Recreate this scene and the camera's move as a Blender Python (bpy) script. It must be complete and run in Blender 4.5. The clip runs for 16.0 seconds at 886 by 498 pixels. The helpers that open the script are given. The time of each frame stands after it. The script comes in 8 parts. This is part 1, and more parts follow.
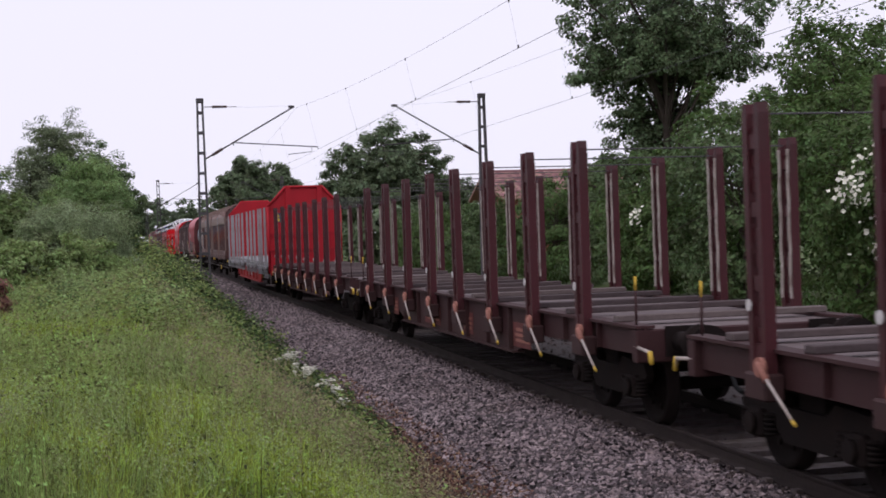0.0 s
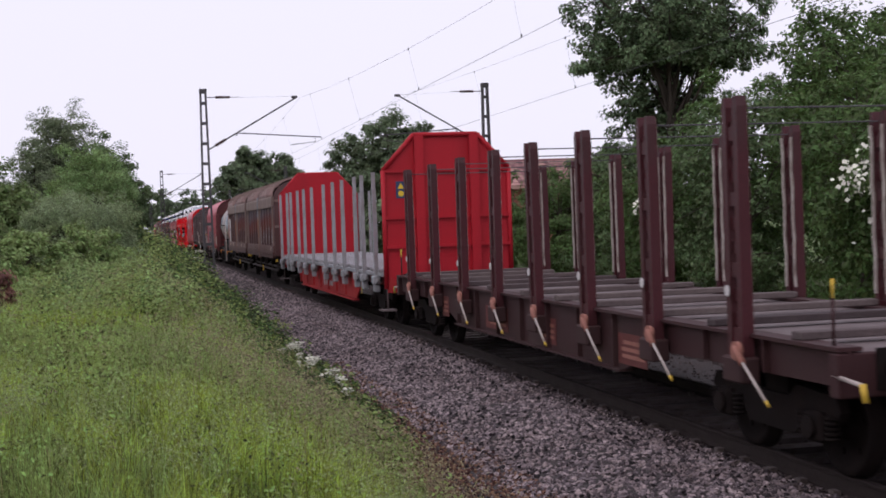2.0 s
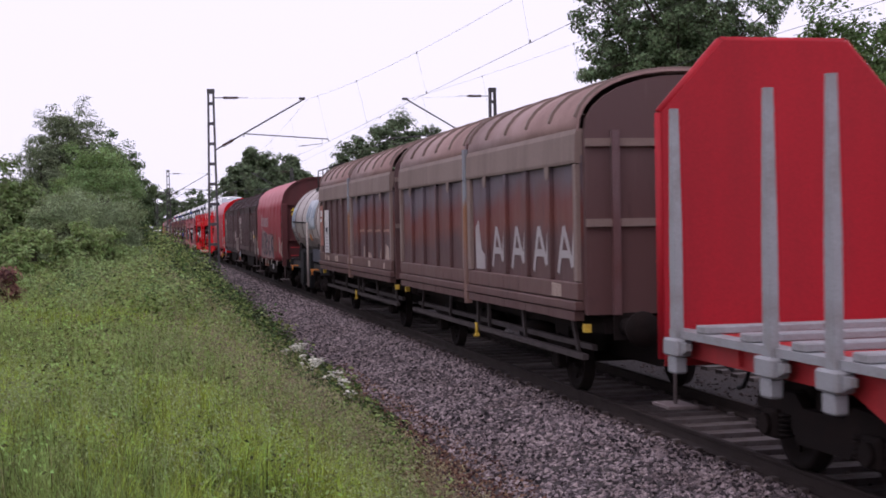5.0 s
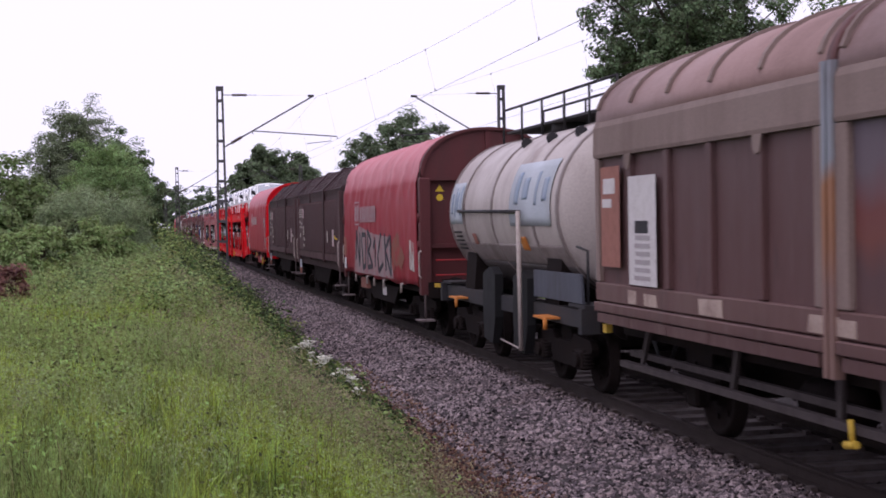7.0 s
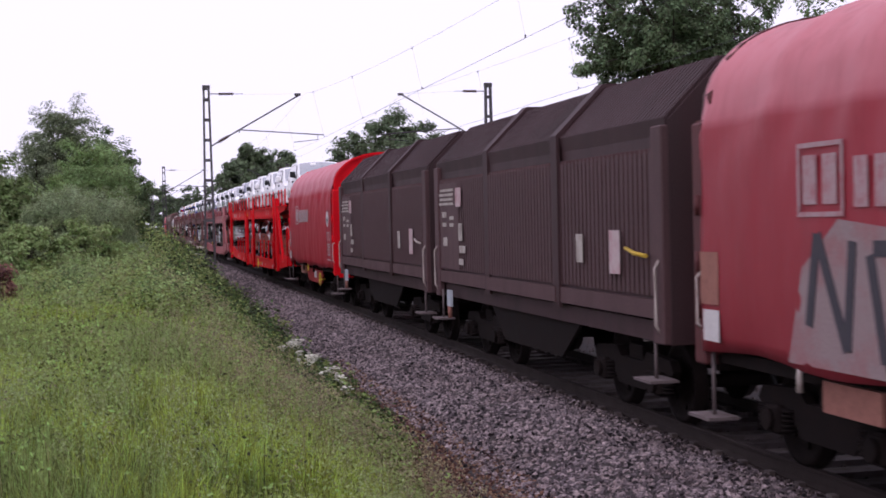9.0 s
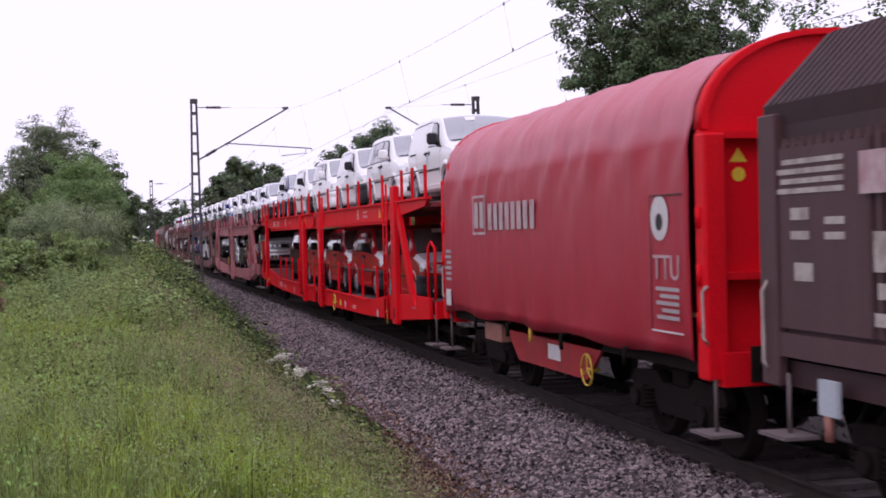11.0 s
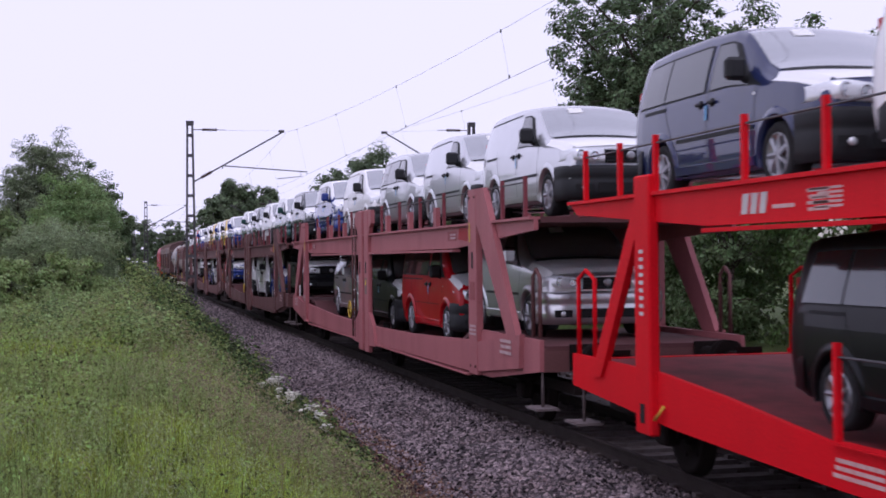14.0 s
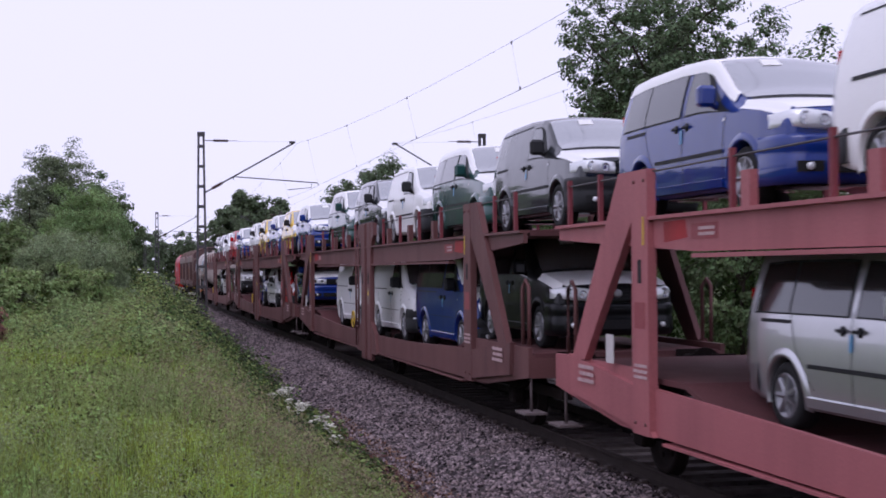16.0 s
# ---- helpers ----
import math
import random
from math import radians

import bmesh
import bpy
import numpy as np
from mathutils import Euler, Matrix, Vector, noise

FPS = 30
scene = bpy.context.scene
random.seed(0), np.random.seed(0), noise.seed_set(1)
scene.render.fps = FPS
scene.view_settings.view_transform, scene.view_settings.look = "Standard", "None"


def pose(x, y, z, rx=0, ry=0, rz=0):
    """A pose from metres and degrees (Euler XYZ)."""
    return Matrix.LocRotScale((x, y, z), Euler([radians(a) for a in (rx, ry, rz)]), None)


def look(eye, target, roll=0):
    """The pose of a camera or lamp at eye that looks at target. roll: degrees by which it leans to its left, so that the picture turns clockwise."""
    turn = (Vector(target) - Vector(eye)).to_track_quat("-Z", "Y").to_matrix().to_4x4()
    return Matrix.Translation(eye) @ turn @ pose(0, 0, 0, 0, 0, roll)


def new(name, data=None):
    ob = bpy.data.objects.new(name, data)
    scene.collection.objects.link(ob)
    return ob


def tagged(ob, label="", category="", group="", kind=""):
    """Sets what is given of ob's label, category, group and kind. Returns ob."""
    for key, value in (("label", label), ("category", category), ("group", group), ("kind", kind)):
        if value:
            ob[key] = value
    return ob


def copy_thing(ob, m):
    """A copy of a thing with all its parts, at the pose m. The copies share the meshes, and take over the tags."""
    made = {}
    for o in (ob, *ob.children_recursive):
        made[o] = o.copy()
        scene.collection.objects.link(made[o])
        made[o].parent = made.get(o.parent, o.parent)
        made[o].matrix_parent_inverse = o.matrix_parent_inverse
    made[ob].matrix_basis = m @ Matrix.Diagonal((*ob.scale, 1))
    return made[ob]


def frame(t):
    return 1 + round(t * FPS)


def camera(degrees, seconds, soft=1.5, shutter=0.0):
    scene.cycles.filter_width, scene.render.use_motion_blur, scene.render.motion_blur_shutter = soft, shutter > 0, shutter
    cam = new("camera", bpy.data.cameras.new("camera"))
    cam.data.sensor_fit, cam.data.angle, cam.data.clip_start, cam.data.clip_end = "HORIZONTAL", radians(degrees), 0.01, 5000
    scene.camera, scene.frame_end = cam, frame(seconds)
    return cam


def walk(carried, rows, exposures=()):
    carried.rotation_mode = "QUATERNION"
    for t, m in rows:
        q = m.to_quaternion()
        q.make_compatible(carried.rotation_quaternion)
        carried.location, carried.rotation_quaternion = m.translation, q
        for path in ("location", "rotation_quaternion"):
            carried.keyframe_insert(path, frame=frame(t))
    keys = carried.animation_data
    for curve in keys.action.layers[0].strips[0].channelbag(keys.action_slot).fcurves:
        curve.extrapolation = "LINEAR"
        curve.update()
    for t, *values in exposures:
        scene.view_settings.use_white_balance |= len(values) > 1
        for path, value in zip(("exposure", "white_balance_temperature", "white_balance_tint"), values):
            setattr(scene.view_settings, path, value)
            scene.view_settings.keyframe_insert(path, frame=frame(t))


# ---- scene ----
cam = camera(36.27, 16.0, soft=1.7, shutter=0.16)
EYE = (0.0, 0.0, 2.364)
PATH = [  # seconds, yaw, pitch, roll in degrees
    (0, -13.167, -0.792, 1.860),
    (0.5, -12.936, -0.941, 1.933),
    (1, -12.987, -1.088, 1.888),
    (1.5, -12.847, -1.126, 1.854),
    (2, -13.013, -1.216, 2.020),
    (2.5, -12.959, -1.231, 1.838),
    (3, -12.938, -1.102, 1.523),
    (3.5, -12.787, -0.936, 1.237),
    (6, -12.704, -1.094, 0.953),
    (6.5, -12.410, -0.938, 1.056),
    (7, -12.421, -1.144, 1.001),
    (7.5, -12.502, -1.265, 1.293),
    (8, -12.793, -1.279, 1.393),
    (8.5, -12.879, -1.255, 1.307),
    (11, -13.458, -0.685, 1.370),
    (11.5, -13.660, -0.396, 1.227),
    (12, -13.787, -0.386, 1.328),
    (12.5, -13.819, -0.383, 1.382),
    (13, -13.734, -0.208, 1.007),
    (13.5, -13.389, 0.343, 0.636),
    (14, -13.711, 0.383, 0.570),
    (14.5, -13.580, 0.628, 0.594),
    (15, -13.598, 0.904, 0.604),
    (15.5, -13.312, 0.846, 0.506),
    (16, -13.271, 0.862, 0.445),
]
walk(cam, [(t, pose(*EYE, 90 + p, r, y)) for t, y, p, r in PATH],
     exposures=[(0, 0.0, 6220, 16), (3.5, 0.02, 6220, 18), (6, 0.15, 6070, 25), (8.5, 0.17, 6050, 25), (11, 0.17, 6080, 27), (12.5, 0.06, 5820, 27), (14.5, -0.02, 5730, 26), (16, -0.01, 5740, 25)])

# ---- world and light: an evenly overcast evening sky ----
world = bpy.data.worlds.new("overcast_sky")
scene.world = world
world.use_nodes = True
wn, wl = world.node_tree.nodes, world.node_tree.links
wn.clear()
w_out = wn.new("ShaderNodeOutputWorld")
w_bg = wn.new("ShaderNodeBackground")
w_sky = wn.new("ShaderNodeTexSky")
w_sky.sky_type = "NISHITA"
w_sky.sun_disc = False
w_sky.sun_elevation = radians(38)
w_sky.sun_rotation = radians(215)
w_sky.dust_density = 6.0
w_mix = wn.new("ShaderNodeMix")
w_mix.data_type = "RGBA"
w_mix.inputs[0].default_value = 0.93
w_mix.inputs[7].default_value = (9.6, 9.35, 10.2, 1)      # the cloud layer that covers the blue
wl.new(w_sky.outputs[0], w_mix.inputs[6])
wl.new(w_mix.outputs[2], w_bg.inputs[0])
w_bg.inputs[1].default_value = 0.1
wl.new(w_bg.outputs[0], w_out.inputs[0])

sun_data = bpy.data.lights.new("sun", "SUN")
sun_data.energy = 0.6
sun_data.angle = radians(30)
sun_data.color = (1.0, 0.96, 0.9)
sun = new("sun", sun_data)
sun.matrix_world = look((0, 0, 60), (20, 28, 0))

# ---- small builders ----
def part(name, bm, material, parent, label=""):
    """One bmesh as one mesh object under a thing or a part."""
    me = bpy.data.meshes.new(name)
    bmesh.ops.recalc_face_normals(bm, faces=bm.faces)
    bm.to_mesh(me)
    bm.free()
    for m in (material if isinstance(material, (list, tuple)) else [material]):
        me.materials.append(m)
    ob = new(name, me)
    if parent is not None:
        ob.parent = parent
    if label:
        tagged(ob, label)
    return ob


def thing(name, label, category, group="", kind=""):
    ob = new(name)
    ob.empty_display_size = 0.2
    return tagged(ob, label, category, group, kind)


def shared(name, me, parent, m):
    """Another object on a mesh that exists already."""
    ob = new(name, me)
    ob.parent = parent
    ob.matrix_basis = m
    return ob


def box(bm, x0, x1, y0, y1, z0, z1, mi=0, bev=0.0):
    v = [bm.verts.new((x, y, z)) for x in (x0, x1) for y in (y0, y1) for z in (z0, z1)]
    fs = []
    for q in ((0, 1, 3, 2), (4, 6, 7, 5), (0, 4, 5, 1), (2, 3, 7, 6), (0, 2, 6, 4), (1, 5, 7, 3)):
        f = bm.faces.new([v[i] for i in q])
        f.material_index = mi
        fs.append(f)
    if bev:
        es = {e for f in fs for e in f.edges}
        r = bmesh.ops.bevel(bm, geom=list(es), offset=bev, segments=1, affect="EDGES")
        for f in r["faces"]:
            f.material_index = mi
    return bm


def bx(*a, **k):
    return box(bmesh.new(), *a, **k)


def prism(bm, prof, a0, a1, axis="y", mi=0, smooth=False):
    """A closed outline drawn through from a0 to a1: (x, z) along y, (y, z) along x, (x, y) along z."""
    def at(p, a):
        return (p[0], a, p[1]) if axis == "y" else (a, p[0], p[1]) if axis == "x" else (p[0], p[1], a)
    n = len(prof)
    A = [bm.verts.new(at(p, a0)) for p in prof]
    B = [bm.verts.new(at(p, a1)) for p in prof]
    for f in (bm.faces.new(A), bm.faces.new(B[::-1])):
        f.material_index = mi
    for i in range(n):
        f = bm.faces.new((A[i], B[i], B[(i + 1) % n], A[(i + 1) % n]))
        f.material_index = mi
        f.smooth = smooth
    return bm


def skin(bm, prof, t, a0, a1, axis="y", mi=0, smooth=True):
    """An open outline (x, z) drawn along y as a sheet of thickness t towards its left side."""
    inner = []
    n = len(prof)
    for i, p in enumerate(prof):
        a, b = prof[max(i - 1, 0)], prof[min(i + 1, n - 1)]
        d = Vector((b[0] - a[0], b[1] - a[1])).normalized()
        inner.append((p[0] - d.y * t, p[1] + d.x * t))
    ring = list(prof) + inner[::-1]
    return prism(bm, ring, a0, a1, axis, mi, smooth)


def rod(bm, p0, p1, r, n=8, r1=None, mi=0, cap=True):
    p0, p1 = Vector(p0), Vector(p1)
    d = (p1 - p0)
    q = d.to_track_quat("Z", "Y").to_matrix()
    r1 = r if r1 is None else r1
    A, B = [], []
    for i in range(n):
        a = 2 * math.pi * i / n
        o = q @ Vector((math.cos(a), math.sin(a), 0))
        A.append(bm.verts.new(p0 + o * r))
        B.append(bm.verts.new(p1 + o * r1))
    for i in range(n):
        f = bm.faces.new((A[i], A[(i + 1) % n], B[(i + 1) % n], B[i]))
        f.smooth = n > 5
        f.material_index = mi
    if cap:
        for f in (bm.faces.new(A[::-1]), bm.faces.new(B)):
            f.material_index = mi
    return bm


def tube(bm, pts, r, n=6, mi=0):
    """One continuous tube along the points."""
    P = [Vector(p) for p in pts]
    rings = []
    for i, p in enumerate(P):
        a, b = P[max(i - 1, 0)], P[min(i + 1, len(P) - 1)]
        d0 = (p - a).normalized() if i else (b - p).normalized()
        d1 = (b - p).normalized() if i < len(P) - 1 else d0
        d = d0 + d1
        d = d.normalized() if d.length > 0.05 else d1
        side = d.cross(Vector((0.31, 0.22, 0.92)) if abs(d.z) < 0.8 else Vector((0.95, 0.3, 0.05))).normalized()
        up = side.cross(d)
        if rings and side.dot(last) < 0:
            side, up = -side, -up
        last = side
        rings.append([bm.verts.new(p + (side * math.cos(2 * math.pi * k / n) + up * math.sin(2 * math.pi * k / n)) * r) for k in range(n)])
    for A, B in zip(rings[:-1], rings[1:]):
        o = min(range(n), key=lambda k: (A[0].co - B[k].co).length)
        for k in range(n):
            f = bm.faces.new((A[k], A[(k + 1) % n], B[(k + 1 + o) % n], B[(k + o) % n]))
            f.smooth = n > 5
            f.material_index = mi
    for f in (bm.faces.new(rings[0][::-1]), bm.faces.new(rings[-1])):
        f.material_index = mi
    return bm


def turned(bm, prof, axis_o, axis="x", n=24, mi=0, smooth=True):
    """A ring of (along, radius) pairs turned about an axis through axis_o."""
    o = Vector(axis_o)
    rings = []
    for a, r in prof:
        ring = []
        for i in range(n):
            w = 2 * math.pi * i / n
            c, s = math.cos(w) * r, math.sin(w) * r
            v = Vector((a, c, s)) if axis == "x" else Vector((c, a, s)) if axis == "y" else Vector((c, s, a))
            ring.append(bm.verts.new(o + v))
        rings.append(ring)
    for R, Q in zip(rings[:-1], rings[1:]):
        for i in range(n):
            f = bm.faces.new((R[i], R[(i + 1) % n], Q[(i + 1) % n], Q[i]))
            f.smooth = smooth
            f.material_index = mi
    for R in (rings[0], rings[-1]):
        f = bm.faces.new(R)
        f.material_index = mi
    return bm


def mesh_np(name, verts, faces, material, smooth=False, mat_idx=None):
    me = bpy.data.meshes.new(name)
    nv, nf, k = len(verts), len(faces), faces.shape[1]
    me.vertices.add(nv)
    me.vertices.foreach_set("co", np.asarray(verts, dtype=np.float32).ravel())
    me.loops.add(nf * k)
    me.loops.foreach_set("vertex_index", np.asarray(faces, dtype=np.int32).ravel())
    me.polygons.add(nf)
    me.polygons.foreach_set("loop_start", np.arange(0, nf * k, k, dtype=np.int32))
    me.polygons.foreach_set("loop_total", np.full(nf, k, dtype=np.int32))
    for m in (material if isinstance(material, (list, tuple)) else [material]):
        me.materials.append(m)
    if mat_idx is not None:
        me.polygons.foreach_set("material_index", np.asarray(mat_idx, dtype=np.int32))
    me.polygons.foreach_set("use_smooth", np.full(nf, smooth, dtype=bool))
    me.update(calc_edges=True)
    return me


# ---- materials ----
def mat(name, col, rough=0.7, metal=0.0, dirt=None, dirt_amount=0.4, scale=3.0, fine=40.0, bump=0.15, vary=0.12,
        per="", streak=False, spec=0.25, coat=0.0, dist=0.01):
    """Base colour with large stains of a second colour, fine grain and bump; per: 'island' or 'object' for shade from piece to piece."""
    m = bpy.data.materials.new(name)
    m.use_nodes = True
    n, l = m.node_tree.nodes, m.node_tree.links
    b = n["Principled BSDF"]
    b.inputs["Metallic"].default_value = metal
    b.inputs["Specular IOR Level"].default_value = spec
    b.inputs["Coat Weight"].default_value = coat
    tc = n.new("ShaderNodeTexCoord")
    mp = n.new("ShaderNodeMapping")
    l.new(tc.outputs["Object"], mp.inputs[0])
    if streak:
        mp.inputs["Scale"].default_value = (1, 1, 0.18)
    big = n.new("ShaderNodeTexNoise")
    big.inputs["Scale"].default_value = scale
    big.inputs["Detail"].default_value = 6
    big.inputs["Roughness"].default_value = 0.65
    l.new(mp.outputs[0], big.inputs["Vector"])
    sm = n.new("ShaderNodeTexNoise")
    sm.inputs["Scale"].default_value = fine
    sm.inputs["Detail"].default_value = 4
    l.new(tc.outputs["Object"], sm.inputs["Vector"])
    ramp = n.new("ShaderNodeValToRGB")
    ramp.color_ramp.elements[0].position = 0.45
    ramp.color_ramp.elements[1].position = 0.72
    l.new(big.outputs["Fac"], ramp.inputs[0])
    amt = n.new("ShaderNodeMath")
    amt.operation = "MULTIPLY"
    amt.inputs[1].default_value = dirt_amount if dirt else 0.0
    l.new(ramp.outputs[0], amt.inputs[0])
    mix = n.new("ShaderNodeMix")
    mix.data_type = "RGBA"
    mix.inputs[6].default_value = (*col, 1)
    mix.inputs[7].default_value = (*(dirt or col), 1)
    l.new(amt.outputs[0], mix.inputs[0])
    hsv = n.new("ShaderNodeHueSaturation")
    l.new(mix.outputs[2], hsv.inputs["Color"])
    mr = n.new("ShaderNodeMapRange")
    mr.inputs[1].default_value, mr.inputs[2].default_value = 0.25, 0.75
    mr.inputs[3].default_value, mr.inputs[4].default_value = 1 - vary, 1 + vary
    l.new(sm.outputs["Fac"], mr.inputs[0])
    val = mr.outputs[0]
    if per:
        if per == "island":
            src = n.new("ShaderNodeNewGeometry").outputs["Random Per Island"]
        else:
            src = n.new("ShaderNodeObjectInfo").outputs["Random"]
        pr = n.new("ShaderNodeMapRange")
        pr.inputs[3].default_value, pr.inputs[4].default_value = 1 - 2.6 * vary, 1 + 2.6 * vary
        l.new(src, pr.inputs[0])
        mu = n.new("ShaderNodeMath")
        mu.operation = "MULTIPLY"
        l.new(val, mu.inputs[0])
        l.new(pr.outputs[0], mu.inputs[1])
        val = mu.outputs[0]
        hr = n.new("ShaderNodeMapRange")
        hr.inputs[3].default_value, hr.inputs[4].default_value = 0.5 - 0.12 * vary, 0.5 + 0.12 * vary
        l.new(src, hr.inputs[0])
        l.new(hr.outputs[0], hsv.inputs["Hue"])
    l.new(val, hsv.inputs["Value"])
    l.new(hsv.outputs[0], b.inputs["Base Color"])
    rr = n.new("ShaderNodeMapRange")
    rr.inputs[3].default_value, rr.inputs[4].default_value = max(rough - 0.12, 0.02), min(rough + 0.15, 1)
    l.new(big.outputs["Fac"], rr.inputs[0])
    l.new(rr.outputs[0], b.inputs["Roughness"])
    if bump:
        bp = n.new("ShaderNodeBump")
        bp.inputs["Strength"].default_value = bump
        bp.inputs["Distance"].default_value = dist
        l.new(sm.outputs["Fac"], bp.inputs["Height"])
        l.new(bp.outputs[0], b.inputs["Normal"])
    return m


def leaf_mat(name, col, vary=0.22):
    m = mat(name, col, rough=0.6, vary=vary, per="island", scale=1.2, dirt=(col[0] * 1.4, col[1] * 1.3, col[2]), dirt_amount=0.5, bump=0, spec=0.3)
    n, l = m.node_tree.nodes, m.node_tree.links
    b = n["Principled BSDF"]
    tr = n.new("ShaderNodeBsdfTranslucent")
    src = b.inputs["Base Color"].links[0].from_socket
    l.new(src, tr.inputs["Color"])
    ms = n.new("ShaderNodeMixShader")
    ms.inputs[0].default_value = 0.45
    l.new(b.outputs[0], ms.inputs[1])
    l.new(tr.outputs[0], ms.inputs[2])
    l.new(ms.outputs[0], n["Material Output"].inputs["Surface"])
    return m


def banded_mat(name, bands, grime, rough=0.6, wobble=0.16, seed=0.0, marks=(0.16, 0.105, 0.098), dark=(0.045, 0.026, 0.026), even=1.0):
    """Bands of colour one above the other, old spray or a tarpaulin's painted sky sheen, with ragged edges and
    rain-washed grime.
    """
    m = bpy.data.materials.new(name)
    m.use_nodes = True
    n, l = m.node_tree.nodes, m.node_tree.links
    b = n["Principled BSDF"]
    b.inputs["Specular IOR Level"].default_value = 0.3
    tc = n.new("ShaderNodeTexCoord")
    sep = n.new("ShaderNodeSeparateXYZ")
    l.new(tc.outputs["Object"], sep.inputs[0])

    def noise(scale, detail, stretch):
        mp = n.new("ShaderNodeMapping")
        mp.inputs["Location"].default_value = (seed, seed * 1.7, 0)
        mp.inputs["Scale"].default_value = stretch
        l.new(tc.outputs["Object"], mp.inputs[0])
        t = n.new("ShaderNodeTexNoise")
        t.inputs["Scale"].default_value = scale
        t.inputs["Detail"].default_value = detail
        t.inputs["Roughness"].default_value = 0.6
        l.new(mp.outputs[0], t.inputs["Vector"])
        return t.outputs["Fac"]

    def calc(op, a, c):
        k = n.new("ShaderNodeMath")
        k.operation = op
        for q, v in enumerate((a, c)):
            if isinstance(v, (int, float)):
                k.inputs[q].default_value = v
            else:
                l.new(v, k.inputs[q])
        return k.outputs[0]
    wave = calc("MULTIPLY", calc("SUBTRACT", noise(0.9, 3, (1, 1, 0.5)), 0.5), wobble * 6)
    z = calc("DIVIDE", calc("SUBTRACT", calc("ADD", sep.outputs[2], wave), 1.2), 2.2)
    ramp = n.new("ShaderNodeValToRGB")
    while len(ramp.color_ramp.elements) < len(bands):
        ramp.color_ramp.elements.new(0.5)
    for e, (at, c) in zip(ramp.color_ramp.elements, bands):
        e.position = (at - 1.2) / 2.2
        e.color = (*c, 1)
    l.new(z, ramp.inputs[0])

    def over(col, fac, c, lo, hi, amount):
        mr = n.new("ShaderNodeMapRange")
        mr.inputs[1].default_value, mr.inputs[2].default_value, mr.inputs[4].default_value = lo, hi, amount
        l.new(fac, mr.inputs[0])
        k = n.new("ShaderNodeMix")
        k.data_type = "RGBA"
        l.new(mr.outputs[0], k.inputs[0])
        l.new(col, k.inputs[6])
        k.inputs[7].default_value = (*c, 1)
        return k.outputs[2]
    col = over(ramp.outputs[0], noise(2.4, 6, (1, 1, 0.22)), grime, 0.5, 0.72, 0.75 * even)
    col = over(col, noise(7.0, 5, (1, 1, 0.12)), marks, 0.6, 0.78, 0.45 * even)
    col = over(col, noise(3.2, 4, (1, 1, 0.3)), dark, 0.6, 0.75, 0.55 * even)
    l.new(col, b.inputs["Base Color"])
    rr = n.new("ShaderNodeMapRange")
    rr.inputs[3].default_value, rr.inputs[4].default_value = rough - 0.12, rough + 0.2
    l.new(noise(5, 4, (1, 1, 0.3)), rr.inputs[0])
    l.new(rr.outputs[0], b.inputs["Roughness"])
    bp = n.new("ShaderNodeBump")
    bp.inputs["Strength"].default_value = 0.2
    bp.inputs["Distance"].default_value = 0.02
    l.new(noise(2.5, 3, (1, 1, 1)), bp.inputs["Height"])
    l.new(bp.outputs[0], b.inputs["Normal"])
    return m


M_BROWN = mat("weathered_brown_paint", (0.044, 0.017, 0.018), 0.7, dirt=(0.055, 0.034, 0.032), dirt_amount=0.7, scale=1.6, streak=True)
M_STEEL = mat("grimy_black_steel", (0.013, 0.0095, 0.009), 0.85, spec=0.1, dirt=(0.026, 0.017, 0.015), dirt_amount=0.5, scale=4)
M_RAIL = mat("rail_steel_rust", (0.034, 0.024, 0.022), 0.75, 0.1, dirt=(0.02, 0.015, 0.014), scale=3)
M_RAILTOP = mat("polished_rail_head", (0.35, 0.33, 0.33), 0.3, 1.0, scale=6, bump=0.05)
M_SLEEPER = mat("weathered_concrete_sleeper", (0.12, 0.1, 0.098), 0.9, dirt=(0.07, 0.05, 0.04), dirt_amount=0.8, scale=5, per="object")
M_BALLAST = mat("ballast_bed", (0.055, 0.046, 0.046), 0.95, dirt=(0.07, 0.05, 0.045), dirt_amount=0.6, scale=0.8, fine=26, vary=0.5, bump=1.0, dist=0.05)
M_STONE = mat("crushed_ballast_stone", (0.2, 0.16, 0.17), 0.9, spec=0.3, dirt=(0.08, 0.055, 0.056), dirt_amount=0.75, scale=1.0, vary=0.37, per="island", bump=0.2)
M_STONEB = mat("rust_brown_and_shaded_ballast_stone", (0.075, 0.056, 0.055), 0.9, spec=0.2, dirt=(0.04, 0.029, 0.027), dirt_amount=0.7, scale=1.5, vary=0.28, per="island", bump=0.2)
M_SOIL = mat("soil_and_low_grass", (0.08, 0.12, 0.03), 0.95, dirt=(0.07, 0.07, 0.035), dirt_amount=0.8, scale=0.35, fine=9, vary=0.35, bump=0.6, dist=0.04)
M_DIRT = mat("brown_trackside_earth", (0.105, 0.06, 0.044), 0.95, dirt=(0.05, 0.05, 0.025), dirt_amount=0.7, scale=1.5, fine=20, vary=0.4, bump=0.8, dist=0.03)
M_MAST = mat("dark_painted_mast_steel", (0.085, 0.08, 0.085), 0.7, dirt=(0.05, 0.04, 0.04), scale=2)
M_WIRE = mat("copper_overhead_wire", (0.09, 0.085, 0.09), 0.6, 0.3, bump=0)
M_INSUL = mat("brown_glazed_insulator", (0.06, 0.035, 0.03), 0.25, bump=0)
M_BARK = mat("grey_brown_bark", (0.07, 0.055, 0.045), 0.95, scale=4, bump=0.6)

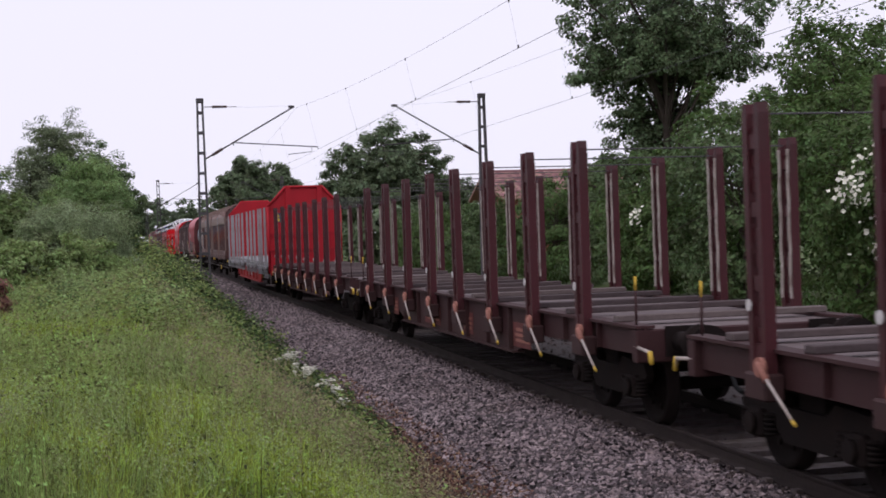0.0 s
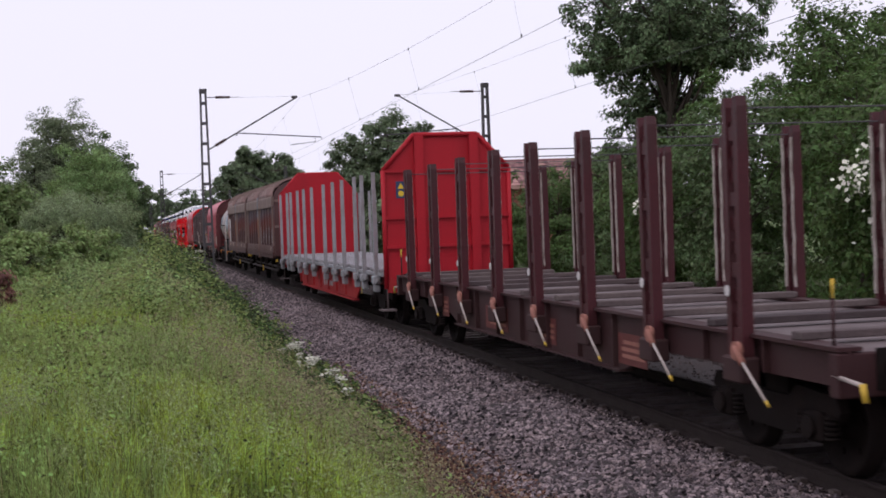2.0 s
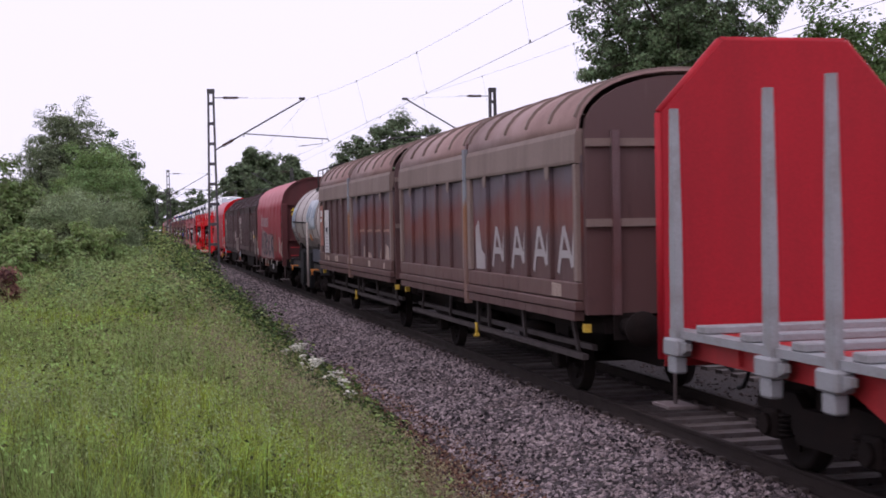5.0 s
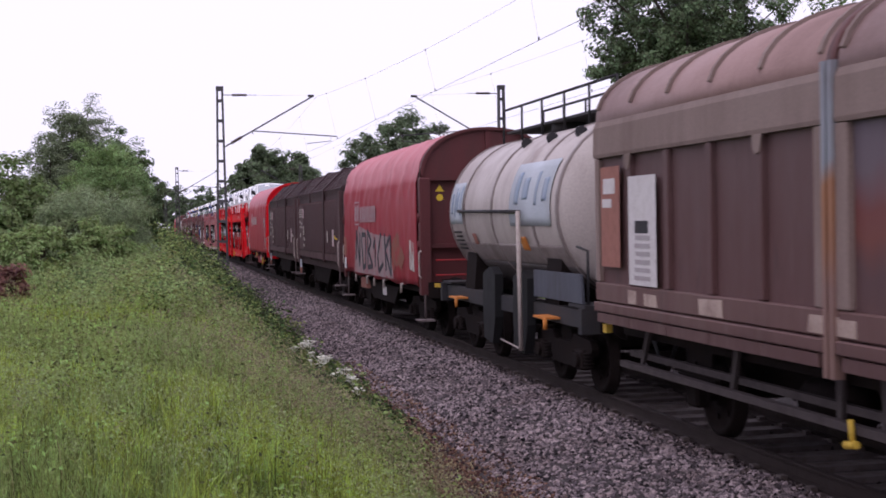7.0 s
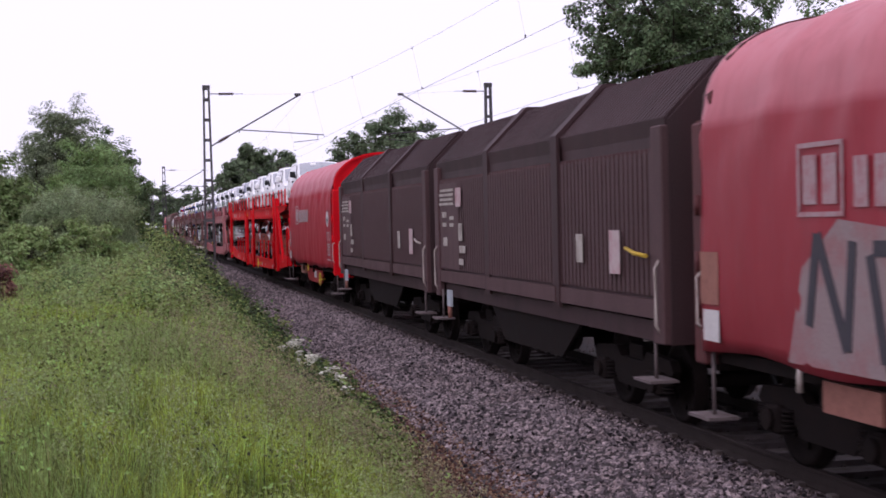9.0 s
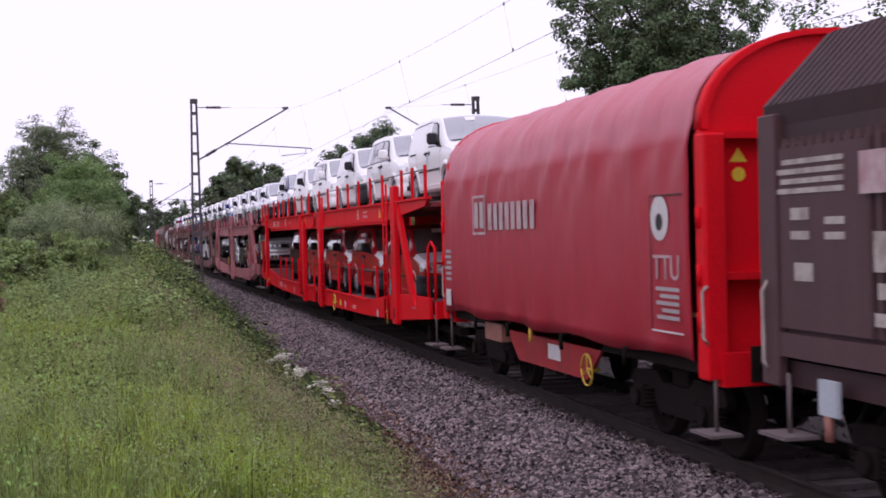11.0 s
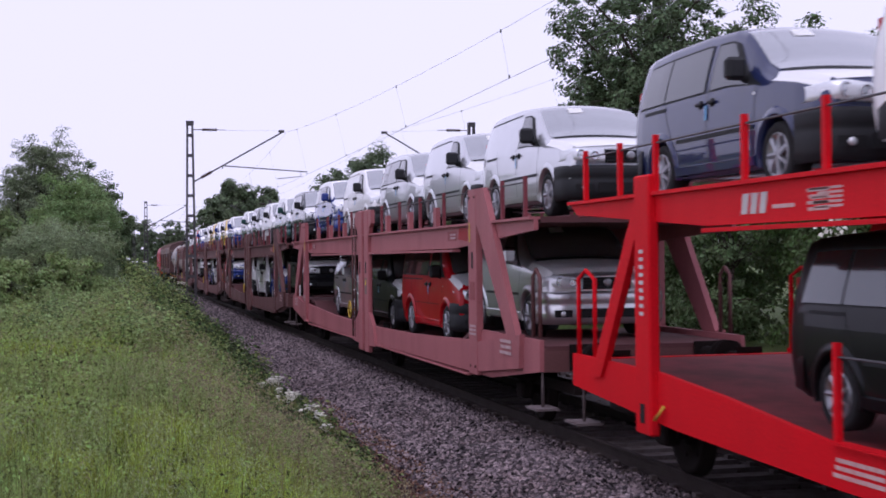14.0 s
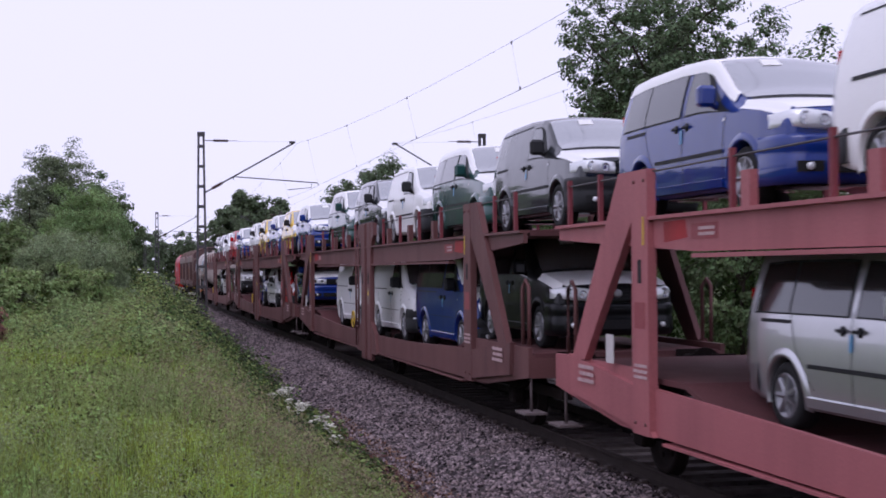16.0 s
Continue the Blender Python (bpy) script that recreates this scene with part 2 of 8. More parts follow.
# ---- ground, tracks ----
X0 = 6.829           # centre of the near track
X2 = 10.83           # centre of the second track
rng = np.random.default_rng(7)


def smooth01(a, b, x):
    t = np.clip((x - a) / (b - a), 0, 1)
    return t * t * (3 - 2 * t)


def ground_z(x, y):
    x, y = np.asarray(x, float), np.asarray(y, float)
    left = 0.74 + 0.05 * np.sin(x * 0.5 + 1) * np.cos(y * 0.22) + 0.35 * smooth01(3, 20, -x) + 0.15 * smooth01(20, 40, y) * smooth01(-6, 2, x)
    z = left + (-0.56 - left) * smooth01(0.4, 3.3, x)
    z = np.where(x > 12, -0.56 + 0.7 * smooth01(13.6, 17, x), z)
    return z


xs = np.concatenate([np.linspace(-900, -40, 16), np.linspace(-36, -8, 15), np.linspace(-7.5, 4, 60), np.linspace(4.5, 13, 8), np.linspace(13.5, 20, 14), np.linspace(24, 60, 8), np.linspace(90, 900, 14)])
ys = np.concatenate([np.linspace(-400, -20, 12), np.linspace(-16, 70, 120), np.linspace(75, 200, 26), np.linspace(240, 3000, 18)])
gx, gy = np.meshgrid(xs, ys, indexing="ij")
gz = ground_z(gx, gy)
gv = np.stack([gx, gy, gz], -1).reshape(-1, 3)
I, J = np.meshgrid(np.arange(len(xs) - 1), np.arange(len(ys) - 1), indexing="ij")
q = (I * len(ys) + J).ravel()
gf = np.stack([q, q + len(ys), q + len(ys) + 1, q + 1], 1)
cx = gv[gf].mean(1)
idx = np.where((cx[:, 0] > 2.6) & (cx[:, 0] < 3.9), 1, 0)
tagged(new("ground", mesh_np("ground", gv, gf, [M_SOIL, M_DIRT], True, idx)), "grassy trackside bank and flat fields", "ground", kind="structure")

# ballast bed of both tracks
bm = bmesh.new()
prof = [(3.25, -0.62), (3.6, -0.5), (4.95, -0.21), (5.35, -0.185), (5.93, -0.185), (6.08, -0.21), (6.2, -0.235), (12.0, -0.235), (12.3, -0.18), (12.75, -0.22), (13.9, -0.62)]
prism(bm, prof, -120, 424)
tagged(part("ballast_bed", bm, M_BALLAST, None), "grey crushed stone ballast bed under two tracks", "ballast", kind="structure")


def stones(n, x0, x1, y0, y1, s0, s1, power=1.0):
    x = rng.uniform(x0, x1, n)
    y = y0 + (y1 - y0) * rng.uniform(0, 1, n) ** power
    z = np.interp(x, [2.6, 3.25, 3.6, 4.95, 5.35, 5.93, 6.08, 6.2, 12.0, 12.3, 12.75, 13.9], [-0.35, -0.53, -0.5, -0.22, -0.185, -0.185, -0.21, -0.24, -0.24, -0.18, -0.22, -0.62]) + rng.uniform(-0.01, 0.02, n)
    r = rng.uniform(s0, s1, n)
    base = np.array([[1, 0, 0], [-1, 0, 0], [0, 1, 0], [0, -1, 0], [0, 0, 1], [0, 0, -1]], float)
    v = base[None] * rng.uniform(0.55, 1.15, (n, 6, 1)) + rng.normal(0, 0.22, (n, 6, 3))
    a = rng.uniform(0, 6.28, n)
    b2 = rng.uniform(-0.9, 0.9, n)
    ca, sa, cb, sb = np.cos(a), np.sin(a), np.cos(b2), np.sin(b2)
    vx, vy, vz = v[..., 0].copy(), v[..., 1].copy(), v[..., 2].copy()
    vy, vz = vy * cb[:, None] - vz * sb[:, None], vy * sb[:, None] + vz * cb[:, None]
    vx, vy = vx * ca[:, None] - vy * sa[:, None], vx * sa[:, None] + vy * ca[:, None]
    v = np.stack([vx, vy, vz * 0.8], -1) * r[:, None, None] + np.stack([x, y, z], -1)[:, None]
    f = np.array([[0, 2, 4], [2, 1, 4], [1, 3, 4], [3, 0, 4], [2, 0, 5], [1, 2, 5], [3, 1, 5], [0, 3, 5]])
    F = (np.arange(n)[:, None, None] * 6 + f[None]).reshape(-1, 3)
    return v.reshape(-1, 3), F


sv, sf = stones(48000, 3.72, 5.9, 7, 48, 0.018, 0.045, 1.6)
sv2, sf2 = stones(12000, 3.4, 5.9, 40, 110, 0.03, 0.06, 1.5)
sv3, sf3 = stones(9000, 6.3, 12.6, 5, 60, 0.025, 0.045, 1.4)
sv4, sf4 = stones(1500, 3.25, 3.75, 7, 48, 0.012, 0.035, 1.4)
V, F = sv, sf
for v_, f_ in ((sv2, sf2), (sv4, sf4)):
    F = np.concatenate([F, f_ + len(V)])
    V = np.concatenate([V, v_])
dv, df = stones(20000, 2.85, 4.05, 6.5, 27, 0.01, 0.03, 1.2)
tagged(new("earthy_gravel", mesh_np("earthy_gravel", dv, df, mat("earthy_red_brown_gravel", (0.155, 0.078, 0.058), 0.95, dirt=(0.08, 0.05, 0.04), dirt_amount=0.7, scale=1.5, vary=0.3, per="island"))), "red-brown earthy gravel at the foot of the ballast", "gravel", kind="stuff")
bv, bf = stones(6500, 5.72, 6.02, 7, 75, 0.018, 0.042, 1.6)
# stones under the train take the same dark colour as painted-in shade
bf = np.concatenate([bf, sf3 + len(bv)])
bv = np.concatenate([bv, sv3])
tagged(new("rusty_ballast_stones", mesh_np("rusty_ballast_stones", bv, bf, M_STONEB)), "rust-stained brown ballast stones along the rail, shade-darkened under the train", "ballast", kind="stuff")
tagged(new("ballast_stones", mesh_np("ballast_stones", V, F, M_STONE)), "loose grey crushed ballast stones beside the rails", "ballast", kind="stuff")

RAILP = [(-0.075, -0.172), (0.075, -0.172), (0.075, -0.16), (0.012, -0.135), (0.010, -0.045), (0.034, -0.034), (0.036, -0.006), (0.028, 0.0), (-0.028, 0.0), (-0.036, -0.006), (-0.034, -0.034), (-0.010, -0.045), (-0.012, -0.135), (-0.075, -0.16)]


def track(cx_, label):
    t = thing("railway_track", label, "railway track", kind="structure")
    t.location = (cx_, 0, 0)
    for sx in (-0.7535, 0.7535):
        bm = prism(bmesh.new(), [(x + sx, z) for x, z in RAILP], -120, 424)
        for f in bm.faces:
            c = f.calc_center_median()
            if c.z > -0.003 and abs(f.normal.z) > 0.5:
                f.material_index = 1
        part("rail", bm, [M_RAIL, M_RAILTOP], t, "rusty steel rail with a polished head")
    return t


near_track = track(X0, "near railway track on concrete sleepers in ballast")
far_track = track(X2, "second railway track hidden behind the train")

# ---- overhead line ----
def lattice_mast(name, x, y, side, top, track_x, label):
    """A tapering battened steel mast; side +1 when its arm reaches to the right."""
    t = thing(name, label, "catenary mast", "catenary masts")
    t.location = (x, y, 0)
    zb = -0.6
    w0, w1, d = 0.235, 0.13, 0.12
    bm = bmesh.new()
    for sx in (-1, 1):
        prism(bm, [(sx * w0, zb), (sx * (w0 - 0.075), zb), (sx * (w1 - 0.07), top), (sx * w1, top)], -d, d)
    part("upright", bm, M_MAST, t)
    n = 11
    for i in range(1, n):
        z = zb + (top - zb) * i / (n - 0.35)
        w = w0 + (w1 - w0) * (z - zb) / (top - zb)
        part("batten_plate", bx(-w * 0.7, w * 0.7, -d * 0.9, d * 0.9, z - 0.055, z + 0.055), M_MAST, t)
    part("cap", bx(-w1 - 0.012, w1 + 0.012, -d - 0.01, d + 0.01, top - 0.12, top + 0.05), M_MAST, t)
    reach = abs(track_x - x) * side
    za, zm = 5.43, 7.42
    bm = bmesh.new()
    rod(bm, (side * w1, 0, za), (reach, 0, zm), 0.03, 8)
    part("cantilever_tube", bm, M_MAST, t)
    bm = bmesh.new()
    a, b = Vector((side * w1, 0, za)), Vector((reach, 0, zm))
    ribs = [(0.0, 0.031)] + [(0.02 + 0.02 * k, 0.075 if k % 4 in (1, 2) else 0.045) for k in range(22)] + [(0.48, 0.031)]
    turned(bm, ribs, (0, 0, 0), "z", 10)
    bm.transform(Matrix.Translation(a.lerp(b, 0.08)) @ (b - a).to_track_quat("Z", "Y").to_matrix().to_4x4())
    part("insulator", bm, M_INSUL, t, "brown ribbed insulator")
    bm = bmesh.new()
    p0 = a.lerp(b, 0.32)
    rod(bm, p0, (reach + side * 0.95, 0, 5.84), 0.022, 8)
    rod(bm, p0, p0 + Vector((0, 0, -0.12)), 0.02, 6)
    part("registration_tube", bm, M_MAST, t)
    bm = bmesh.new()
    e = Vector((reach + side * 0.7, 0, 5.82))
    tube(bm, [e, e + Vector((0, 0, -0.16)), (reach - side * 0.25, 0, 5.56)], 0.016, 6)
    part("steady_arm", bm, M_MAST, t)
    bm = bmesh.new()
    ribs = [(w1, 0.018), (w1 + 0.34, 0.018)] + [(w1 + 0.35 + 0.024 * k, 0.06 if k % 4 in (1, 2) else 0.035) for k in range(24)] + [(w1 + 0.94, 0.012), (w1 + 1.3, 0.012)]
    turned(bm, [(side * q, r) for q, r in ribs], (0, 0, top - 0.28), "x", 10)
    part("tension_insulator", bm, M_INSUL, t)
    bm = bmesh.new()
    rod(bm, (side * (w1 + 1.3), 0, top - 0.3), (reach, 0, zm + 0.05), 0.0025, 5)
    part("stay_wire", bm, M_WIRE, t)
    part("clamp", bx(reach - 0.18, reach + 0.05, -0.05, 0.05, zm - 0.02, zm + 0.07), M_MAST, t)
    return t


MY, MSP = 53.5, 73.0
for k, yy in enumerate((MY - MSP, MY, MY + MSP, MY + 2 * MSP)):
    lattice_mast("catenary_mast", 2.95, yy, 1, 7.75, X0 - 0.25, "dark lattice steel catenary mast beside the near track")
    lattice_mast("catenary_mast", 14.3, yy, -1, 7.85, X2 - 0.1, "dark lattice steel catenary mast beside the hedge")


def catenary(cx_, label, drop):
    t = thing("overhead_line", label, "overhead line", "overhead lines")
    bm = bmesh.new()
    bmc = bmesh.new()
    for k in range(-1, 4):
        y0 = MY + (k - 1) * MSP
        pts_m, pts_c = [], []
        st0, st1 = (0.3 if k % 2 else -0.3), (-0.3 if k % 2 else 0.3)
        for i in range(25):
            f = i / 24
            sag = drop * 4 * f * (1 - f)
            pts_m.append((cx_ - 0.1, y0 + MSP * f, 7.42 - sag))
            pts_c.append((cx_ + st0 + (st1 - st0) * f, y0 + MSP * f, 5.55))
        tube(bm, pts_m, 0.0036, 5)
        tube(bmc, pts_c, 0.0046, 5)
        for i in range(2, 24, 3):
            a, b = pts_m[i], pts_c[i]
            bmh = rod(bmesh.new(), a, b, 0.0016, 4)
            box(bmh, b[0] - 0.012, b[0] + 0.012, b[1] - 0.015, b[1] + 0.015, b[2], b[2] + 0.06)
            box(bmh, a[0] - 0.012, a[0] + 0.012, a[1] - 0.015, a[1] + 0.015, a[2] - 0.04, a[2] + 0.02)
            part("dropper", bmh, M_WIRE, t)
    part("messenger_wire", bm, M_WIRE, t)
    part("contact_wire", bmc, M_WIRE, t)


catenary(X0, "overhead contact wire and sagging messenger above the near track", 1.05)
catenary(X2, "overhead contact wire and sagging messenger above the second track", 0.74)

# ---- vegetation ----
M_LEAF_DARK = leaf_mat("dark_oak_leaves", (0.125, 0.178, 0.08))
M_LEAF_OAK = leaf_mat("oak_leaves", (0.135, 0.185, 0.095), 0.3)
M_LEAF_FAR = leaf_mat("hazy_distant_leaves", (0.135, 0.18, 0.1))
M_LEAF_MID = leaf_mat("green_hedge_leaves", (0.1, 0.155, 0.05))
M_LEAF_LIGHT = leaf_mat("light_willow_leaves", (0.24, 0.34, 0.14))
M_LEAF_GREY = leaf_mat("grey_green_willow_leaves", (0.29, 0.355, 0.2))
M_LEAF_BANK = leaf_mat("mid_green_bank_leaves", (0.165, 0.225, 0.085))
M_LEAF_BIRCH = leaf_mat("dull_green_birch_leaves", (0.185, 0.225, 0.135))
M_WEED = leaf_mat("trackside_weed_leaves", (0.235, 0.295, 0.095))
M_BRAMBLE = leaf_mat("bramble_leaves", (0.07, 0.105, 0.032), 0.35)
M_GRASSY = leaf_mat("fresh_yellow_green_blades", (0.325, 0.405, 0.07), 0.26)
M_GRASS = leaf_mat("long_grass_blades", (0.222, 0.285, 0.085), 0.3)
M_GRASSD = leaf_mat("dark_low_grass", (0.105, 0.134, 0.034), 0.25)
M_PANICLE = leaf_mat("pale_green_flowering_grass", (0.27, 0.325, 0.115), 0.2)
M_SEED = leaf_mat("pale_seeding_grass", (0.25, 0.222, 0.118), 0.18)
M_HEADS = leaf_mat("pale_brown_seed_heads", (0.265, 0.23, 0.14), 0.2)
M_SHRUB = leaf_mat("light_green_shrub_leaves", (0.25, 0.33, 0.125))
M_YARROW = leaf_mat("pale_grey_green_yarrow", (0.3, 0.345, 0.165), 0.25)
M_HERB = leaf_mat("small_meadow_herbs", (0.225, 0.295, 0.082), 0.35)
M_BLOSSOM = mat("white_blossom", (0.72, 0.71, 0.6), 0.8, per="island", vary=0.08, bump=0)
M_BRONZE_LEAF = leaf_mat("reddish_brown_leaves", (0.21, 0.1, 0.085))


def leaf_cards(c, nrm_bias, size, rg, aspect=0.62):
    """Diamond leaves with a fold, one at each centre, facing mostly outwards and up."""
    n = len(c)
    d = rg.normal(0, 1, (n, 3))
    d = d / np.linalg.norm(d, axis=1, keepdims=True) * 0.55 + nrm_bias
    d /= np.linalg.norm(d, axis=1, keepdims=True) + 1e-9
    r = rg.normal(0, 1, (n, 3))
    a = np.cross(d, r)
    a /= np.linalg.norm(a, axis=1, keepdims=True) + 1e-9
    b = np.cross(d, a)
    s = (size * rg.uniform(0.6, 1.35, n))[:, None]
    v = np.stack([c - a * s, c - b * s * aspect + d * s * 0.18, c + a * s, c + b * s * aspect + d * s * 0.18], 1)
    f = np.arange(n)[:, None] * 4 + np.array([[0, 1, 2, 3]])
    return v.reshape(-1, 3), f


def crown_points(rg, centre, rad, clumps, per, clump_r, lower=-0.75, hollow=0.45):
    """Clump centres in an uneven ellipsoid, then leaf centres round each."""
    centre, rad = np.array(centre), np.array(rad)
    d = rg.normal(0, 1, (clumps * 3, 3))
    d /= np.linalg.norm(d, axis=1, keepdims=True)
    d = d[d[:, 2] > lower][:clumps]
    ph = rg.uniform(0, 6.28, 6)
    lump = 1 + 0.16 * np.sin(3 * np.arctan2(d[:, 1], d[:, 0]) + ph[0]) + 0.13 * np.sin(5 * d[:, 2] + ph[1]) + 0.1 * np.sin(7 * d[:, 0] + ph[2])
    rr = (hollow + (1 - hollow) * rg.uniform(0, 1, len(d)) ** 0.55) * lump
    cc = centre + d * rad * rr[:, None]
    n = len(cc) * per
    k = np.repeat(np.arange(len(cc)), per)
    cr = clump_r * rg.uniform(0.55, 1.3, len(cc))
    o = rg.normal(0, 1, (n, 3))
    o = o / (np.linalg.norm(o, axis=1, keepdims=True) + 1e-9) * (rg.uniform(0, 1, n) ** 0.5)[:, None]
    pts = cc[k] + o * cr[k][:, None] * np.array([1, 1, 0.7])
    bias = (pts - centre) / rad * 0.5 + o * 0.5 + np.array([0, 0, 0.35])
    return cc, pts, bias


def tree(name, label, category, x, y, h, rad, material, seed, clumps=120, per=110, leaf=0.1, clump_r=0.7, base=None, trunk_r=0.16, lower=-0.75, lean=0.0, group="trees along the line", hollow=0.45, blossom=0, aspect=0.62):
    rg = np.random.default_rng(seed)
    gz0 = float(ground_z(x, y)) - 0.05
    t = thing(name, label, category, group)
    t.location = (x, y, gz0)
    zc = h - rad[2]
    centre = (lean, 0, zc)
    cc, pts, bias = crown_points(rg, centre, rad, clumps, per, clump_r, lower, hollow)
    ok = pts[:, 2] > 0.1
    v, f = leaf_cards(pts[ok], bias[ok], leaf, rg, aspect)
    crown = new("crown", mesh_np("crown", v, f, material))
    crown.parent = t
    bm = bmesh.new()
    top = Vector((lean * 0.8, 0, min(zc + rad[2] * 0.45, h * 0.85)))
    knots = [Vector((0, 0, 0)), Vector((rg.normal(0, .08), rg.normal(0, .08), top.z * 0.33)), Vector((lean * 0.4 + rg.normal(0, .1), rg.normal(0, .1), top.z * 0.66)), top]
    for i in range(3):
        rod(bm, knots[i], knots[i + 1], trunk_r * (1 - 0.28 * i), 8, trunk_r * (1 - 0.28 * (i + 1)))
    part("trunk", bm, M_BARK, t)
    bm = bmesh.new()
    for c in cc[:: max(1, len(cc) // 34)]:
        c = Vector(c)
        f0 = rg.uniform(0.25, 0.95)
        p0 = knots[1].lerp(knots[3], f0)
        if c.z < p0.z - 1.0:
            p0 = knots[1]
        mid = p0.lerp(c, 0.5) + Vector((0, 0, 0.12 * (c - p0).length))
        rod(bm, p0, mid, trunk_r * 0.34, 5, trunk_r * 0.2)
        rod(bm, mid, c, trunk_r * 0.2, 5, trunk_r * 0.06)
    part("branchwork", bm, M_BARK, t)
    if blossom:
        sel = rg.choice(len(cc), min(blossom, len(cc)), replace=False)
        sel = [i for i in sel if cc[i][0] < lean + 0.5 * rad[0]]
        c2 = np.repeat(cc[sel], 26, 0) + rg.normal(0, clump_r * 0.42, (26 * len(sel), 3)) + (np.array([-0.35, -0.3, 0.1]) * clump_r)
        v, f = leaf_cards(c2, np.array([-0.6, -0.6, 0.5]), 0.055, rg, 0.95)
        o = new("blossom", mesh_np("blossom", v, f, M_BLOSSOM))
        o.parent = t
        tagged(o, "white blossom clusters", kind="stuff")
    return t


# beyond the second track
tree("oak_tree", "tall dark green oak with a loose open crown", "tree", 20.45, 49.0, 13.1, (4.5, 4.2, 4.9), M_LEAF_OAK, 11, 640, 85, 0.078, 0.46, trunk_r=0.26, lower=-0.12, hollow=0.12)
tree("oak_tree", "slim dark green oak beside its taller neighbour", "tree", 21.2, 50.5, 9.6, (2.75, 2.6, 3.6), M_LEAF_OAK, 28, 300, 85, 0.078, 0.44, trunk_r=0.18, lower=-1.0, hollow=0.15)
tree("oak_tree", "dark green oak standing behind the hedge", "tree", 26.0, 46.0, 8.6, (2.6, 2.8, 3.4), M_LEAF_DARK, 12, 240, 85, 0.085, 0.5, trunk_r=0.2)
tree("deciduous_tree", "broad light green tree behind the hedge", "tree", 22.6, 38.5, 9.0, (3.3, 3.2, 4.2), M_LEAF_MID, 13, 400, 85, 0.08, 0.52, lower=-1.0, hollow=0.3)
tree("deciduous_tree", "light green tree leaning over the hedge", "tree", 20.8, 30.0, 7.9, (2.5, 2.8, 3.6), M_LEAF_MID, 14, 260, 85, 0.075, 0.5, lower=-1.0, hollow=0.3)
hedge = [(15.9, 60, 3.6, 1.7, 2.4), (16.3, 54, 3.9, 1.8, 2.4), (15.8, 48.5, 3.9, 1.7, 2.4), (16.6, 43.5, 4.6, 1.9, 2.4), (15.9, 38.5, 5.0, 1.9, 2.4), (17.2, 36.0, 6.3, 2.0, 2.6),
         (16.0, 33.2, 5.2, 1.9, 2.3), (17.4, 30.0, 6.4, 2.1, 2.5), (16.0, 26.2, 5.0, 1.8, 2.3), (17.6, 25.0, 6.6, 2.1, 2.6), (16.2, 21.5, 5.4, 1.9, 2.4), (17.5, 18.5, 6.8, 2.2, 2.6), (15.9, 16.5, 4.4, 1.7, 2.3),
         (16.4, 66, 3.6, 1.8, 2.6), (16.0, 72, 3.5, 1.8, 2.8), (17.0, 79, 3.8, 2.0, 3.0)]
for i, (hx, hy, hh, rx, ry) in enumerate(hedge):
    tree("hedge_shrub", "dense green hedge shrub beyond the second track", "shrub", hx, hy, hh, (rx, ry, hh * 0.52), M_LEAF_MID if i % 3 else M_LEAF_DARK, 30 + i,
         150, 90, 0.068, 0.44, trunk_r=0.07, lower=-1.0, group="hedge beside the second track", hollow=0.5)
tree("hawthorn_shrub", "hawthorn shrub covered with white blossom", "shrub", 15.75, 25.0, 4.45, (1.5, 1.7, 1.35), M_LEAF_MID, 60, 80, 100, 0.075, 0.45, trunk_r=0.07, lower=-1.0, group="hedge beside the second track", blossom=26)
tree("hawthorn_shrub", "small hawthorn with a few white flowers", "shrub", 15.0, 36.5, 3.3, (1.1, 1.4, 1.4), M_LEAF_MID, 61, 50, 90, 0.07, 0.42, trunk_r=0.05, lower=-1.0, group="hedge beside the second track", blossom=2)
tree("deciduous_tree", "round dark green tree beside the line", "tree", 19.2, 100, 9.6, (4.9, 4.4, 3.9), M_LEAF_FAR, 15, 520, 90, 0.13, 0.6, trunk_r=0.25, hollow=0.2)
tree("deciduous_tree", "low dark tree beside the house", "tree", 24.5, 104, 7.0, (3.4, 3.0, 3.2), M_LEAF_FAR, 16, 180, 110, 0.15, 0.8, lower=-1.0, hollow=0.2)
tree("deciduous_tree", "low green tree in front of the house", "tree", 26.0, 72, 6.3, (2.7, 2.5, 3.1), M_LEAF_MID, 26, 200, 100, 0.11, 0.6, lower=-1.0, hollow=0.3)
tree("deciduous_tree", "large distant tree with a rounded crown", "tree", 18.2, 214, 14.4, (4.2, 4.0, 5.0), M_LEAF_FAR, 17, 230, 90, 0.26, 0.95, trunk_r=0.3, hollow=0.2)
tree("deciduous_tree", "large distant tree with a rounded crown", "tree", 24.0, 220, 13.8, (4.2, 4.0, 4.8), M_LEAF_FAR, 18, 230, 90, 0.26, 0.95, trunk_r=0.3, hollow=0.2)
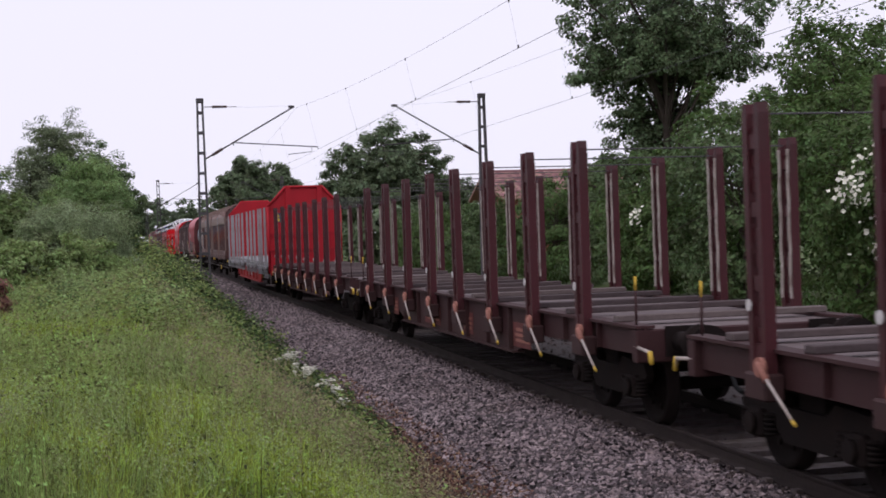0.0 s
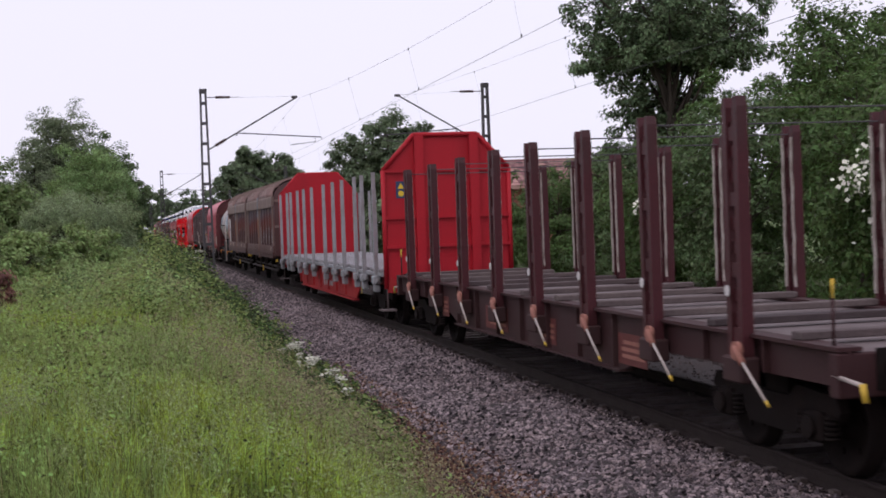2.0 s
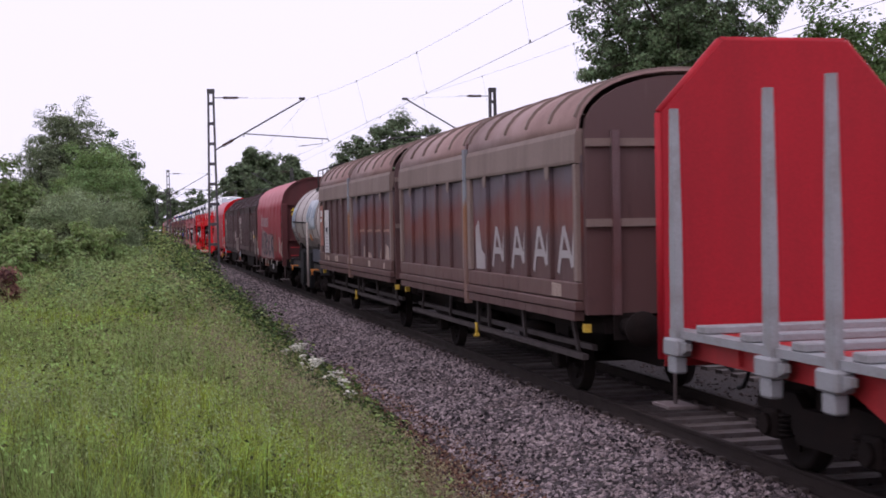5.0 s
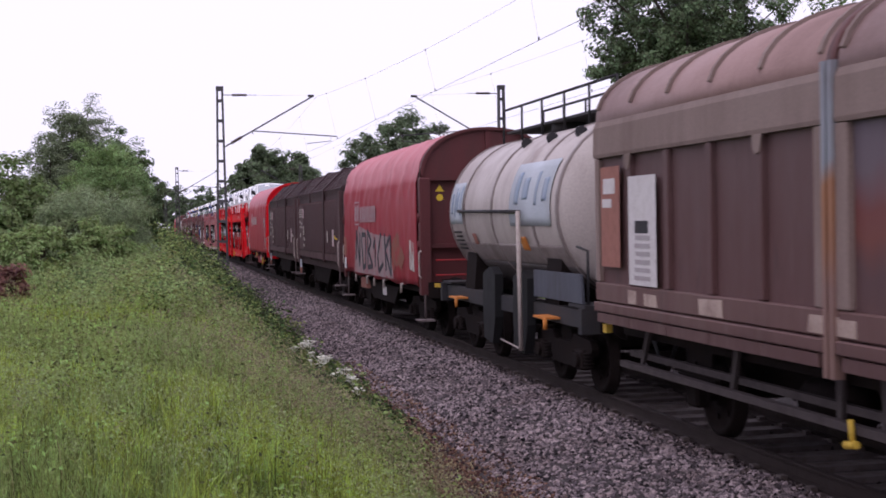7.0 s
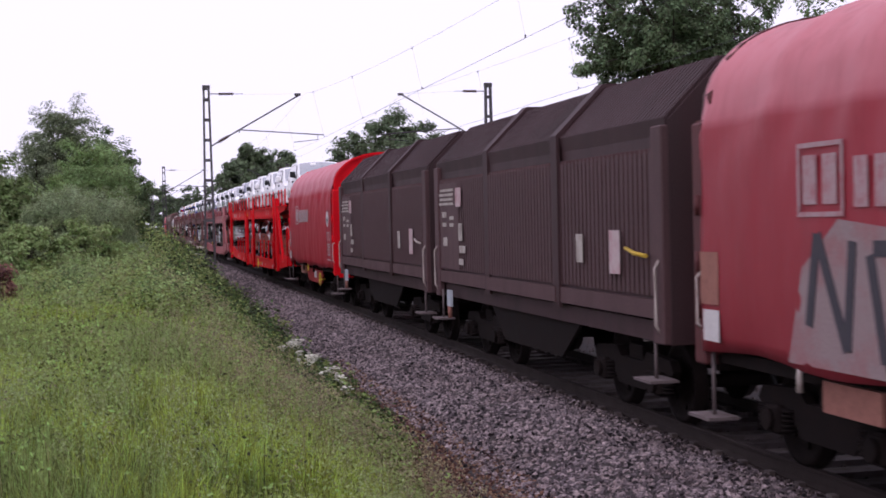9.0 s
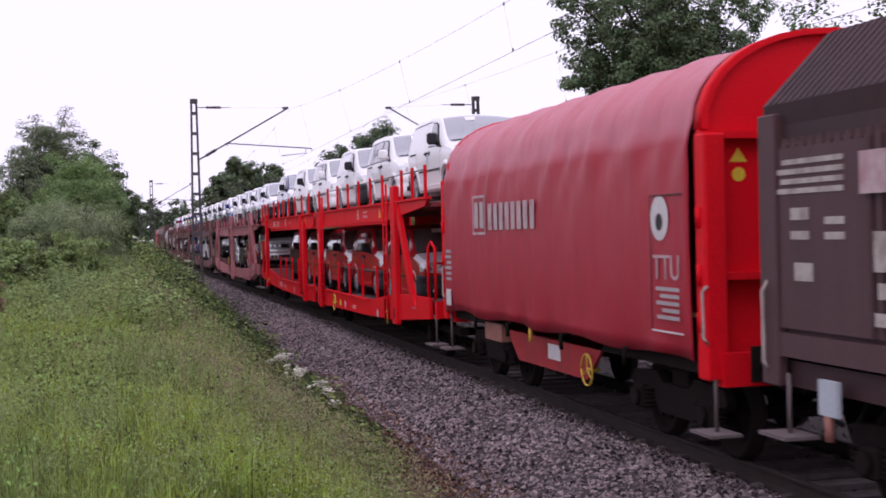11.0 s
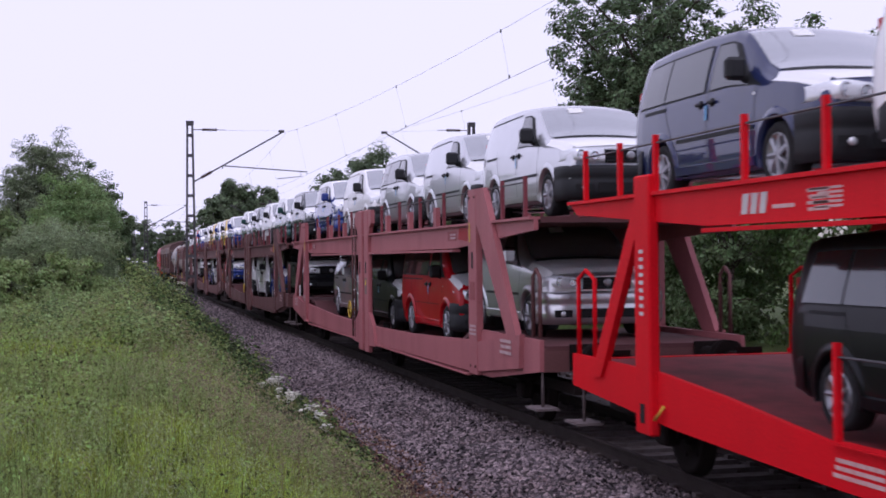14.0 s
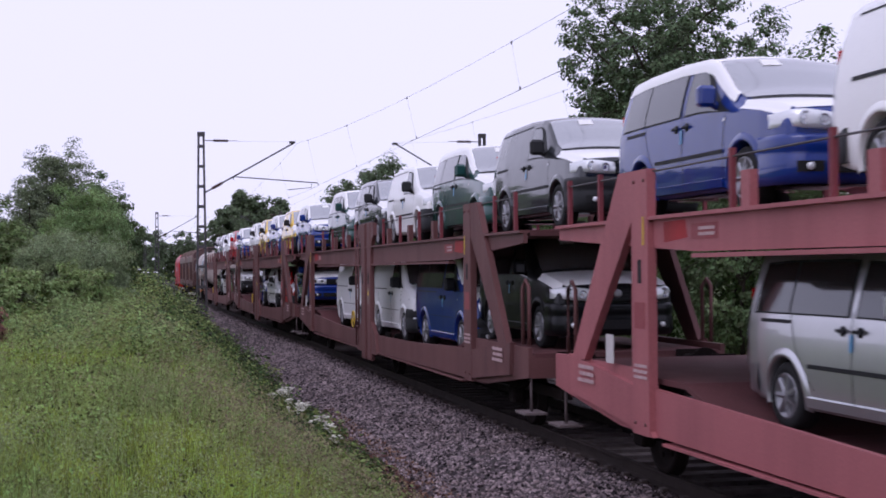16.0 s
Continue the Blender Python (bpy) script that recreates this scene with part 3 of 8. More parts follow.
# this side of the line
tree("birch_tree", "tall grey-green birch with loose drooping tips behind the bushes", "tree", -2.9, 62, 7.1, (1.6, 1.7, 3.1), M_LEAF_BIRCH, 19, 520, 90, 0.06, 0.36, trunk_r=0.15, lower=-1.0, aspect=0.4, hollow=0.3)
tree("birch_tree", "grey-green birch leaning against its taller neighbour", "tree", -3.9, 60, 5.6, (1.55, 1.7, 2.7), M_LEAF_BIRCH, 27, 380, 90, 0.06, 0.36, trunk_r=0.12, lower=-1.0, aspect=0.4, hollow=0.3)
tree("deciduous_tree", "dark green tree with a ragged outline behind the bushes", "tree", -1.05, 66, 6.0, (1.7, 1.9, 2.9), M_LEAF_DARK, 20, 420, 95, 0.075, 0.42, trunk_r=0.14, lower=-1.0, aspect=0.5, hollow=0.3)
tree("willow_bush", "rounded fresh green willow bush on the bank", "shrub", -1.2, 48, 4.55, (1.38, 1.5, 2.35), M_LEAF_LIGHT, 21, 330, 190, 0.05, 0.36, trunk_r=0.08, lower=-1.0, aspect=0.35, group="bushes on the bank")
tree("willow_bush", "low grey-green willow bush on the bank", "shrub", -2.1, 43, 2.85, (1.25, 1.4, 1.55), M_LEAF_GREY, 22, 220, 180, 0.045, 0.36, trunk_r=0.07, lower=-1.0, aspect=0.3, group="bushes on the bank")
tree("willow_bush", "low grey-green willow bush on the bank", "shrub", -0.75, 45, 2.7, (0.95, 1.3, 1.45), M_LEAF_GREY, 23, 170, 160, 0.045, 0.34, trunk_r=0.06, lower=-1.0, aspect=0.3, group="bushes on the bank")
tree("bank_shrub", "dark green shrub at the edge of the meadow", "shrub", -4.2, 45, 3.75, (1.25, 1.7, 1.9), M_LEAF_BANK, 24, 130, 110, 0.075, 0.46, trunk_r=0.07, lower=-1.0, group="bushes on the bank")
tree("bank_shrub", "dark green shrub at the edge of the meadow", "shrub", -3.9, 37, 2.2, (0.8, 1.3, 1.2), M_LEAF_BANK, 25, 110, 110, 0.07, 0.42, trunk_r=0.07, lower=-1.0, group="bushes on the bank")
for i, (bx_, by_, bh_) in enumerate([(-2.55, 35.5, 1.75), (-2.9, 33.5, 1.6), (-1.5, 38.0, 1.75), (-1.75, 36.0, 1.3), (-0.85, 39.5, 1.65), (-0.5, 41.5, 1.2)]):
    tree("bank_shrub", "low light green shrub at the edge of the meadow", "shrub", bx_, by_, bh_, (0.5, 0.7, 0.8), M_SHRUB, 70 + i, 60, 80, 0.05, 0.24, trunk_r=0.03, lower=-1.0, group="bushes on the bank")
tree("bronze_shrub", "low reddish brown shrub at the edge of the meadow", "shrub", -2.75, 28.5, 0.95, (0.4, 0.6, 0.45), M_BRONZE_LEAF, 80, 40, 80, 0.05, 0.22, trunk_r=0.03, lower=-1.0, group="bushes on the bank")

# the far woods that close the view along the line
rg = np.random.default_rng(90)
V, F = np.zeros((0, 3)), np.zeros((0, 4), int)
for x in np.concatenate([np.arange(-150, -12, 7.0), np.arange(26, 230, 8.0)]):
    y = 330 + rg.uniform(-25, 40) + abs(x) * 0.2
    h = rg.uniform(7.0, 10.5)
    cc, pts, bias = crown_points(rg, (x, y, h * 0.5), (5.5, 4, h * 0.55), 45, 26, 1.6, -1.0, 0.4)
    v, f = leaf_cards(pts, bias, 0.75, rg)
    F = np.concatenate([F, f + len(V)])
    V = np.concatenate([V, v])
for x in np.arange(-22, 30, 3.2):
    y = 436 + rg.uniform(-6, 12)
    h = 15.2 - 0.12 * abs(x - 4) + rg.uniform(-1.6, 1.2)
    cc, pts, bias = crown_points(rg, (x, y, h * 0.5), (3.4, 4, h * 0.52), 70, 40, 1.3, -1.0, 0.3)
    v, f = leaf_cards(pts, bias, 0.42, rg)
    F = np.concatenate([F, f + len(V)])
    V = np.concatenate([V, v])
for x, y, h in ((-5.2, 150, 5.6), (-5.0, 130, 5.6), (-5.5, 110, 5.5), (-5.0, 205, 7.5), (-5.0, 270, 9), (-4.2, 95, 5.4), (-3.6, 80, 5.2), (-4.2, 118, 5.8), (-4.4, 170, 7.0), (-4.4, 235, 8.5), (-4.5, 310, 11), (16.5, 150, 5), (17, 170, 6), (16.5, 130, 5), (17, 118, 4.5), (18, 190, 6), (17, 88, 3.6)):
    cc, pts, bias = crown_points(rg, (x, y, h * 0.5), (2.6, 3.5, h * 0.55), 45, 40, 0.9, -1.0, 0.4)
    v, f = leaf_cards(pts, bias, 0.3, rg)
    F = np.concatenate([F, f + len(V)])
    V = np.concatenate([V, v])
tagged(new("far_woods", mesh_np("far_woods", V, F, M_LEAF_FAR)), "distant dark green woods along the line", "woods", kind="stuff")


# ---- meadow ----
def blades(n, rg, x, y, h, w, lean, material, name, label):
    n = len(x)
    z = ground_z(x, y) - 0.02
    a = rg.uniform(0, 6.28, n)
    ln = np.abs(rg.normal(lean, lean * 0.6, n)) * h
    dx, dy = np.cos(a), np.sin(a)
    px, py = -dy, dx
    b = np.stack([x, y, z], 1)
    P, D = np.stack([px, py, np.zeros(n)], 1), np.stack([dx, dy, np.zeros(n)], 1)
    up = np.array([0, 0, 1.0])
    m = b + up * (h * 0.55)[:, None] + D * (ln * 0.3)[:, None]
    t = b + up * (h * (1 - 0.25 * np.minimum(ln / h, 1)))[:, None] + D * ln[:, None]
    W = (w / 2)[:, None]
    v = np.stack([b - P * W, b + P * W, m + P * W * 0.8, m - P * W * 0.8, t], 1).reshape(-1, 3)
    k = np.arange(n)[:, None] * 5
    f = np.concatenate([k + [[0, 1, 2]], k + [[0, 2, 3]], k + [[3, 2, 4]]], 1).reshape(-1, 3)
    return tagged(new(name, mesh_np(name, v, f, material)), label, "grass", kind="stuff")


def edge_x(y):
    """Where the grass gives way to the gravel."""
    return 3.48 - 0.72 * smooth01(20, 11, y) + 0.1 * np.sin(y * 1.7) + 0.06 * np.sin(y * 4.3)


def brambly(x, y):
    """1 on the crest that the brambles hold, 0 in the open meadow."""
    return smooth01(0, 0.5, x - (2.5 - 2.0 * smooth01(14, 30, y))) * smooth01(14, 19, y)


def field(rg, n, y0, y1, p=1.0):
    y = y0 + (y1 - y0) * rg.uniform(0, 1, n) ** p
    xl = -0.13 * y - 0.8
    x = xl + (edge_x(y) - xl) * rg.uniform(0, 1, n)
    return x, y


def meadow():
    rg = np.random.default_rng(5)

    def thin(x, y):
        """Fewer blades towards the gravel and under the brambles."""
        gone = np.maximum(1 - np.clip((edge_x(y) - x) / 0.45, 0.04, 1), 0.96 * brambly(x, y))
        return rg.uniform(0, 1, len(x)) > gone
    # a low sward under everything
    xa, ya = field(rg, 70000, 5.5, 20, 0.9)
    xb, yb = field(rg, 45000, 18, 50, 0.9)
    x, y = np.concatenate([xa, xb]), np.concatenate([ya, yb])
    k = thin(x, y)
    x, y = x[k], y[k]
    h = rg.uniform(0.08, 0.26, len(x))
    blades(0, rg, x, y, h, rg.uniform(0.0035, 0.0065, len(x)) * (1 + y / 20), 0.5, M_GRASSD, "meadow_sward", "low dark green sward under the tall grass")
    # tufts: blades that fan out from a common foot
    sets = {"fresh": [], "green": []}
    for n, y0, y1, per in ((1500, 5.6, 20, 95), (1900, 18, 50, 62)):
        cx_, cy_ = field(rg, n, y0, y1, 0.95)
        k = thin(cx_, cy_)
        cx_, cy_ = cx_[k], cy_[k]
        ch = rg.uniform(0.16, 0.5, len(cx_)) * np.clip((edge_x(cy_) - cx_) / 0.9, 0.45, 1)
        mood = np.sin(cx_ * 0.9 + 1.7 * np.sin(cy_ * 0.31)) + np.cos(cy_ * 0.55 + cx_ * 0.6) + rg.normal(0, 0.55, len(cx_)) + 0.9 * np.sin(cx_ * 0.62 + cy_ * 0.21 + 0.8) * np.cos(cy_ * 0.33 - 0.7 * cx_) - 1.3 * smooth01(0.6, 2.2, cx_) + 0.5 * smooth01(0.8, -1.5, cx_)
        kk = np.repeat(np.arange(len(cx_)), per)
        a = rg.uniform(0, 6.28, len(kk))
        r = np.abs(rg.normal(0, 0.1, len(kk))) * (1 + cy_[kk] / 30)
        x, y = cx_[kk] + r * np.cos(a), cy_[kk] + r * np.sin(a)
        h = ch[kk] * rg.uniform(0.55, 1.15, len(kk)) * (1 - 1.2 * np.clip(r, 0, 0.35))
        w = rg.uniform(0.0028, 0.0055, len(kk)) * (1 + y / 20)
        for name, sel in (("fresh", mood[kk] > 0.2), ("green", mood[kk] <= 0.2)):
            sets[name].append((x[sel], y[sel], h[sel], w[sel]))
    for name, mm, nm, lb in (("green", M_GRASS, "meadow_grass", "long green meadow grass in tufts on the bank"), ("fresh", M_GRASSY, "fresh_meadow_grass", "fresh yellow-green meadow grass in tufts")):
        x, y, h, w = (np.concatenate([q[i] for q in sets[name]]) for i in range(4))
        blades(0, rg, x, y, h, w, 0.42, mm, nm, lb)
    x, y = field(rg, 11000, 6.5, 42, 0.9)
    keep = (rg.uniform(0, 1, len(x)) < 0.1 + 0.9 * smooth01(-0.2, 1.4, x) - 1.0 * smooth01(2.6, 3.1, x) - 1.1 * brambly(x, y)) & (np.sin(x * 1.4 + y * 0.5) + rg.normal(0, 0.6, len(x)) > 0.1)
    x, y = x[keep], y[keep]
    edge = np.clip((3.25 - x) / 0.9, 0.35, 1)
    h = rg.uniform(0.4, 0.75, len(x)) * edge
    blades(0, rg, x, y, h, rg.uniform(0.0025, 0.0045, len(x)) * (1 + y / 20), 0.25, M_SEED, "seeding_grass", "pale seeding grass stalks along the ballast edge")
    pick = rg.choice(len(x), min(3000, len(x)), replace=False)
    kk = np.repeat(pick, 14)
    o = rg.normal(0, 1, (len(kk), 3)) * np.array([0.028, 0.028, 0.05])
    c = np.stack([x[kk], y[kk], ground_z(x, y)[kk] + h[kk] * 1.02], 1) + o
    v, f = leaf_cards(c, np.array([0, -0.3, 0.6]), 0.0085 * (1 + y[kk] / 25), rg, 0.4)
    tagged(new("seed_heads", mesh_np("seed_heads", v, f, M_HEADS)), "hazy pinkish brown grass seed heads", "grass", kind="stuff")
    # pale flowering grass through the whole meadow
    x, y = field(rg, 3000, 6.2, 44, 0.85)
    k = (np.sin(x * 1.2 - y * 0.4) + rg.normal(0, 0.8, len(x)) > -0.6) & (x < 2.8) & (brambly(x, y) < 0.4)
    x, y = x[k], y[k]
    h = rg.uniform(0.38, 0.72, len(x)) * np.clip((3.4 - x) / 1.2, 0.4, 1)
    blades(0, rg, x, y, h, rg.uniform(0.0022, 0.004, len(x)) * (1 + y / 20), 0.2, M_PANICLE, "flowering_grass", "pale green flowering grass in the meadow")
    kk = np.repeat(np.arange(len(x)), 9)
    o = rg.normal(0, 1, (len(kk), 3)) * np.array([0.02, 0.02, 0.06])
    c = np.stack([x[kk], y[kk], ground_z(x, y)[kk] + h[kk] * 0.94], 1) + o
    v, f = leaf_cards(c, np.array([0, -0.4, 0.6]), 0.008 * (1 + y[kk] / 22), rg, 0.35)
    tagged(new("grass_panicles", mesh_np("grass_panicles", v, f, M_PANICLE)), "pale green grass panicles over the meadow", "grass", kind="stuff")
    # small herbs all through the grass
    x, y = field(rg, 9000, 6.2, 42, 0.85)
    k = (np.sin(x * 1.9 + 0.7 * y) * np.cos(y * 0.9 - x) + rg.normal(0, 0.35, len(x)) > 0.05) & (x < 3.0)
    x, y = x[k], y[k]
    tf = (0.5 + 0.5 * np.sin(x * 2.1 + 1.3 * np.sin(y * 0.9)) * np.cos(y * 1.3 + 0.8 * np.sin(x * 1.7))) ** 1.5
    hh = 0.2 + 0.28 * tf
    kk = np.repeat(np.arange(len(x)), 13)
    o = rg.normal(0, 0.075, (len(kk), 3))
    c = np.stack([x[kk] + o[:, 0], y[kk] + o[:, 1], ground_z(x, y)[kk] + hh[kk] * rg.uniform(0.35, 1.1, len(kk))], 1)
    v, f = leaf_cards(c, np.array([0, -0.25, 0.65]), 0.013 * (1 + y[kk] / 18), rg, 0.5)
    tagged(new("meadow_herbs", mesh_np("meadow_herbs", v, f, M_HERB)), "small light green herbs among the grass", "herbs", kind="stuff")
    # grey-green yarrow clumps low in the meadow
    n = 420
    x, y = field(rg, n, 6.4, 17, 0.8)
    k = (np.sin(x * 1.3 + y * 0.8) + rg.normal(0, 0.4, n) > 0.0) & (x < 2.2)
    x, y = x[k], y[k]
    kk = np.repeat(np.arange(len(x)), 110)
    o = rg.normal(0, 1, (len(kk), 3)) * np.array([0.07, 0.09, 0.1])
    c = np.stack([x[kk], y[kk], ground_z(x, y)[kk] + 0.36], 1) + o
    v, f = leaf_cards(c, np.array([0, -0.25, 0.75]), 0.01, rg, 0.35)
    tagged(new("yarrow_clumps", mesh_np("yarrow_clumps", v, f, M_YARROW)), "pale grey-green yarrow leaves in the meadow", "herbs", kind="stuff")
    # low leafy weeds, thick on the crest beside the track
    x, y = field(rg, 1500, 7, 46, 0.8)
    k = np.sin(x * 1.1 + 2) * np.sin(y * 0.55) + rg.normal(0, 0.45, len(x)) > 0.25
    k &= brambly(x, y) < 0.3
    cx_, cy_ = x[k], y[k]
    ch = rg.uniform(0.2, 0.52, len(cx_)) * np.clip((3.3 - cx_) / 1.2, 0.35, 1)
    x2 = rg.uniform(0.3, 2.95, 90)
    y2 = rg.uniform(40, 66, 90)
    h2 = rg.uniform(0.4, 0.9, 90) * np.clip((3.3 - x2) / 0.8, 0.45, 1) * (1 + 0.75 * smooth01(34, 50, y2))
    cx_, cy_, ch = np.concatenate([cx_, x2]), np.concatenate([cy_, y2]), np.concatenate([ch, h2])
    per = 46
    kk = np.repeat(np.arange(len(cx_)), per)
    o = rg.normal(0, 0.17, (len(kk), 3))
    zz = ground_z(cx_, cy_)
    c = np.stack([cx_[kk] + o[:, 0], cy_[kk] + o[:, 1], zz[kk] + ch[kk] * rg.uniform(0.15, 1.05, len(kk))], 1)
    v, f = leaf_cards(c, np.array([0, -0.2, 0.7]), 0.014 * (1 + cy_[kk] / 16), rg, 0.6)
    tagged(new("trackside_weeds", mesh_np("trackside_weeds", v, f, M_WEED)), "leafy green nettles and brambles on the bank", "weeds", kind="stuff")
    # brambles in mounds that roll over the crest towards the ballast
    n = 330
    y = 15 + 46 * rg.uniform(0, 1, n) ** 0.9
    lo_ = 2.45 - 2.0 * smooth01(14, 30, y)
    x = lo_ + (edge_x(y) - 0.15 - lo_) * rg.uniform(0, 1, n)
    rad = rg.uniform(0.24, 0.6, n) * (0.75 + 0.5 * smooth01(20, 34, y))
    hh = rad * rg.uniform(0.8, 1.4, n) * (1 + 0.9 * smooth01(38, 52, y) * smooth01(3.2, 2.2, x))
    for lush, nm, mm, lb in ((False, "bramble_patch", M_BRAMBLE, "dark green bramble mounds on the crest beside the ballast"), (True, "leafy_weed_patch", M_WEED, "lighter leafy weeds in mounds among the brambles")):
        pick = np.where((np.sin(x * 2.3 + y * 0.9) + rg.normal(0, 0.5, n) > 0.55) == lush)[0]
        kk = np.repeat(pick, 480)
        d = rg.normal(0, 1, (len(kk), 3))
        d /= np.linalg.norm(d, axis=1, keepdims=True)
        d[:, 2] = np.abs(d[:, 2])
        lump = 1 + 0.24 * np.sin(5 * np.arctan2(d[:, 1], d[:, 0]) + kk) + 0.2 * np.sin(9 * d[:, 2] + kk * 2.0)
        r = rg.uniform(0.5, 1.0, len(kk)) ** 0.5 * lump
        c = np.stack([x[kk] + d[:, 0] * rad[kk] * r, y[kk] + d[:, 1] * rad[kk] * r, ground_z(x, y)[kk] - 0.05 + d[:, 2] * hh[kk] * r], 1)
        v, f = leaf_cards(c, d * 0.8 + np.array([0, 0, 0.35]), 0.03 * (1 + y[kk] / 60), rg, 0.65)
        tagged(new(nm, mesh_np(nm, v, f, mm)), lb, "brambles" if not lush else "weeds", kind="stuff")
    # looser mounds of weeds that spread from the crest over the back of the meadow
    m = 420
    ym = 21 + 38 * rg.uniform(0, 1, m) ** 0.9
    hi_ = 2.6 - 2.0 * smooth01(14, 30, ym)
    lo_ = hi_ - 0.3 - (0.2 + 0.085 * ym) * smooth01(20, 27, ym)
    xm = lo_ + (hi_ - lo_) * rg.uniform(0, 1, m) ** 0.75
    rm = rg.uniform(0.24, 0.58, m)
    hm = rm * rg.uniform(0.9, 1.5, m)
    tint = np.sin(xm * 1.9 - ym * 0.6) + rg.normal(0, 0.6, m)
    for a_, b_, nm, mm, lb in ((-9, -0.35, "bramble_scrub", M_LEAF_MID, "loose dark green scrub over the back of the meadow"), (-0.35, 0.7, "weed_scrub", M_WEED, "loose green weed mounds over the back of the meadow"), (0.7, 9, "pale_weed_scrub", M_SHRUB, "pale green weed mounds over the back of the meadow")):
        kk = np.repeat(np.where((tint >= a_) & (tint < b_))[0], 330)
        d = rg.normal(0, 1, (len(kk), 3))
        d /= np.linalg.norm(d, axis=1, keepdims=True)
        d[:, 2] = np.abs(d[:, 2])
        r = rg.uniform(0.35, 1.0, len(kk)) ** 0.5 * (1 + 0.3 * np.sin(4 * np.arctan2(d[:, 1], d[:, 0]) + kk) + 0.22 * np.sin(8 * d[:, 2] + kk * 2.0))
        c = np.stack([xm[kk] + d[:, 0] * rm[kk] * r, ym[kk] + d[:, 1] * rm[kk] * r, ground_z(xm, ym)[kk] + d[:, 2] * hm[kk] * r], 1)
        v, f = leaf_cards(c, d * 0.8 + np.array([0, 0, 0.35]), 0.03 * (1 + ym[kk] / 60), rg, 0.6)
        tagged(new(nm, mesh_np(nm, v, f, mm)), lb, "weeds", kind="stuff")
    # fading brownish blossom on some brambles
    pick = rg.choice(n, 22, replace=False)
    kk = np.repeat(pick, 26)
    d = rg.normal(0, 1, (len(kk), 3))
    d /= np.linalg.norm(d, axis=1, keepdims=True)
    d[:, 2] = np.abs(d[:, 2]) + 0.2
    c = np.stack([x[kk] + d[:, 0] * rad[kk], y[kk] + d[:, 1] * rad[kk], ground_z(x, y)[kk] + d[:, 2] * hh[kk]], 1)
    v, f = leaf_cards(c, d, 0.026, rg, 0.8)
    tagged(new("faded_blossom", mesh_np("faded_blossom", v, f, M_HEADS)), "faded brownish blossom on the brambles", "blossom", kind="stuff")
    # tall nettles along the back of the meadow
    n = 420
    x = rg.uniform(-2.2, 1.2, n)
    y = 22 + 32 * rg.uniform(0, 1, n) ** 0.9
    k = (np.sin(y * 0.5 + x) + np.cos(x * 1.6 - y * 0.3) + rg.normal(0, 0.4, n) > 0.1) & (x > -0.1 * y - 0.2) & (brambly(x, y) < 0.1)
    x, y = x[k], y[k]
    hh = rg.uniform(0.45, 0.85, len(x)) * np.clip((3.3 - x) / 0.9, 0.5, 1)
    kk = np.repeat(np.arange(len(x)), 90)
    o = rg.normal(0, 0.2, (len(kk), 3))
    c = np.stack([x[kk] + o[:, 0], y[kk] + o[:, 1], ground_z(x, y)[kk] + hh[kk] * rg.uniform(0.05, 1.05, len(kk)) ** 0.7], 1)
    v, f = leaf_cards(c, np.array([0, -0.2, 0.75]), 0.036, rg, 0.5)
    tagged(new("nettle_patch", mesh_np("nettle_patch", v, f, M_SHRUB)), "tall light green nettles at the back of the meadow", "nettles", kind="stuff")
    # low green cover at the foot of the bank
    x = rg.uniform(1.9, 2.9, 900)
    y = rg.uniform(10, 50, 900)
    kk = np.repeat(np.arange(900), 16)
    o = rg.normal(0, 0.09, (len(kk), 3))
    c = np.stack([x[kk] + o[:, 0], y[kk] + o[:, 1], ground_z(x, y)[kk] + 0.03 + np.abs(o[:, 2]) * 0.7], 1)
    v, f = leaf_cards(c, np.array([0, 0, 0.9]), 0.022, rg, 0.6)
    tagged(new("creeping_plants", mesh_np("creeping_plants", v, f, M_WEED)), "low creeping green plants at the ballast edge", "weeds", kind="stuff")


meadow()


def umbel(x, y, h, seed):
    rg = np.random.default_rng(seed)
    t = thing("flowering_weed", "white umbel flowers on a thin green stalk", "wild flower", "white flowers along the bank")
    t.location = (x, y, float(ground_z(x, y)))
    bm = rod(bmesh.new(), (0, 0, -0.03), (0.02, 0, h - 0.06), 0.006, 5)
    part("stalk", bm, M_GRASS, t)
    bm = bmesh.new()
    for k in range(7):
        a, r = rg.uniform(0, 6.28), rg.uniform(0.02, 0.1)
        p = Vector((0.02 + r * math.cos(a), r * math.sin(a), h - 0.25 * r + rg.uniform(-0.02, 0.02)))
        rod(bm, (0.02, 0, h - 0.1), p, 0.003, 4)
        turned(bm, [(-0.006, 0.012), (0.004, 0.03), (0.012, 0.012)], p, "z", 7)
    part("flower_head", bm, M_BLOSSOM, t)


frng = random.Random(3)
for i in range(22):
    yy = 18.2 + 6.2 * frng.random()
    umbel(2.45 + 0.4 * frng.random(), yy, 0.5 + 0.25 * frng.random(), 200 + i)
for i in range(7):
    umbel(2.1 + 0.6 * frng.random(), 50 + 8 * frng.random(), 1.5 + 0.4 * frng.random(), 240 + i)

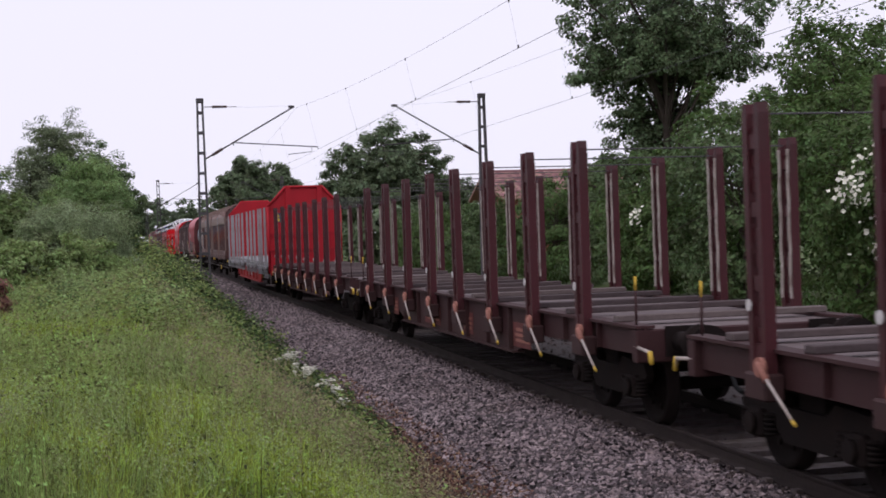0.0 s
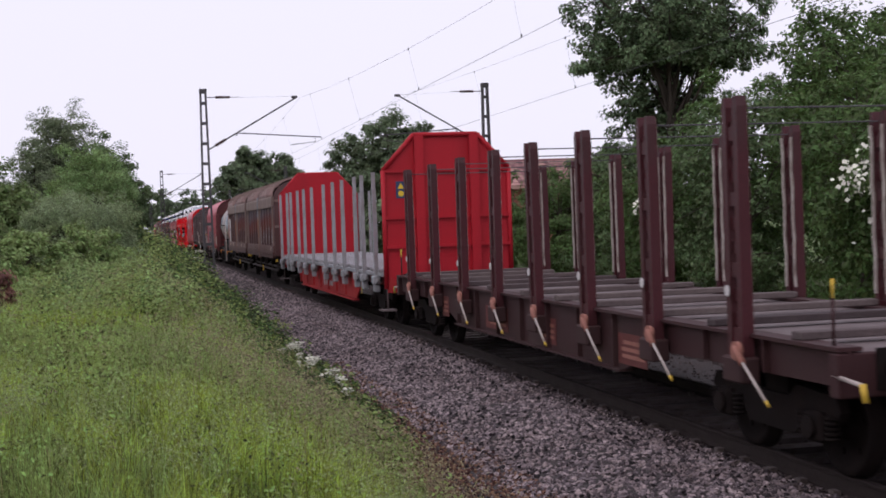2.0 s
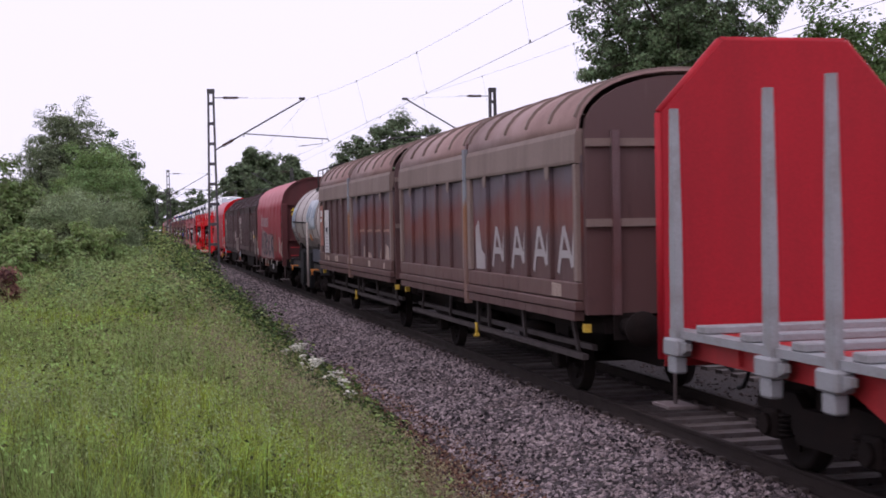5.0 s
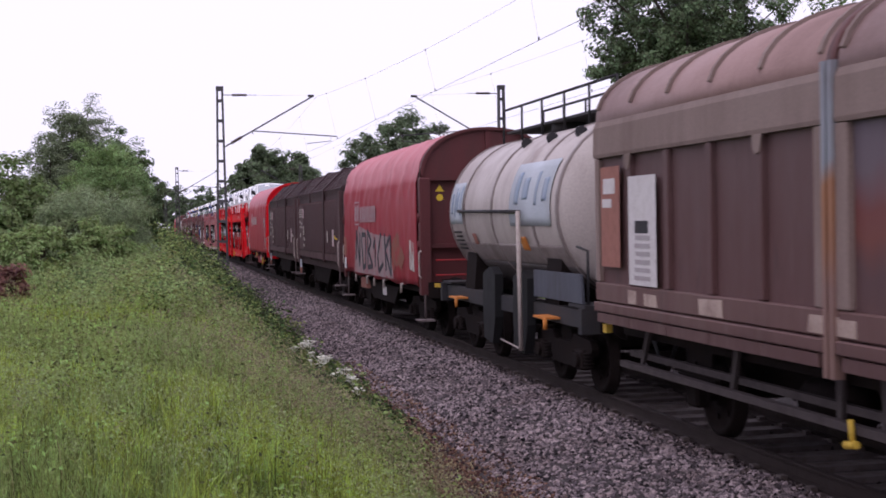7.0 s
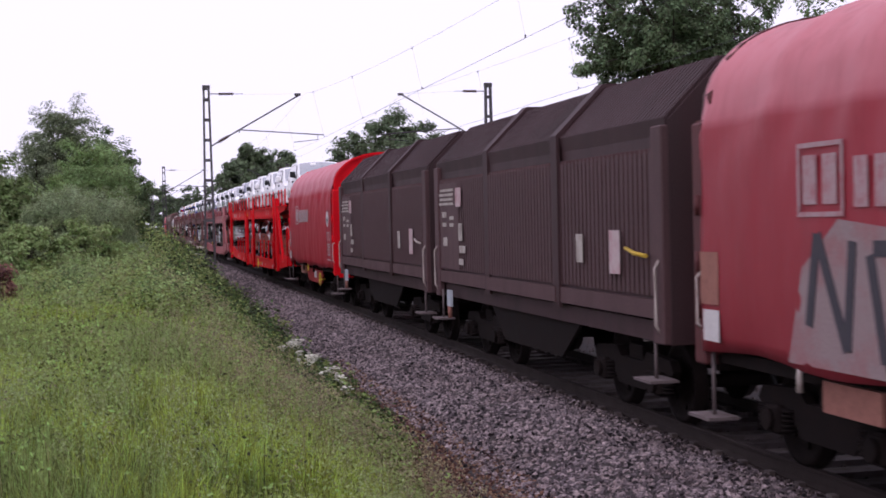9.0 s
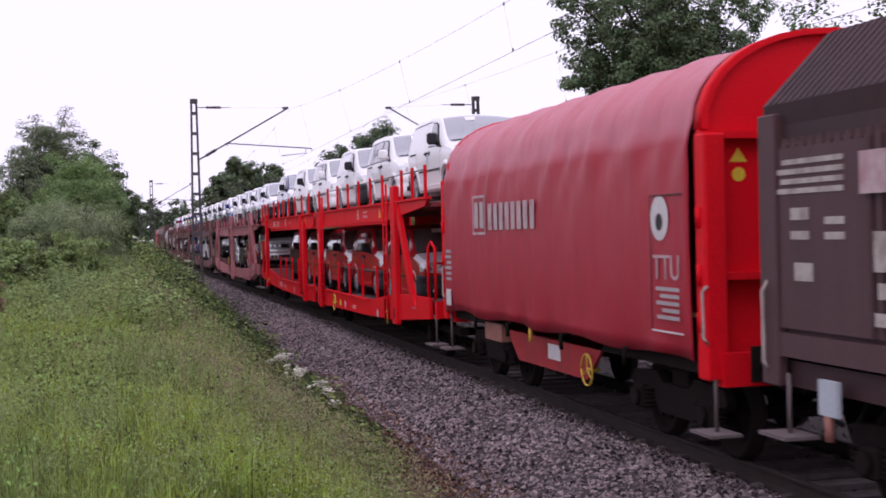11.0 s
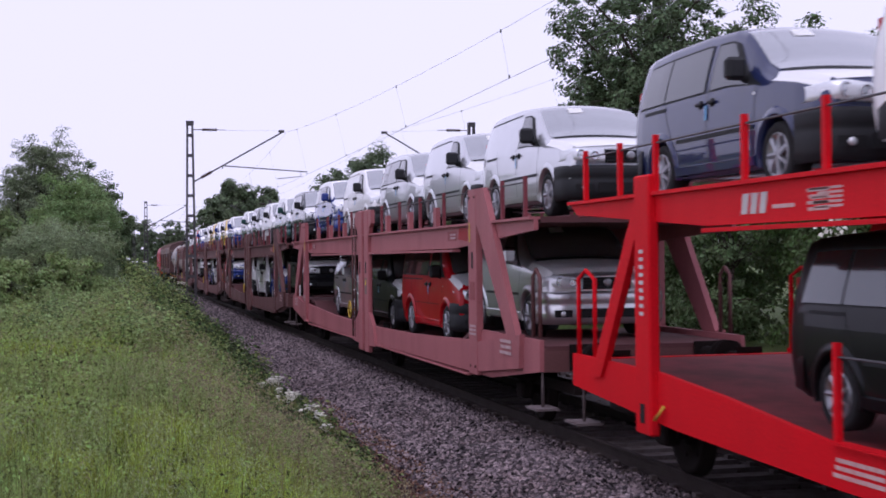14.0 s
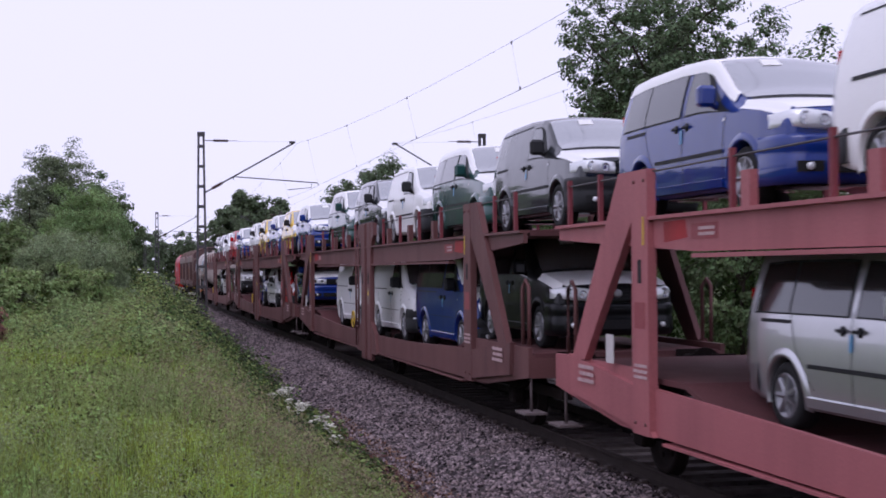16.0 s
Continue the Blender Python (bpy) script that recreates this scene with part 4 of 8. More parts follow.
# ---- house behind the hedge ----
M_TILE = mat("faded_red_roof_tiles", (0.27, 0.14, 0.135), 0.85, dirt=(0.28, 0.17, 0.15), dirt_amount=0.6, scale=0.8, vary=0.2, per="object", bump=0.4)
M_BRICK = mat("red_brick_wall", (0.24, 0.1, 0.07), 0.9, dirt=(0.12, 0.08, 0.06), scale=2, vary=0.25)
M_GLASSD = mat("dark_window_glass", (0.02, 0.022, 0.025), 0.08, bump=0, spec=0.6)
M_WHITEP = mat("white_window_paint", (0.75, 0.74, 0.72), 0.5, bump=0)
hs = thing("house", "brick house with a faded red tiled roof", "house")
hs.location = (29.7, 92, -0.2)
part("wall", bx(-4.6, 4.6, -3.6, 3.6, 0.0, 4.7), M_BRICK, hs)
bm = bmesh.new()
prism(bm, [(-4.2, 4.5), (-4.2, 4.68), (0, 6.55), (4.2, 4.68), (4.2, 4.5), (0, 6.35)], -5.2, 5.2, axis="x")
roof = part("roof", bm, M_TILE, hs)
ridge = bmesh.new()
rod(ridge, (-5.25, 0, 6.55), (5.25, 0, 6.55), 0.13, 8)
part("ridge_tiles", ridge, M_TILE, roof)
tile_me = part("roof_tile", bx(-0.155, 0.155, -0.24, 0.24, -0.02, 0.03), M_TILE, roof)
sl = math.atan2(1.87, 4.2)
first = True
for r in range(9):
    for c in range(33):
        d = 0.25 + r * 0.49
        m = pose(-5.05 + c * 0.315, -4.2 + d * math.cos(sl), 4.71 + d * math.sin(sl), math.degrees(sl) - 2, 0, 0)
        if first:
            tile_me.matrix_basis = m
            first = False
        else:
            shared("roof_tile", tile_me.data, roof, m)
for wx in (-2.6, 0.4, 2.8):
    w = part("window", bx(wx - 0.6, wx + 0.6, -3.66, -3.56, 1.6, 2.9), M_WHITEP, hs)
    part("pane", bx(wx - 0.52, wx - 0.03, -3.68, -3.655, 1.68, 2.82), M_GLASSD, w)
    part("pane", bx(wx + 0.03, wx + 0.52, -3.68, -3.655, 1.68, 2.82), M_GLASSD, w)

# ---- paints of the train ----
M_STAKE = mat("worn_brown_stake_paint", (0.06, 0.013, 0.017), 0.5, dirt=(0.045, 0.03, 0.028), dirt_amount=0.7, scale=3, streak=True, bump=0.3)
M_SILLRED = mat("repainted_red_brown_patch", (0.13, 0.036, 0.032), 0.65, dirt=(0.08, 0.032, 0.03), dirt_amount=0.7, scale=5, bump=0.05)
M_WEAR = mat("scuffed_bare_wear_strip", (0.42, 0.38, 0.34), 0.7, dirt=(0.14, 0.09, 0.075), dirt_amount=0.8, scale=5)
M_LEVER = mat("faded_pink_lever_paint", (0.3, 0.13, 0.1), 0.7, dirt=(0.16, 0.08, 0.06), scale=8)
M_PALE = mat("pale_worn_steel", (0.42, 0.36, 0.33), 0.6, dirt=(0.2, 0.14, 0.11), scale=8)
M_YELLOW = mat("yellow_safety_paint", (0.6, 0.4, 0.05), 0.6, dirt=(0.35, 0.22, 0.06), scale=8)
M_WHITE = mat("dull_white_marking", (0.58, 0.55, 0.54), 0.7, dirt=(0.4, 0.36, 0.34), scale=6, bump=0.05)
M_DECK = mat("rusty_grey_deck", (0.15, 0.12, 0.12), 0.85, dirt=(0.1, 0.07, 0.065), dirt_amount=0.8, scale=1.6)
M_BOLSTER = mat("grey_wooden_bolster", (0.085, 0.064, 0.064), 0.85, per="object", vary=0.16, dirt=(0.13, 0.1, 0.098), dirt_amount=0.7, scale=3)
M_REDW = mat("bright_red_wagon_paint", (0.4, 0.012, 0.022), 0.55, dirt=(0.26, 0.015, 0.022), dirt_amount=0.6, scale=1.2, streak=True, bump=0.06)
M_REDF = mat("dusty_red_frame_paint", (0.36, 0.025, 0.028), 0.6, dirt=(0.17, 0.035, 0.035), dirt_amount=0.7, scale=1.6, streak=True)
M_LGREY = mat("light_grey_stake_steel", (0.3, 0.305, 0.32), 0.6, 0.2, dirt=(0.2, 0.17, 0.16), dirt_amount=0.6, scale=3)
M_SLIDE = mat("weathered_brown_sliding_wall", (0.115, 0.048, 0.045), 0.6, dirt=(0.18, 0.145, 0.16), dirt_amount=0.9, scale=1.1, streak=True, bump=0.1)
M_SLIDER = mat("dusty_brown_wagon_roof", (0.33, 0.215, 0.2), 0.65, dirt=(0.2, 0.125, 0.115), dirt_amount=0.8, scale=0.8, bump=0.12)
M_EAVE = mat("grey_brown_eave_beam", (0.225, 0.165, 0.145), 0.7, dirt=(0.14, 0.095, 0.082), dirt_amount=0.7, scale=1.2, streak=True)
M_ORANGE = mat("orange_painted_metal", (0.55, 0.2, 0.04), 0.6, dirt=(0.3, 0.12, 0.05), scale=5)
M_TAGLIGHT = mat("faded_pinkish_white_print", (0.47, 0.37, 0.37), 0.6, dirt=(0.36, 0.15, 0.16), dirt_amount=0.8, scale=5, bump=0)
M_TANK = mat("dirty_cream_tank_shell", (0.45, 0.395, 0.37), 0.4, dirt=(0.24, 0.185, 0.165), dirt_amount=0.9, scale=1.3, streak=True, bump=0.05)
M_TANKBAND_SHADE = mat("grimy_tank_band_and_lower_shade", (0.24, 0.2, 0.19), 0.5, dirt=(0.12, 0.09, 0.08), dirt_amount=0.8, scale=2)
M_SPRAYO = mat("pale_orange_sprayed_line", (0.34, 0.2, 0.15), 0.6, dirt=(0.14, 0.07, 0.065), dirt_amount=1.0, scale=9, bump=0)
M_TAGDARK2 = mat("dark_violet_sprayed_fill", (0.08, 0.05, 0.054), 0.6, dirt=(0.13, 0.075, 0.075), dirt_amount=1.0, scale=4, bump=0)
M_WEAR2 = mat("peach_paint_remnant", (0.4, 0.31, 0.26), 0.7, dirt=(0.2, 0.13, 0.12), dirt_amount=0.8, scale=4)
M_TANKSHADE = mat("dark_tank_underside_shade", (0.06, 0.052, 0.05), 0.6, dirt=(0.12, 0.1, 0.095), dirt_amount=0.8, scale=2.5)
M_TANKP = mat("pale_blue_tank_panel", (0.42, 0.46, 0.5), 0.45, dirt=(0.36, 0.35, 0.35), scale=1.5, bump=0.03)
M_TANKB = mat("faded_blue_marking", (0.24, 0.3, 0.38), 0.5, dirt=(0.38, 0.38, 0.39), scale=3, bump=0)
M_SKIRT = mat("dull_blue_grey_paint", (0.075, 0.08, 0.1), 0.55, dirt=(0.04, 0.035, 0.035), dirt_amount=0.8, scale=2, streak=True)
M_DGREY = mat("grey_underframe_paint", (0.03, 0.029, 0.032), 0.7, dirt=(0.05, 0.04, 0.035), dirt_amount=0.7, scale=2)
M_BLACK = mat("black_rubber", (0.012, 0.012, 0.013), 0.7, bump=0.1)
# the paler roof bands put the sky's sheen into the tarpaulin colour
M_TARPO = banded_mat("weathered_red_tarpaulin_sky_sheen_on_top", ((1.2, (0.25, 0.022, 0.032)), (2.6, (0.29, 0.024, 0.037)), (3.18, (0.31, 0.032, 0.046)), (3.28, (0.46, 0.12, 0.145)), (3.4, (0.5, 0.15, 0.175))), (0.21, 0.03, 0.036), rough=0.5, wobble=0.02, seed=11.0, marks=(0.36, 0.09, 0.105), dark=(0.15, 0.018, 0.024), even=0.5)
M_TARPN = banded_mat("red_tarpaulin_sky_sheen_on_top", ((1.2, (0.34, 0.014, 0.028)), (3.2, (0.37, 0.015, 0.031)), (3.3, (0.47, 0.1, 0.13)), (3.4, (0.5, 0.13, 0.165))), (0.29, 0.022, 0.032), rough=0.45, wobble=0.03, seed=13.0, marks=(0.4, 0.05, 0.07), dark=(0.22, 0.012, 0.022), even=0.4)
M_ENDOLD = mat("grimy_red_end_wall", (0.095, 0.026, 0.027), 0.6, dirt=(0.06, 0.03, 0.028), dirt_amount=0.8, scale=1.5, streak=True)
M_HOOD = mat("dark_brown_hood_steel", (0.05, 0.024, 0.026), 0.62, dirt=(0.035, 0.025, 0.025), dirt_amount=0.7, scale=1.2, streak=True)
M_HOODP = mat("brown_hood_panel", (0.085, 0.044, 0.046), 0.62, dirt=(0.055, 0.035, 0.035), scale=2, streak=True)
M_TAGGREY = mat("grey_sprayed_paint", (0.36, 0.33, 0.33), 0.6, dirt=(0.28, 0.2, 0.2), scale=2, bump=0)
M_DULLPRINT = mat("worn_pinkish_grey_print", (0.38, 0.26, 0.27), 0.6, dirt=(0.34, 0.1, 0.12), dirt_amount=0.9, scale=9, bump=0)
M_OLDPATCH = mat("brownish_faded_tarpaulin_patch", (0.19, 0.075, 0.05), 0.5, dirt=(0.34, 0.04, 0.05), dirt_amount=1.0, scale=3, bump=0)
M_TAGDULL = mat("dull_grey_sprayed_ground", (0.27, 0.2, 0.2), 0.6, dirt=(0.3, 0.08, 0.09), dirt_amount=0.8, scale=2.2, bump=0)
M_TAGDARK = mat("dark_sprayed_outline", (0.05, 0.045, 0.055), 0.6, bump=0)
M_CARRED = mat("bright_red_paint", (0.68, 0.007, 0.013), 0.5, spec=0.08, dirt=(0.58, 0.012, 0.016), dirt_amount=0.6, scale=1.0, streak=True, bump=0.03)
M_CARPINK = mat("faded_brown_pink_paint", (0.37, 0.122, 0.13), 0.55, dirt=(0.26, 0.088, 0.095), dirt_amount=0.7, scale=1.0, streak=True, bump=0.06)
M_CARDARK = mat("dark_faded_red_brown_paint", (0.14, 0.06, 0.058), 0.6, dirt=(0.085, 0.04, 0.04), dirt_amount=0.7, scale=1.0, streak=True)
M_DECKRED = mat("dark_red_deck_plate", (0.21, 0.032, 0.038), 0.7, dirt=(0.07, 0.03, 0.03), dirt_amount=0.7, scale=1.5)
M_LABELY = mat("yellow_warning_label", (0.7, 0.5, 0.04), 0.6, bump=0)
M_LABELB = mat("dark_blue_label", (0.04, 0.06, 0.13), 0.6, bump=0)

VEHICLES = []        # (thing, its place along the train, height)


# ---- running gear ----
def wheelset(parent, y, z=0.0, r=0.46):
    bm = bmesh.new()
    for sx in (-1, 1):
        turned(bm, [(sx * 0.685, r + 0.028), (sx * 0.715, r + 0.028), (sx * 0.722, r), (sx * 0.82, r - 0.006), (sx * 0.822, r - 0.07), (sx * 0.78, r - 0.09), (sx * 0.77, 0.15), (sx * 0.83, 0.13), (sx * 0.83, 0.0001)], (0, 0, 0), "x", 28)
        for k in range(6):
            a = k * math.pi / 3
            rod(bm, (sx * 0.8, 0.27 * math.cos(a), 0.27 * math.sin(a)), (sx * 0.79 - sx * 0.03, 0.27 * math.cos(a), 0.27 * math.sin(a)), 0.035, 6)
    rod(bm, (-1.05, 0, 0), (1.05, 0, 0), 0.08, 10)
    w = part("wheelset", bm, M_STEEL, parent)
    w.location = (0, y, z + r)
    return w


def bogie(parent, y):
    """A freight bogie with cast side frames, springs and two wheelsets."""
    bm = bmesh.new()
    for sx in (-1, 1):
        x0, x1 = sorted((sx * 0.96, sx * 1.06))
        prism(bm, [(-1.28, 0.62), (-1.2, 0.74), (-0.5, 0.78), (-0.35, 0.66), (0.35, 0.66), (0.5, 0.78), (1.2, 0.74), (1.28, 0.62), (1.2, 0.52), (0.62, 0.5), (0.45, 0.33), (-0.45, 0.33), (-0.62, 0.5), (-1.2, 0.52)], x0, x1, axis="x")
        for sy in (-0.9, 0.9):
            box(bm, min(sx * 0.98, sx * 1.14), max(sx * 0.98, sx * 1.14), sy - 0.15, sy + 0.15, 0.33, 0.6, bev=0.03)
            rod(bm, (sx * 1.14, sy, 0.46), (sx * 1.19, sy, 0.46), 0.1, 10)
    box(bm, -1.0, 1.0, -0.22, 0.22, 0.55, 0.83)
    b = part("bogie", bm, M_STEEL, parent, "grimy black steel bogie")
    b.location = (0, y, 0)
    for sx in (-1, 1):
        for sy in (-1.14, -0.66, 0.66, 1.14):
            bm = bmesh.new()
            for k in range(5):
                rod(bm, (sx * 1.06, sy, 0.37 + 0.045 * k), (sx * 1.06, sy, 0.395 + 0.045 * k), 0.075, 8)
            part("spring", bm, M_STEEL, b)
    for sy in (-0.9, 0.9):
        wheelset(b, sy)
    return b


def two_axle(parent, y, leaf=True):
    """One axle with its leaf springs and guards."""
    for sx in (-1, 1):
        bm = bmesh.new()
        for k in range(4):
            box(bm, sx * 1.02 - 0.05, sx * 1.02 + 0.05, y - 0.62 + 0.12 * k, y + 0.62 - 0.12 * k, 0.66 - 0.03 * k, 0.685 - 0.03 * k)
        part("leaf_spring", bm, M_STEEL, parent)
        bm = bmesh.new()
        box(bm, sx * 1.04 - 0.09, sx * 1.04 + 0.09, y - 0.15, y + 0.15, 0.33, 0.58, bev=0.03)
        prism(bm, [(y - 0.32, 0.95), (y + 0.32, 0.95), (y + 0.2, 0.4), (y + 0.16, 0.4), (y + 0.16, 0.8), (y - 0.16, 0.8), (y - 0.16, 0.4), (y - 0.2, 0.4)], sx * 1.0 - 0.012, sx * 1.0 + 0.012, axis="x")
        part("axle_guard", bm, M_STEEL, parent)
    wheelset(parent, y)


def buffers(parent, L, m=None, z=1.05):
    m = m or M_STEEL
    for e in (-1, 1):
        for sx in (-0.875, 0.875):
            bm = bmesh.new()
            y0 = e * L / 2
            rod(bm, (sx, y0, z), (sx, y0 + e * 0.34, z), 0.11, 12)
            rod(bm, (sx, y0 + e * 0.3, z), (sx, y0 + e * 0.57, z), 0.085, 12)
            turned(bm, [(y0 + e * 0.57, 0.225), (y0 + e * 0.6, 0.22), (y0 + e * 0.615, 0.05)], (sx, 0, z), "y", 16)
            box(bm, sx - 0.17, sx + 0.17, min(y0, y0 + e * 0.03), max(y0, y0 + e * 0.03), z - 0.17, z + 0.17)
            part("buffer", bm, m, parent)
        bm = bmesh.new()
        y0 = e * L / 2
        box(bm, -0.05, 0.05, min(y0, y0 + e * 0.35), max(y0, y0 + e * 0.35), z - 0.06, z + 0.04)
        tube(bm, [(-0.06, y0 + e * 0.3, z - 0.02), (-0.06, y0 + e * 0.42, z - 0.3), (0.06, y0 + e * 0.42, z - 0.3), (0.06, y0 + e * 0.3, z - 0.02)], 0.022, 6)
        part("coupling_hook", bm, M_STEEL, parent)


def brake_hose(parent, L, z=0.85):
    for e in (-1, 1):
        for sx in (-0.35, 0.35):
            y0 = e * L / 2
            bm = tube(bmesh.new(), [(sx, y0, z), (sx, y0 + e * 0.15, z - 0.12), (sx, y0 + e * 0.3, z - 0.32), (sx, y0 + e * 0.45, z - 0.36)], 0.028, 6)
            part("brake_hose", bm, M_BLACK, parent)


def footstep(parent, y, x=-1.38, z=0.45, drop=0.75, m=None):
    bm = bmesh.new()
    tube(bm, [(x, y - 0.04, z + drop), (x, y - 0.04, z)], 0.02, 6)
    box(bm, x - 0.16, x + 0.16, y - 0.26, y + 0.22, z - 0.03, z)
    part("footstep", bm, m or M_DECK, parent)


def sticker(parent, name, x, y0, y1, z0, z1, m, label=""):
    """A flat marking on a side: the face at x, seen from the left (x < 0) or the right."""
    s = -1 if x < 0 else 1
    a, b = sorted((x, x + s * 0.004))
    return part(name, bx(a, b, y0, y1, z0, z1), m, parent, label)


def writing_bars(parent, x, y0, y1, z0, z1, rows, m, seed=1):
    """Small writing that cannot be read: one plain bar a line."""
    rg = random.Random(seed)
    h = (z1 - z0) / rows
    for r in range(rows):
        e = y1 - (y1 - y0) * rg.uniform(0.0, 0.3)
        sticker(parent, "marking_bar", x, y0, e, z0 + h * r + h * 0.2, z0 + h * r + h * 0.75, m)


def joined(u, t, z=0.0):
    VEHICLES.append((t, u, z))
    return t


def hand_wheel(bm, x, y, z, r):
    """A brake handwheel facing sideways: rim and three spokes."""
    pts = [(x, y + r * math.cos(a * math.pi / 8), z + r * math.sin(a * math.pi / 8)) for a in range(17)]
    tube(bm, pts, 0.016, 6)
    for a in (1.57, 3.67, 5.76):
        rod(bm, (x, y, z), (x, y + r * math.cos(a), z + r * math.sin(a)), 0.009, 5)
    rod(bm, (x, y, z), (x + 0.16, y, z), 0.03, 6)
    return bm


# ---- brown stake wagons ----
def stake_wagon():
    L = 18.36
    t = thing("stake_wagon", "rusty brown timber wagon with tall empty steel stakes", "freight wagon", "wagons of the train")
    for sx in (-1, 1):
        bm = bmesh.new()
        prof = [(-L / 2, 1.2), (L / 2, 1.2), (L / 2, 0.9), (5.4, 0.87), (4.1, 0.56), (-4.1, 0.56), (-5.4, 0.87), (-L / 2, 0.9)]
        prism(bm, prof, sx * 1.27 - 0.02, sx * 1.27 + 0.02, axis="x")
        box(bm, sx * 1.27 - 0.11, sx * 1.27 + 0.11, -L / 2, L / 2, 1.2, 1.235)
        box(bm, sx * 1.27 - 0.09, sx * 1.27 + 0.09, -4.1, 4.1, 0.53, 0.558)
        for k in range(13):
            y = -7.8 + k * 1.3
            zb = 0.9 if abs(y) > 5.3 else 0.57 if abs(y) < 4.1 else 0.8
            box(bm, sx * 1.29, sx * 1.355, y - 0.012, y + 0.012, zb, 1.2)
        part("side_sill", bm, M_BROWN, t)
    part("deck_plate", bx(-1.24, 1.24, -L / 2 + 0.05, L / 2 - 0.05, 1.13, 1.19), M_DECK, t)
    for e in (-1, 1):
        part("headstock", bx(-1.38, 1.38, min(e * L / 2, e * L / 2 - e * 0.16), max(e * L / 2, e * L / 2 - e * 0.16), 0.82, 1.19, bev=0.015), M_BROWN, t)
    part("centre_sill", bx(-0.3, 0.3, -L / 2 + 0.2, L / 2 - 0.2, 0.62, 1.12), M_STEEL, t)
    bol = part("bolster", bx(-1.33, 1.33, -0.09, 0.09, 1.236, 1.31, bev=0.01), M_BOLSTER, t)
    first = True
    for k in range(11):
        y = -8.4 + k * 1.68
        if first:
            bol.location = (0, y, 0)
            first = False
        else:
            shared("bolster", bol.data, t, pose(0, y + 0.13 * math.sin(k * 2.4), 0.0, 0, 0, 0.8 * math.sin(k * 1.7)))
    rg = random.Random(4)
    # stake meshes, made once
    proto = {}
    for k in range(8):
        y = -7.455 + 2.13 * k
        for sx in (-1, 1):
            if sx not in proto:
                bm = bmesh.new()
                for dy in (-0.115, 0.115):
                    prism(bm, [(dy - 0.045, 0.92), (dy + 0.045, 0.92), (dy + 0.045, 3.31), (dy + 0.02, 3.4), (dy - 0.02, 3.4), (dy - 0.045, 3.31)], sx * 1.4 - 0.05, sx * 1.4 + 0.06, axis="x")
                for z in (1.15, 1.75, 2.4, 3.0):
                    box(bm, sx * 1.4 - 0.035, sx * 1.4 + 0.03, -0.072, 0.072, z, z + 0.13)
                for q in range(9):
                    box(bm, sx * 1.4 - 0.012, sx * 1.4 + 0.012, -0.072, 0.072, 1.3 + 0.22 * q, 1.42 + 0.22 * q)
                st = part("stake", bm, M_STAKE, t)
                wear = []
                for dy in (-0.115, 0.115):
                    wob = [(0.012 * math.sin(q * 2.1 + dy * 9), 1.36 + 0.21 * q) for q in range(10)]
                    pr = [(dy - 0.02 + o, z) for o, z in wob] + [(dy + 0.02 + o, z) for o, z in wob[::-1]]
                    wear.append(part("wear_strip", prism(bmesh.new(), pr, sx * 1.345 - 0.016, sx * 1.345 + 0.016, axis="x"), M_WEAR, st, "pale scuffed wear strip"))
                bm = turned(bmesh.new(), [(sx * 1.462, 0.055), (sx * 1.468, 0.054)], (0, 0.115, 1.62), "x", 14)
                dot = part("reflector_dot", bm, M_WHITE, st, "round white reflector dot")
                bm = bmesh.new()
                box(bm, sx * 1.4 - 0.1, sx * 1.4 + 0.1, -0.2, 0.2, 0.78, 1.02, bev=0.02)
                pk = part("stake_pocket", bm, M_BROWN, t)
                bm = bmesh.new()
                tube(bm, [(sx * 1.47, -0.06, 1.12), (sx * 1.52, -0.16, 1.1), (sx * 1.53, -0.3, 0.98)], 0.035, 6)
                turned(bm, [(sx * 1.47, 0.09), (sx * 1.52, 0.09)], (0, -0.12, 1.08), "x", 10)
                lv = part("ratchet_lever", bm, M_LEVER, t, "faded pink ratchet lever")
                bm = rod(bmesh.new(), (sx * 1.53, -0.26, 1.02), (sx * 1.56, -0.84, 0.68), 0.016, 6)
                rod(bm, (sx * 1.557, -0.8, 0.705), (sx * 1.562, -0.86, 0.67), 0.017, 6, mi=1)
                hd = part("handle", bm, [M_PALE, M_YELLOW], lv)
                proto[sx] = (st, wear, dot, pk, lv, hd)
                for o in (st, pk, lv):
                    o.location = (0, y, 0)
            else:
                st, wear, dot, pk, lv, hd = proto[sx]
                s2 = shared("stake", st.data, t, pose(0, y, 0, 0, rg.uniform(-0.5, 0.5), 0))
                for w_ in wear:
                    shared("wear_strip", w_.data, s2, Matrix())
                shared("reflector_dot", dot.data, s2, Matrix())
                shared("stake_pocket", pk.data, t, pose(0, y, 0))
                l2 = shared("ratchet_lever", lv.data, t, pose(0, y, 0))
                shared("handle", hd.data, l2, Matrix())
        bm = rod(bmesh.new(), (-1.36, y + 0.02, 3.3), (1.36, y + 0.02, 3.3), 0.009, 5)
        part("lashing_cable", bm, M_WIRE, t)
    for e in (-1, 1):
        bm = tube(bmesh.new(), [(-1.3, e * (L / 2 - 0.2), 1.2), (-1.3, e * (L / 2 - 0.2), 1.66)], 0.015, 6)
        gp = part("grab_post", bm, M_BROWN, t)
        part("post_tip", rod(bmesh.new(), (-1.3, e * (L / 2 - 0.2), 1.62), (-1.3, e * (L / 2 - 0.2), 1.78), 0.016, 6), M_YELLOW, gp, "yellow painted post tip")
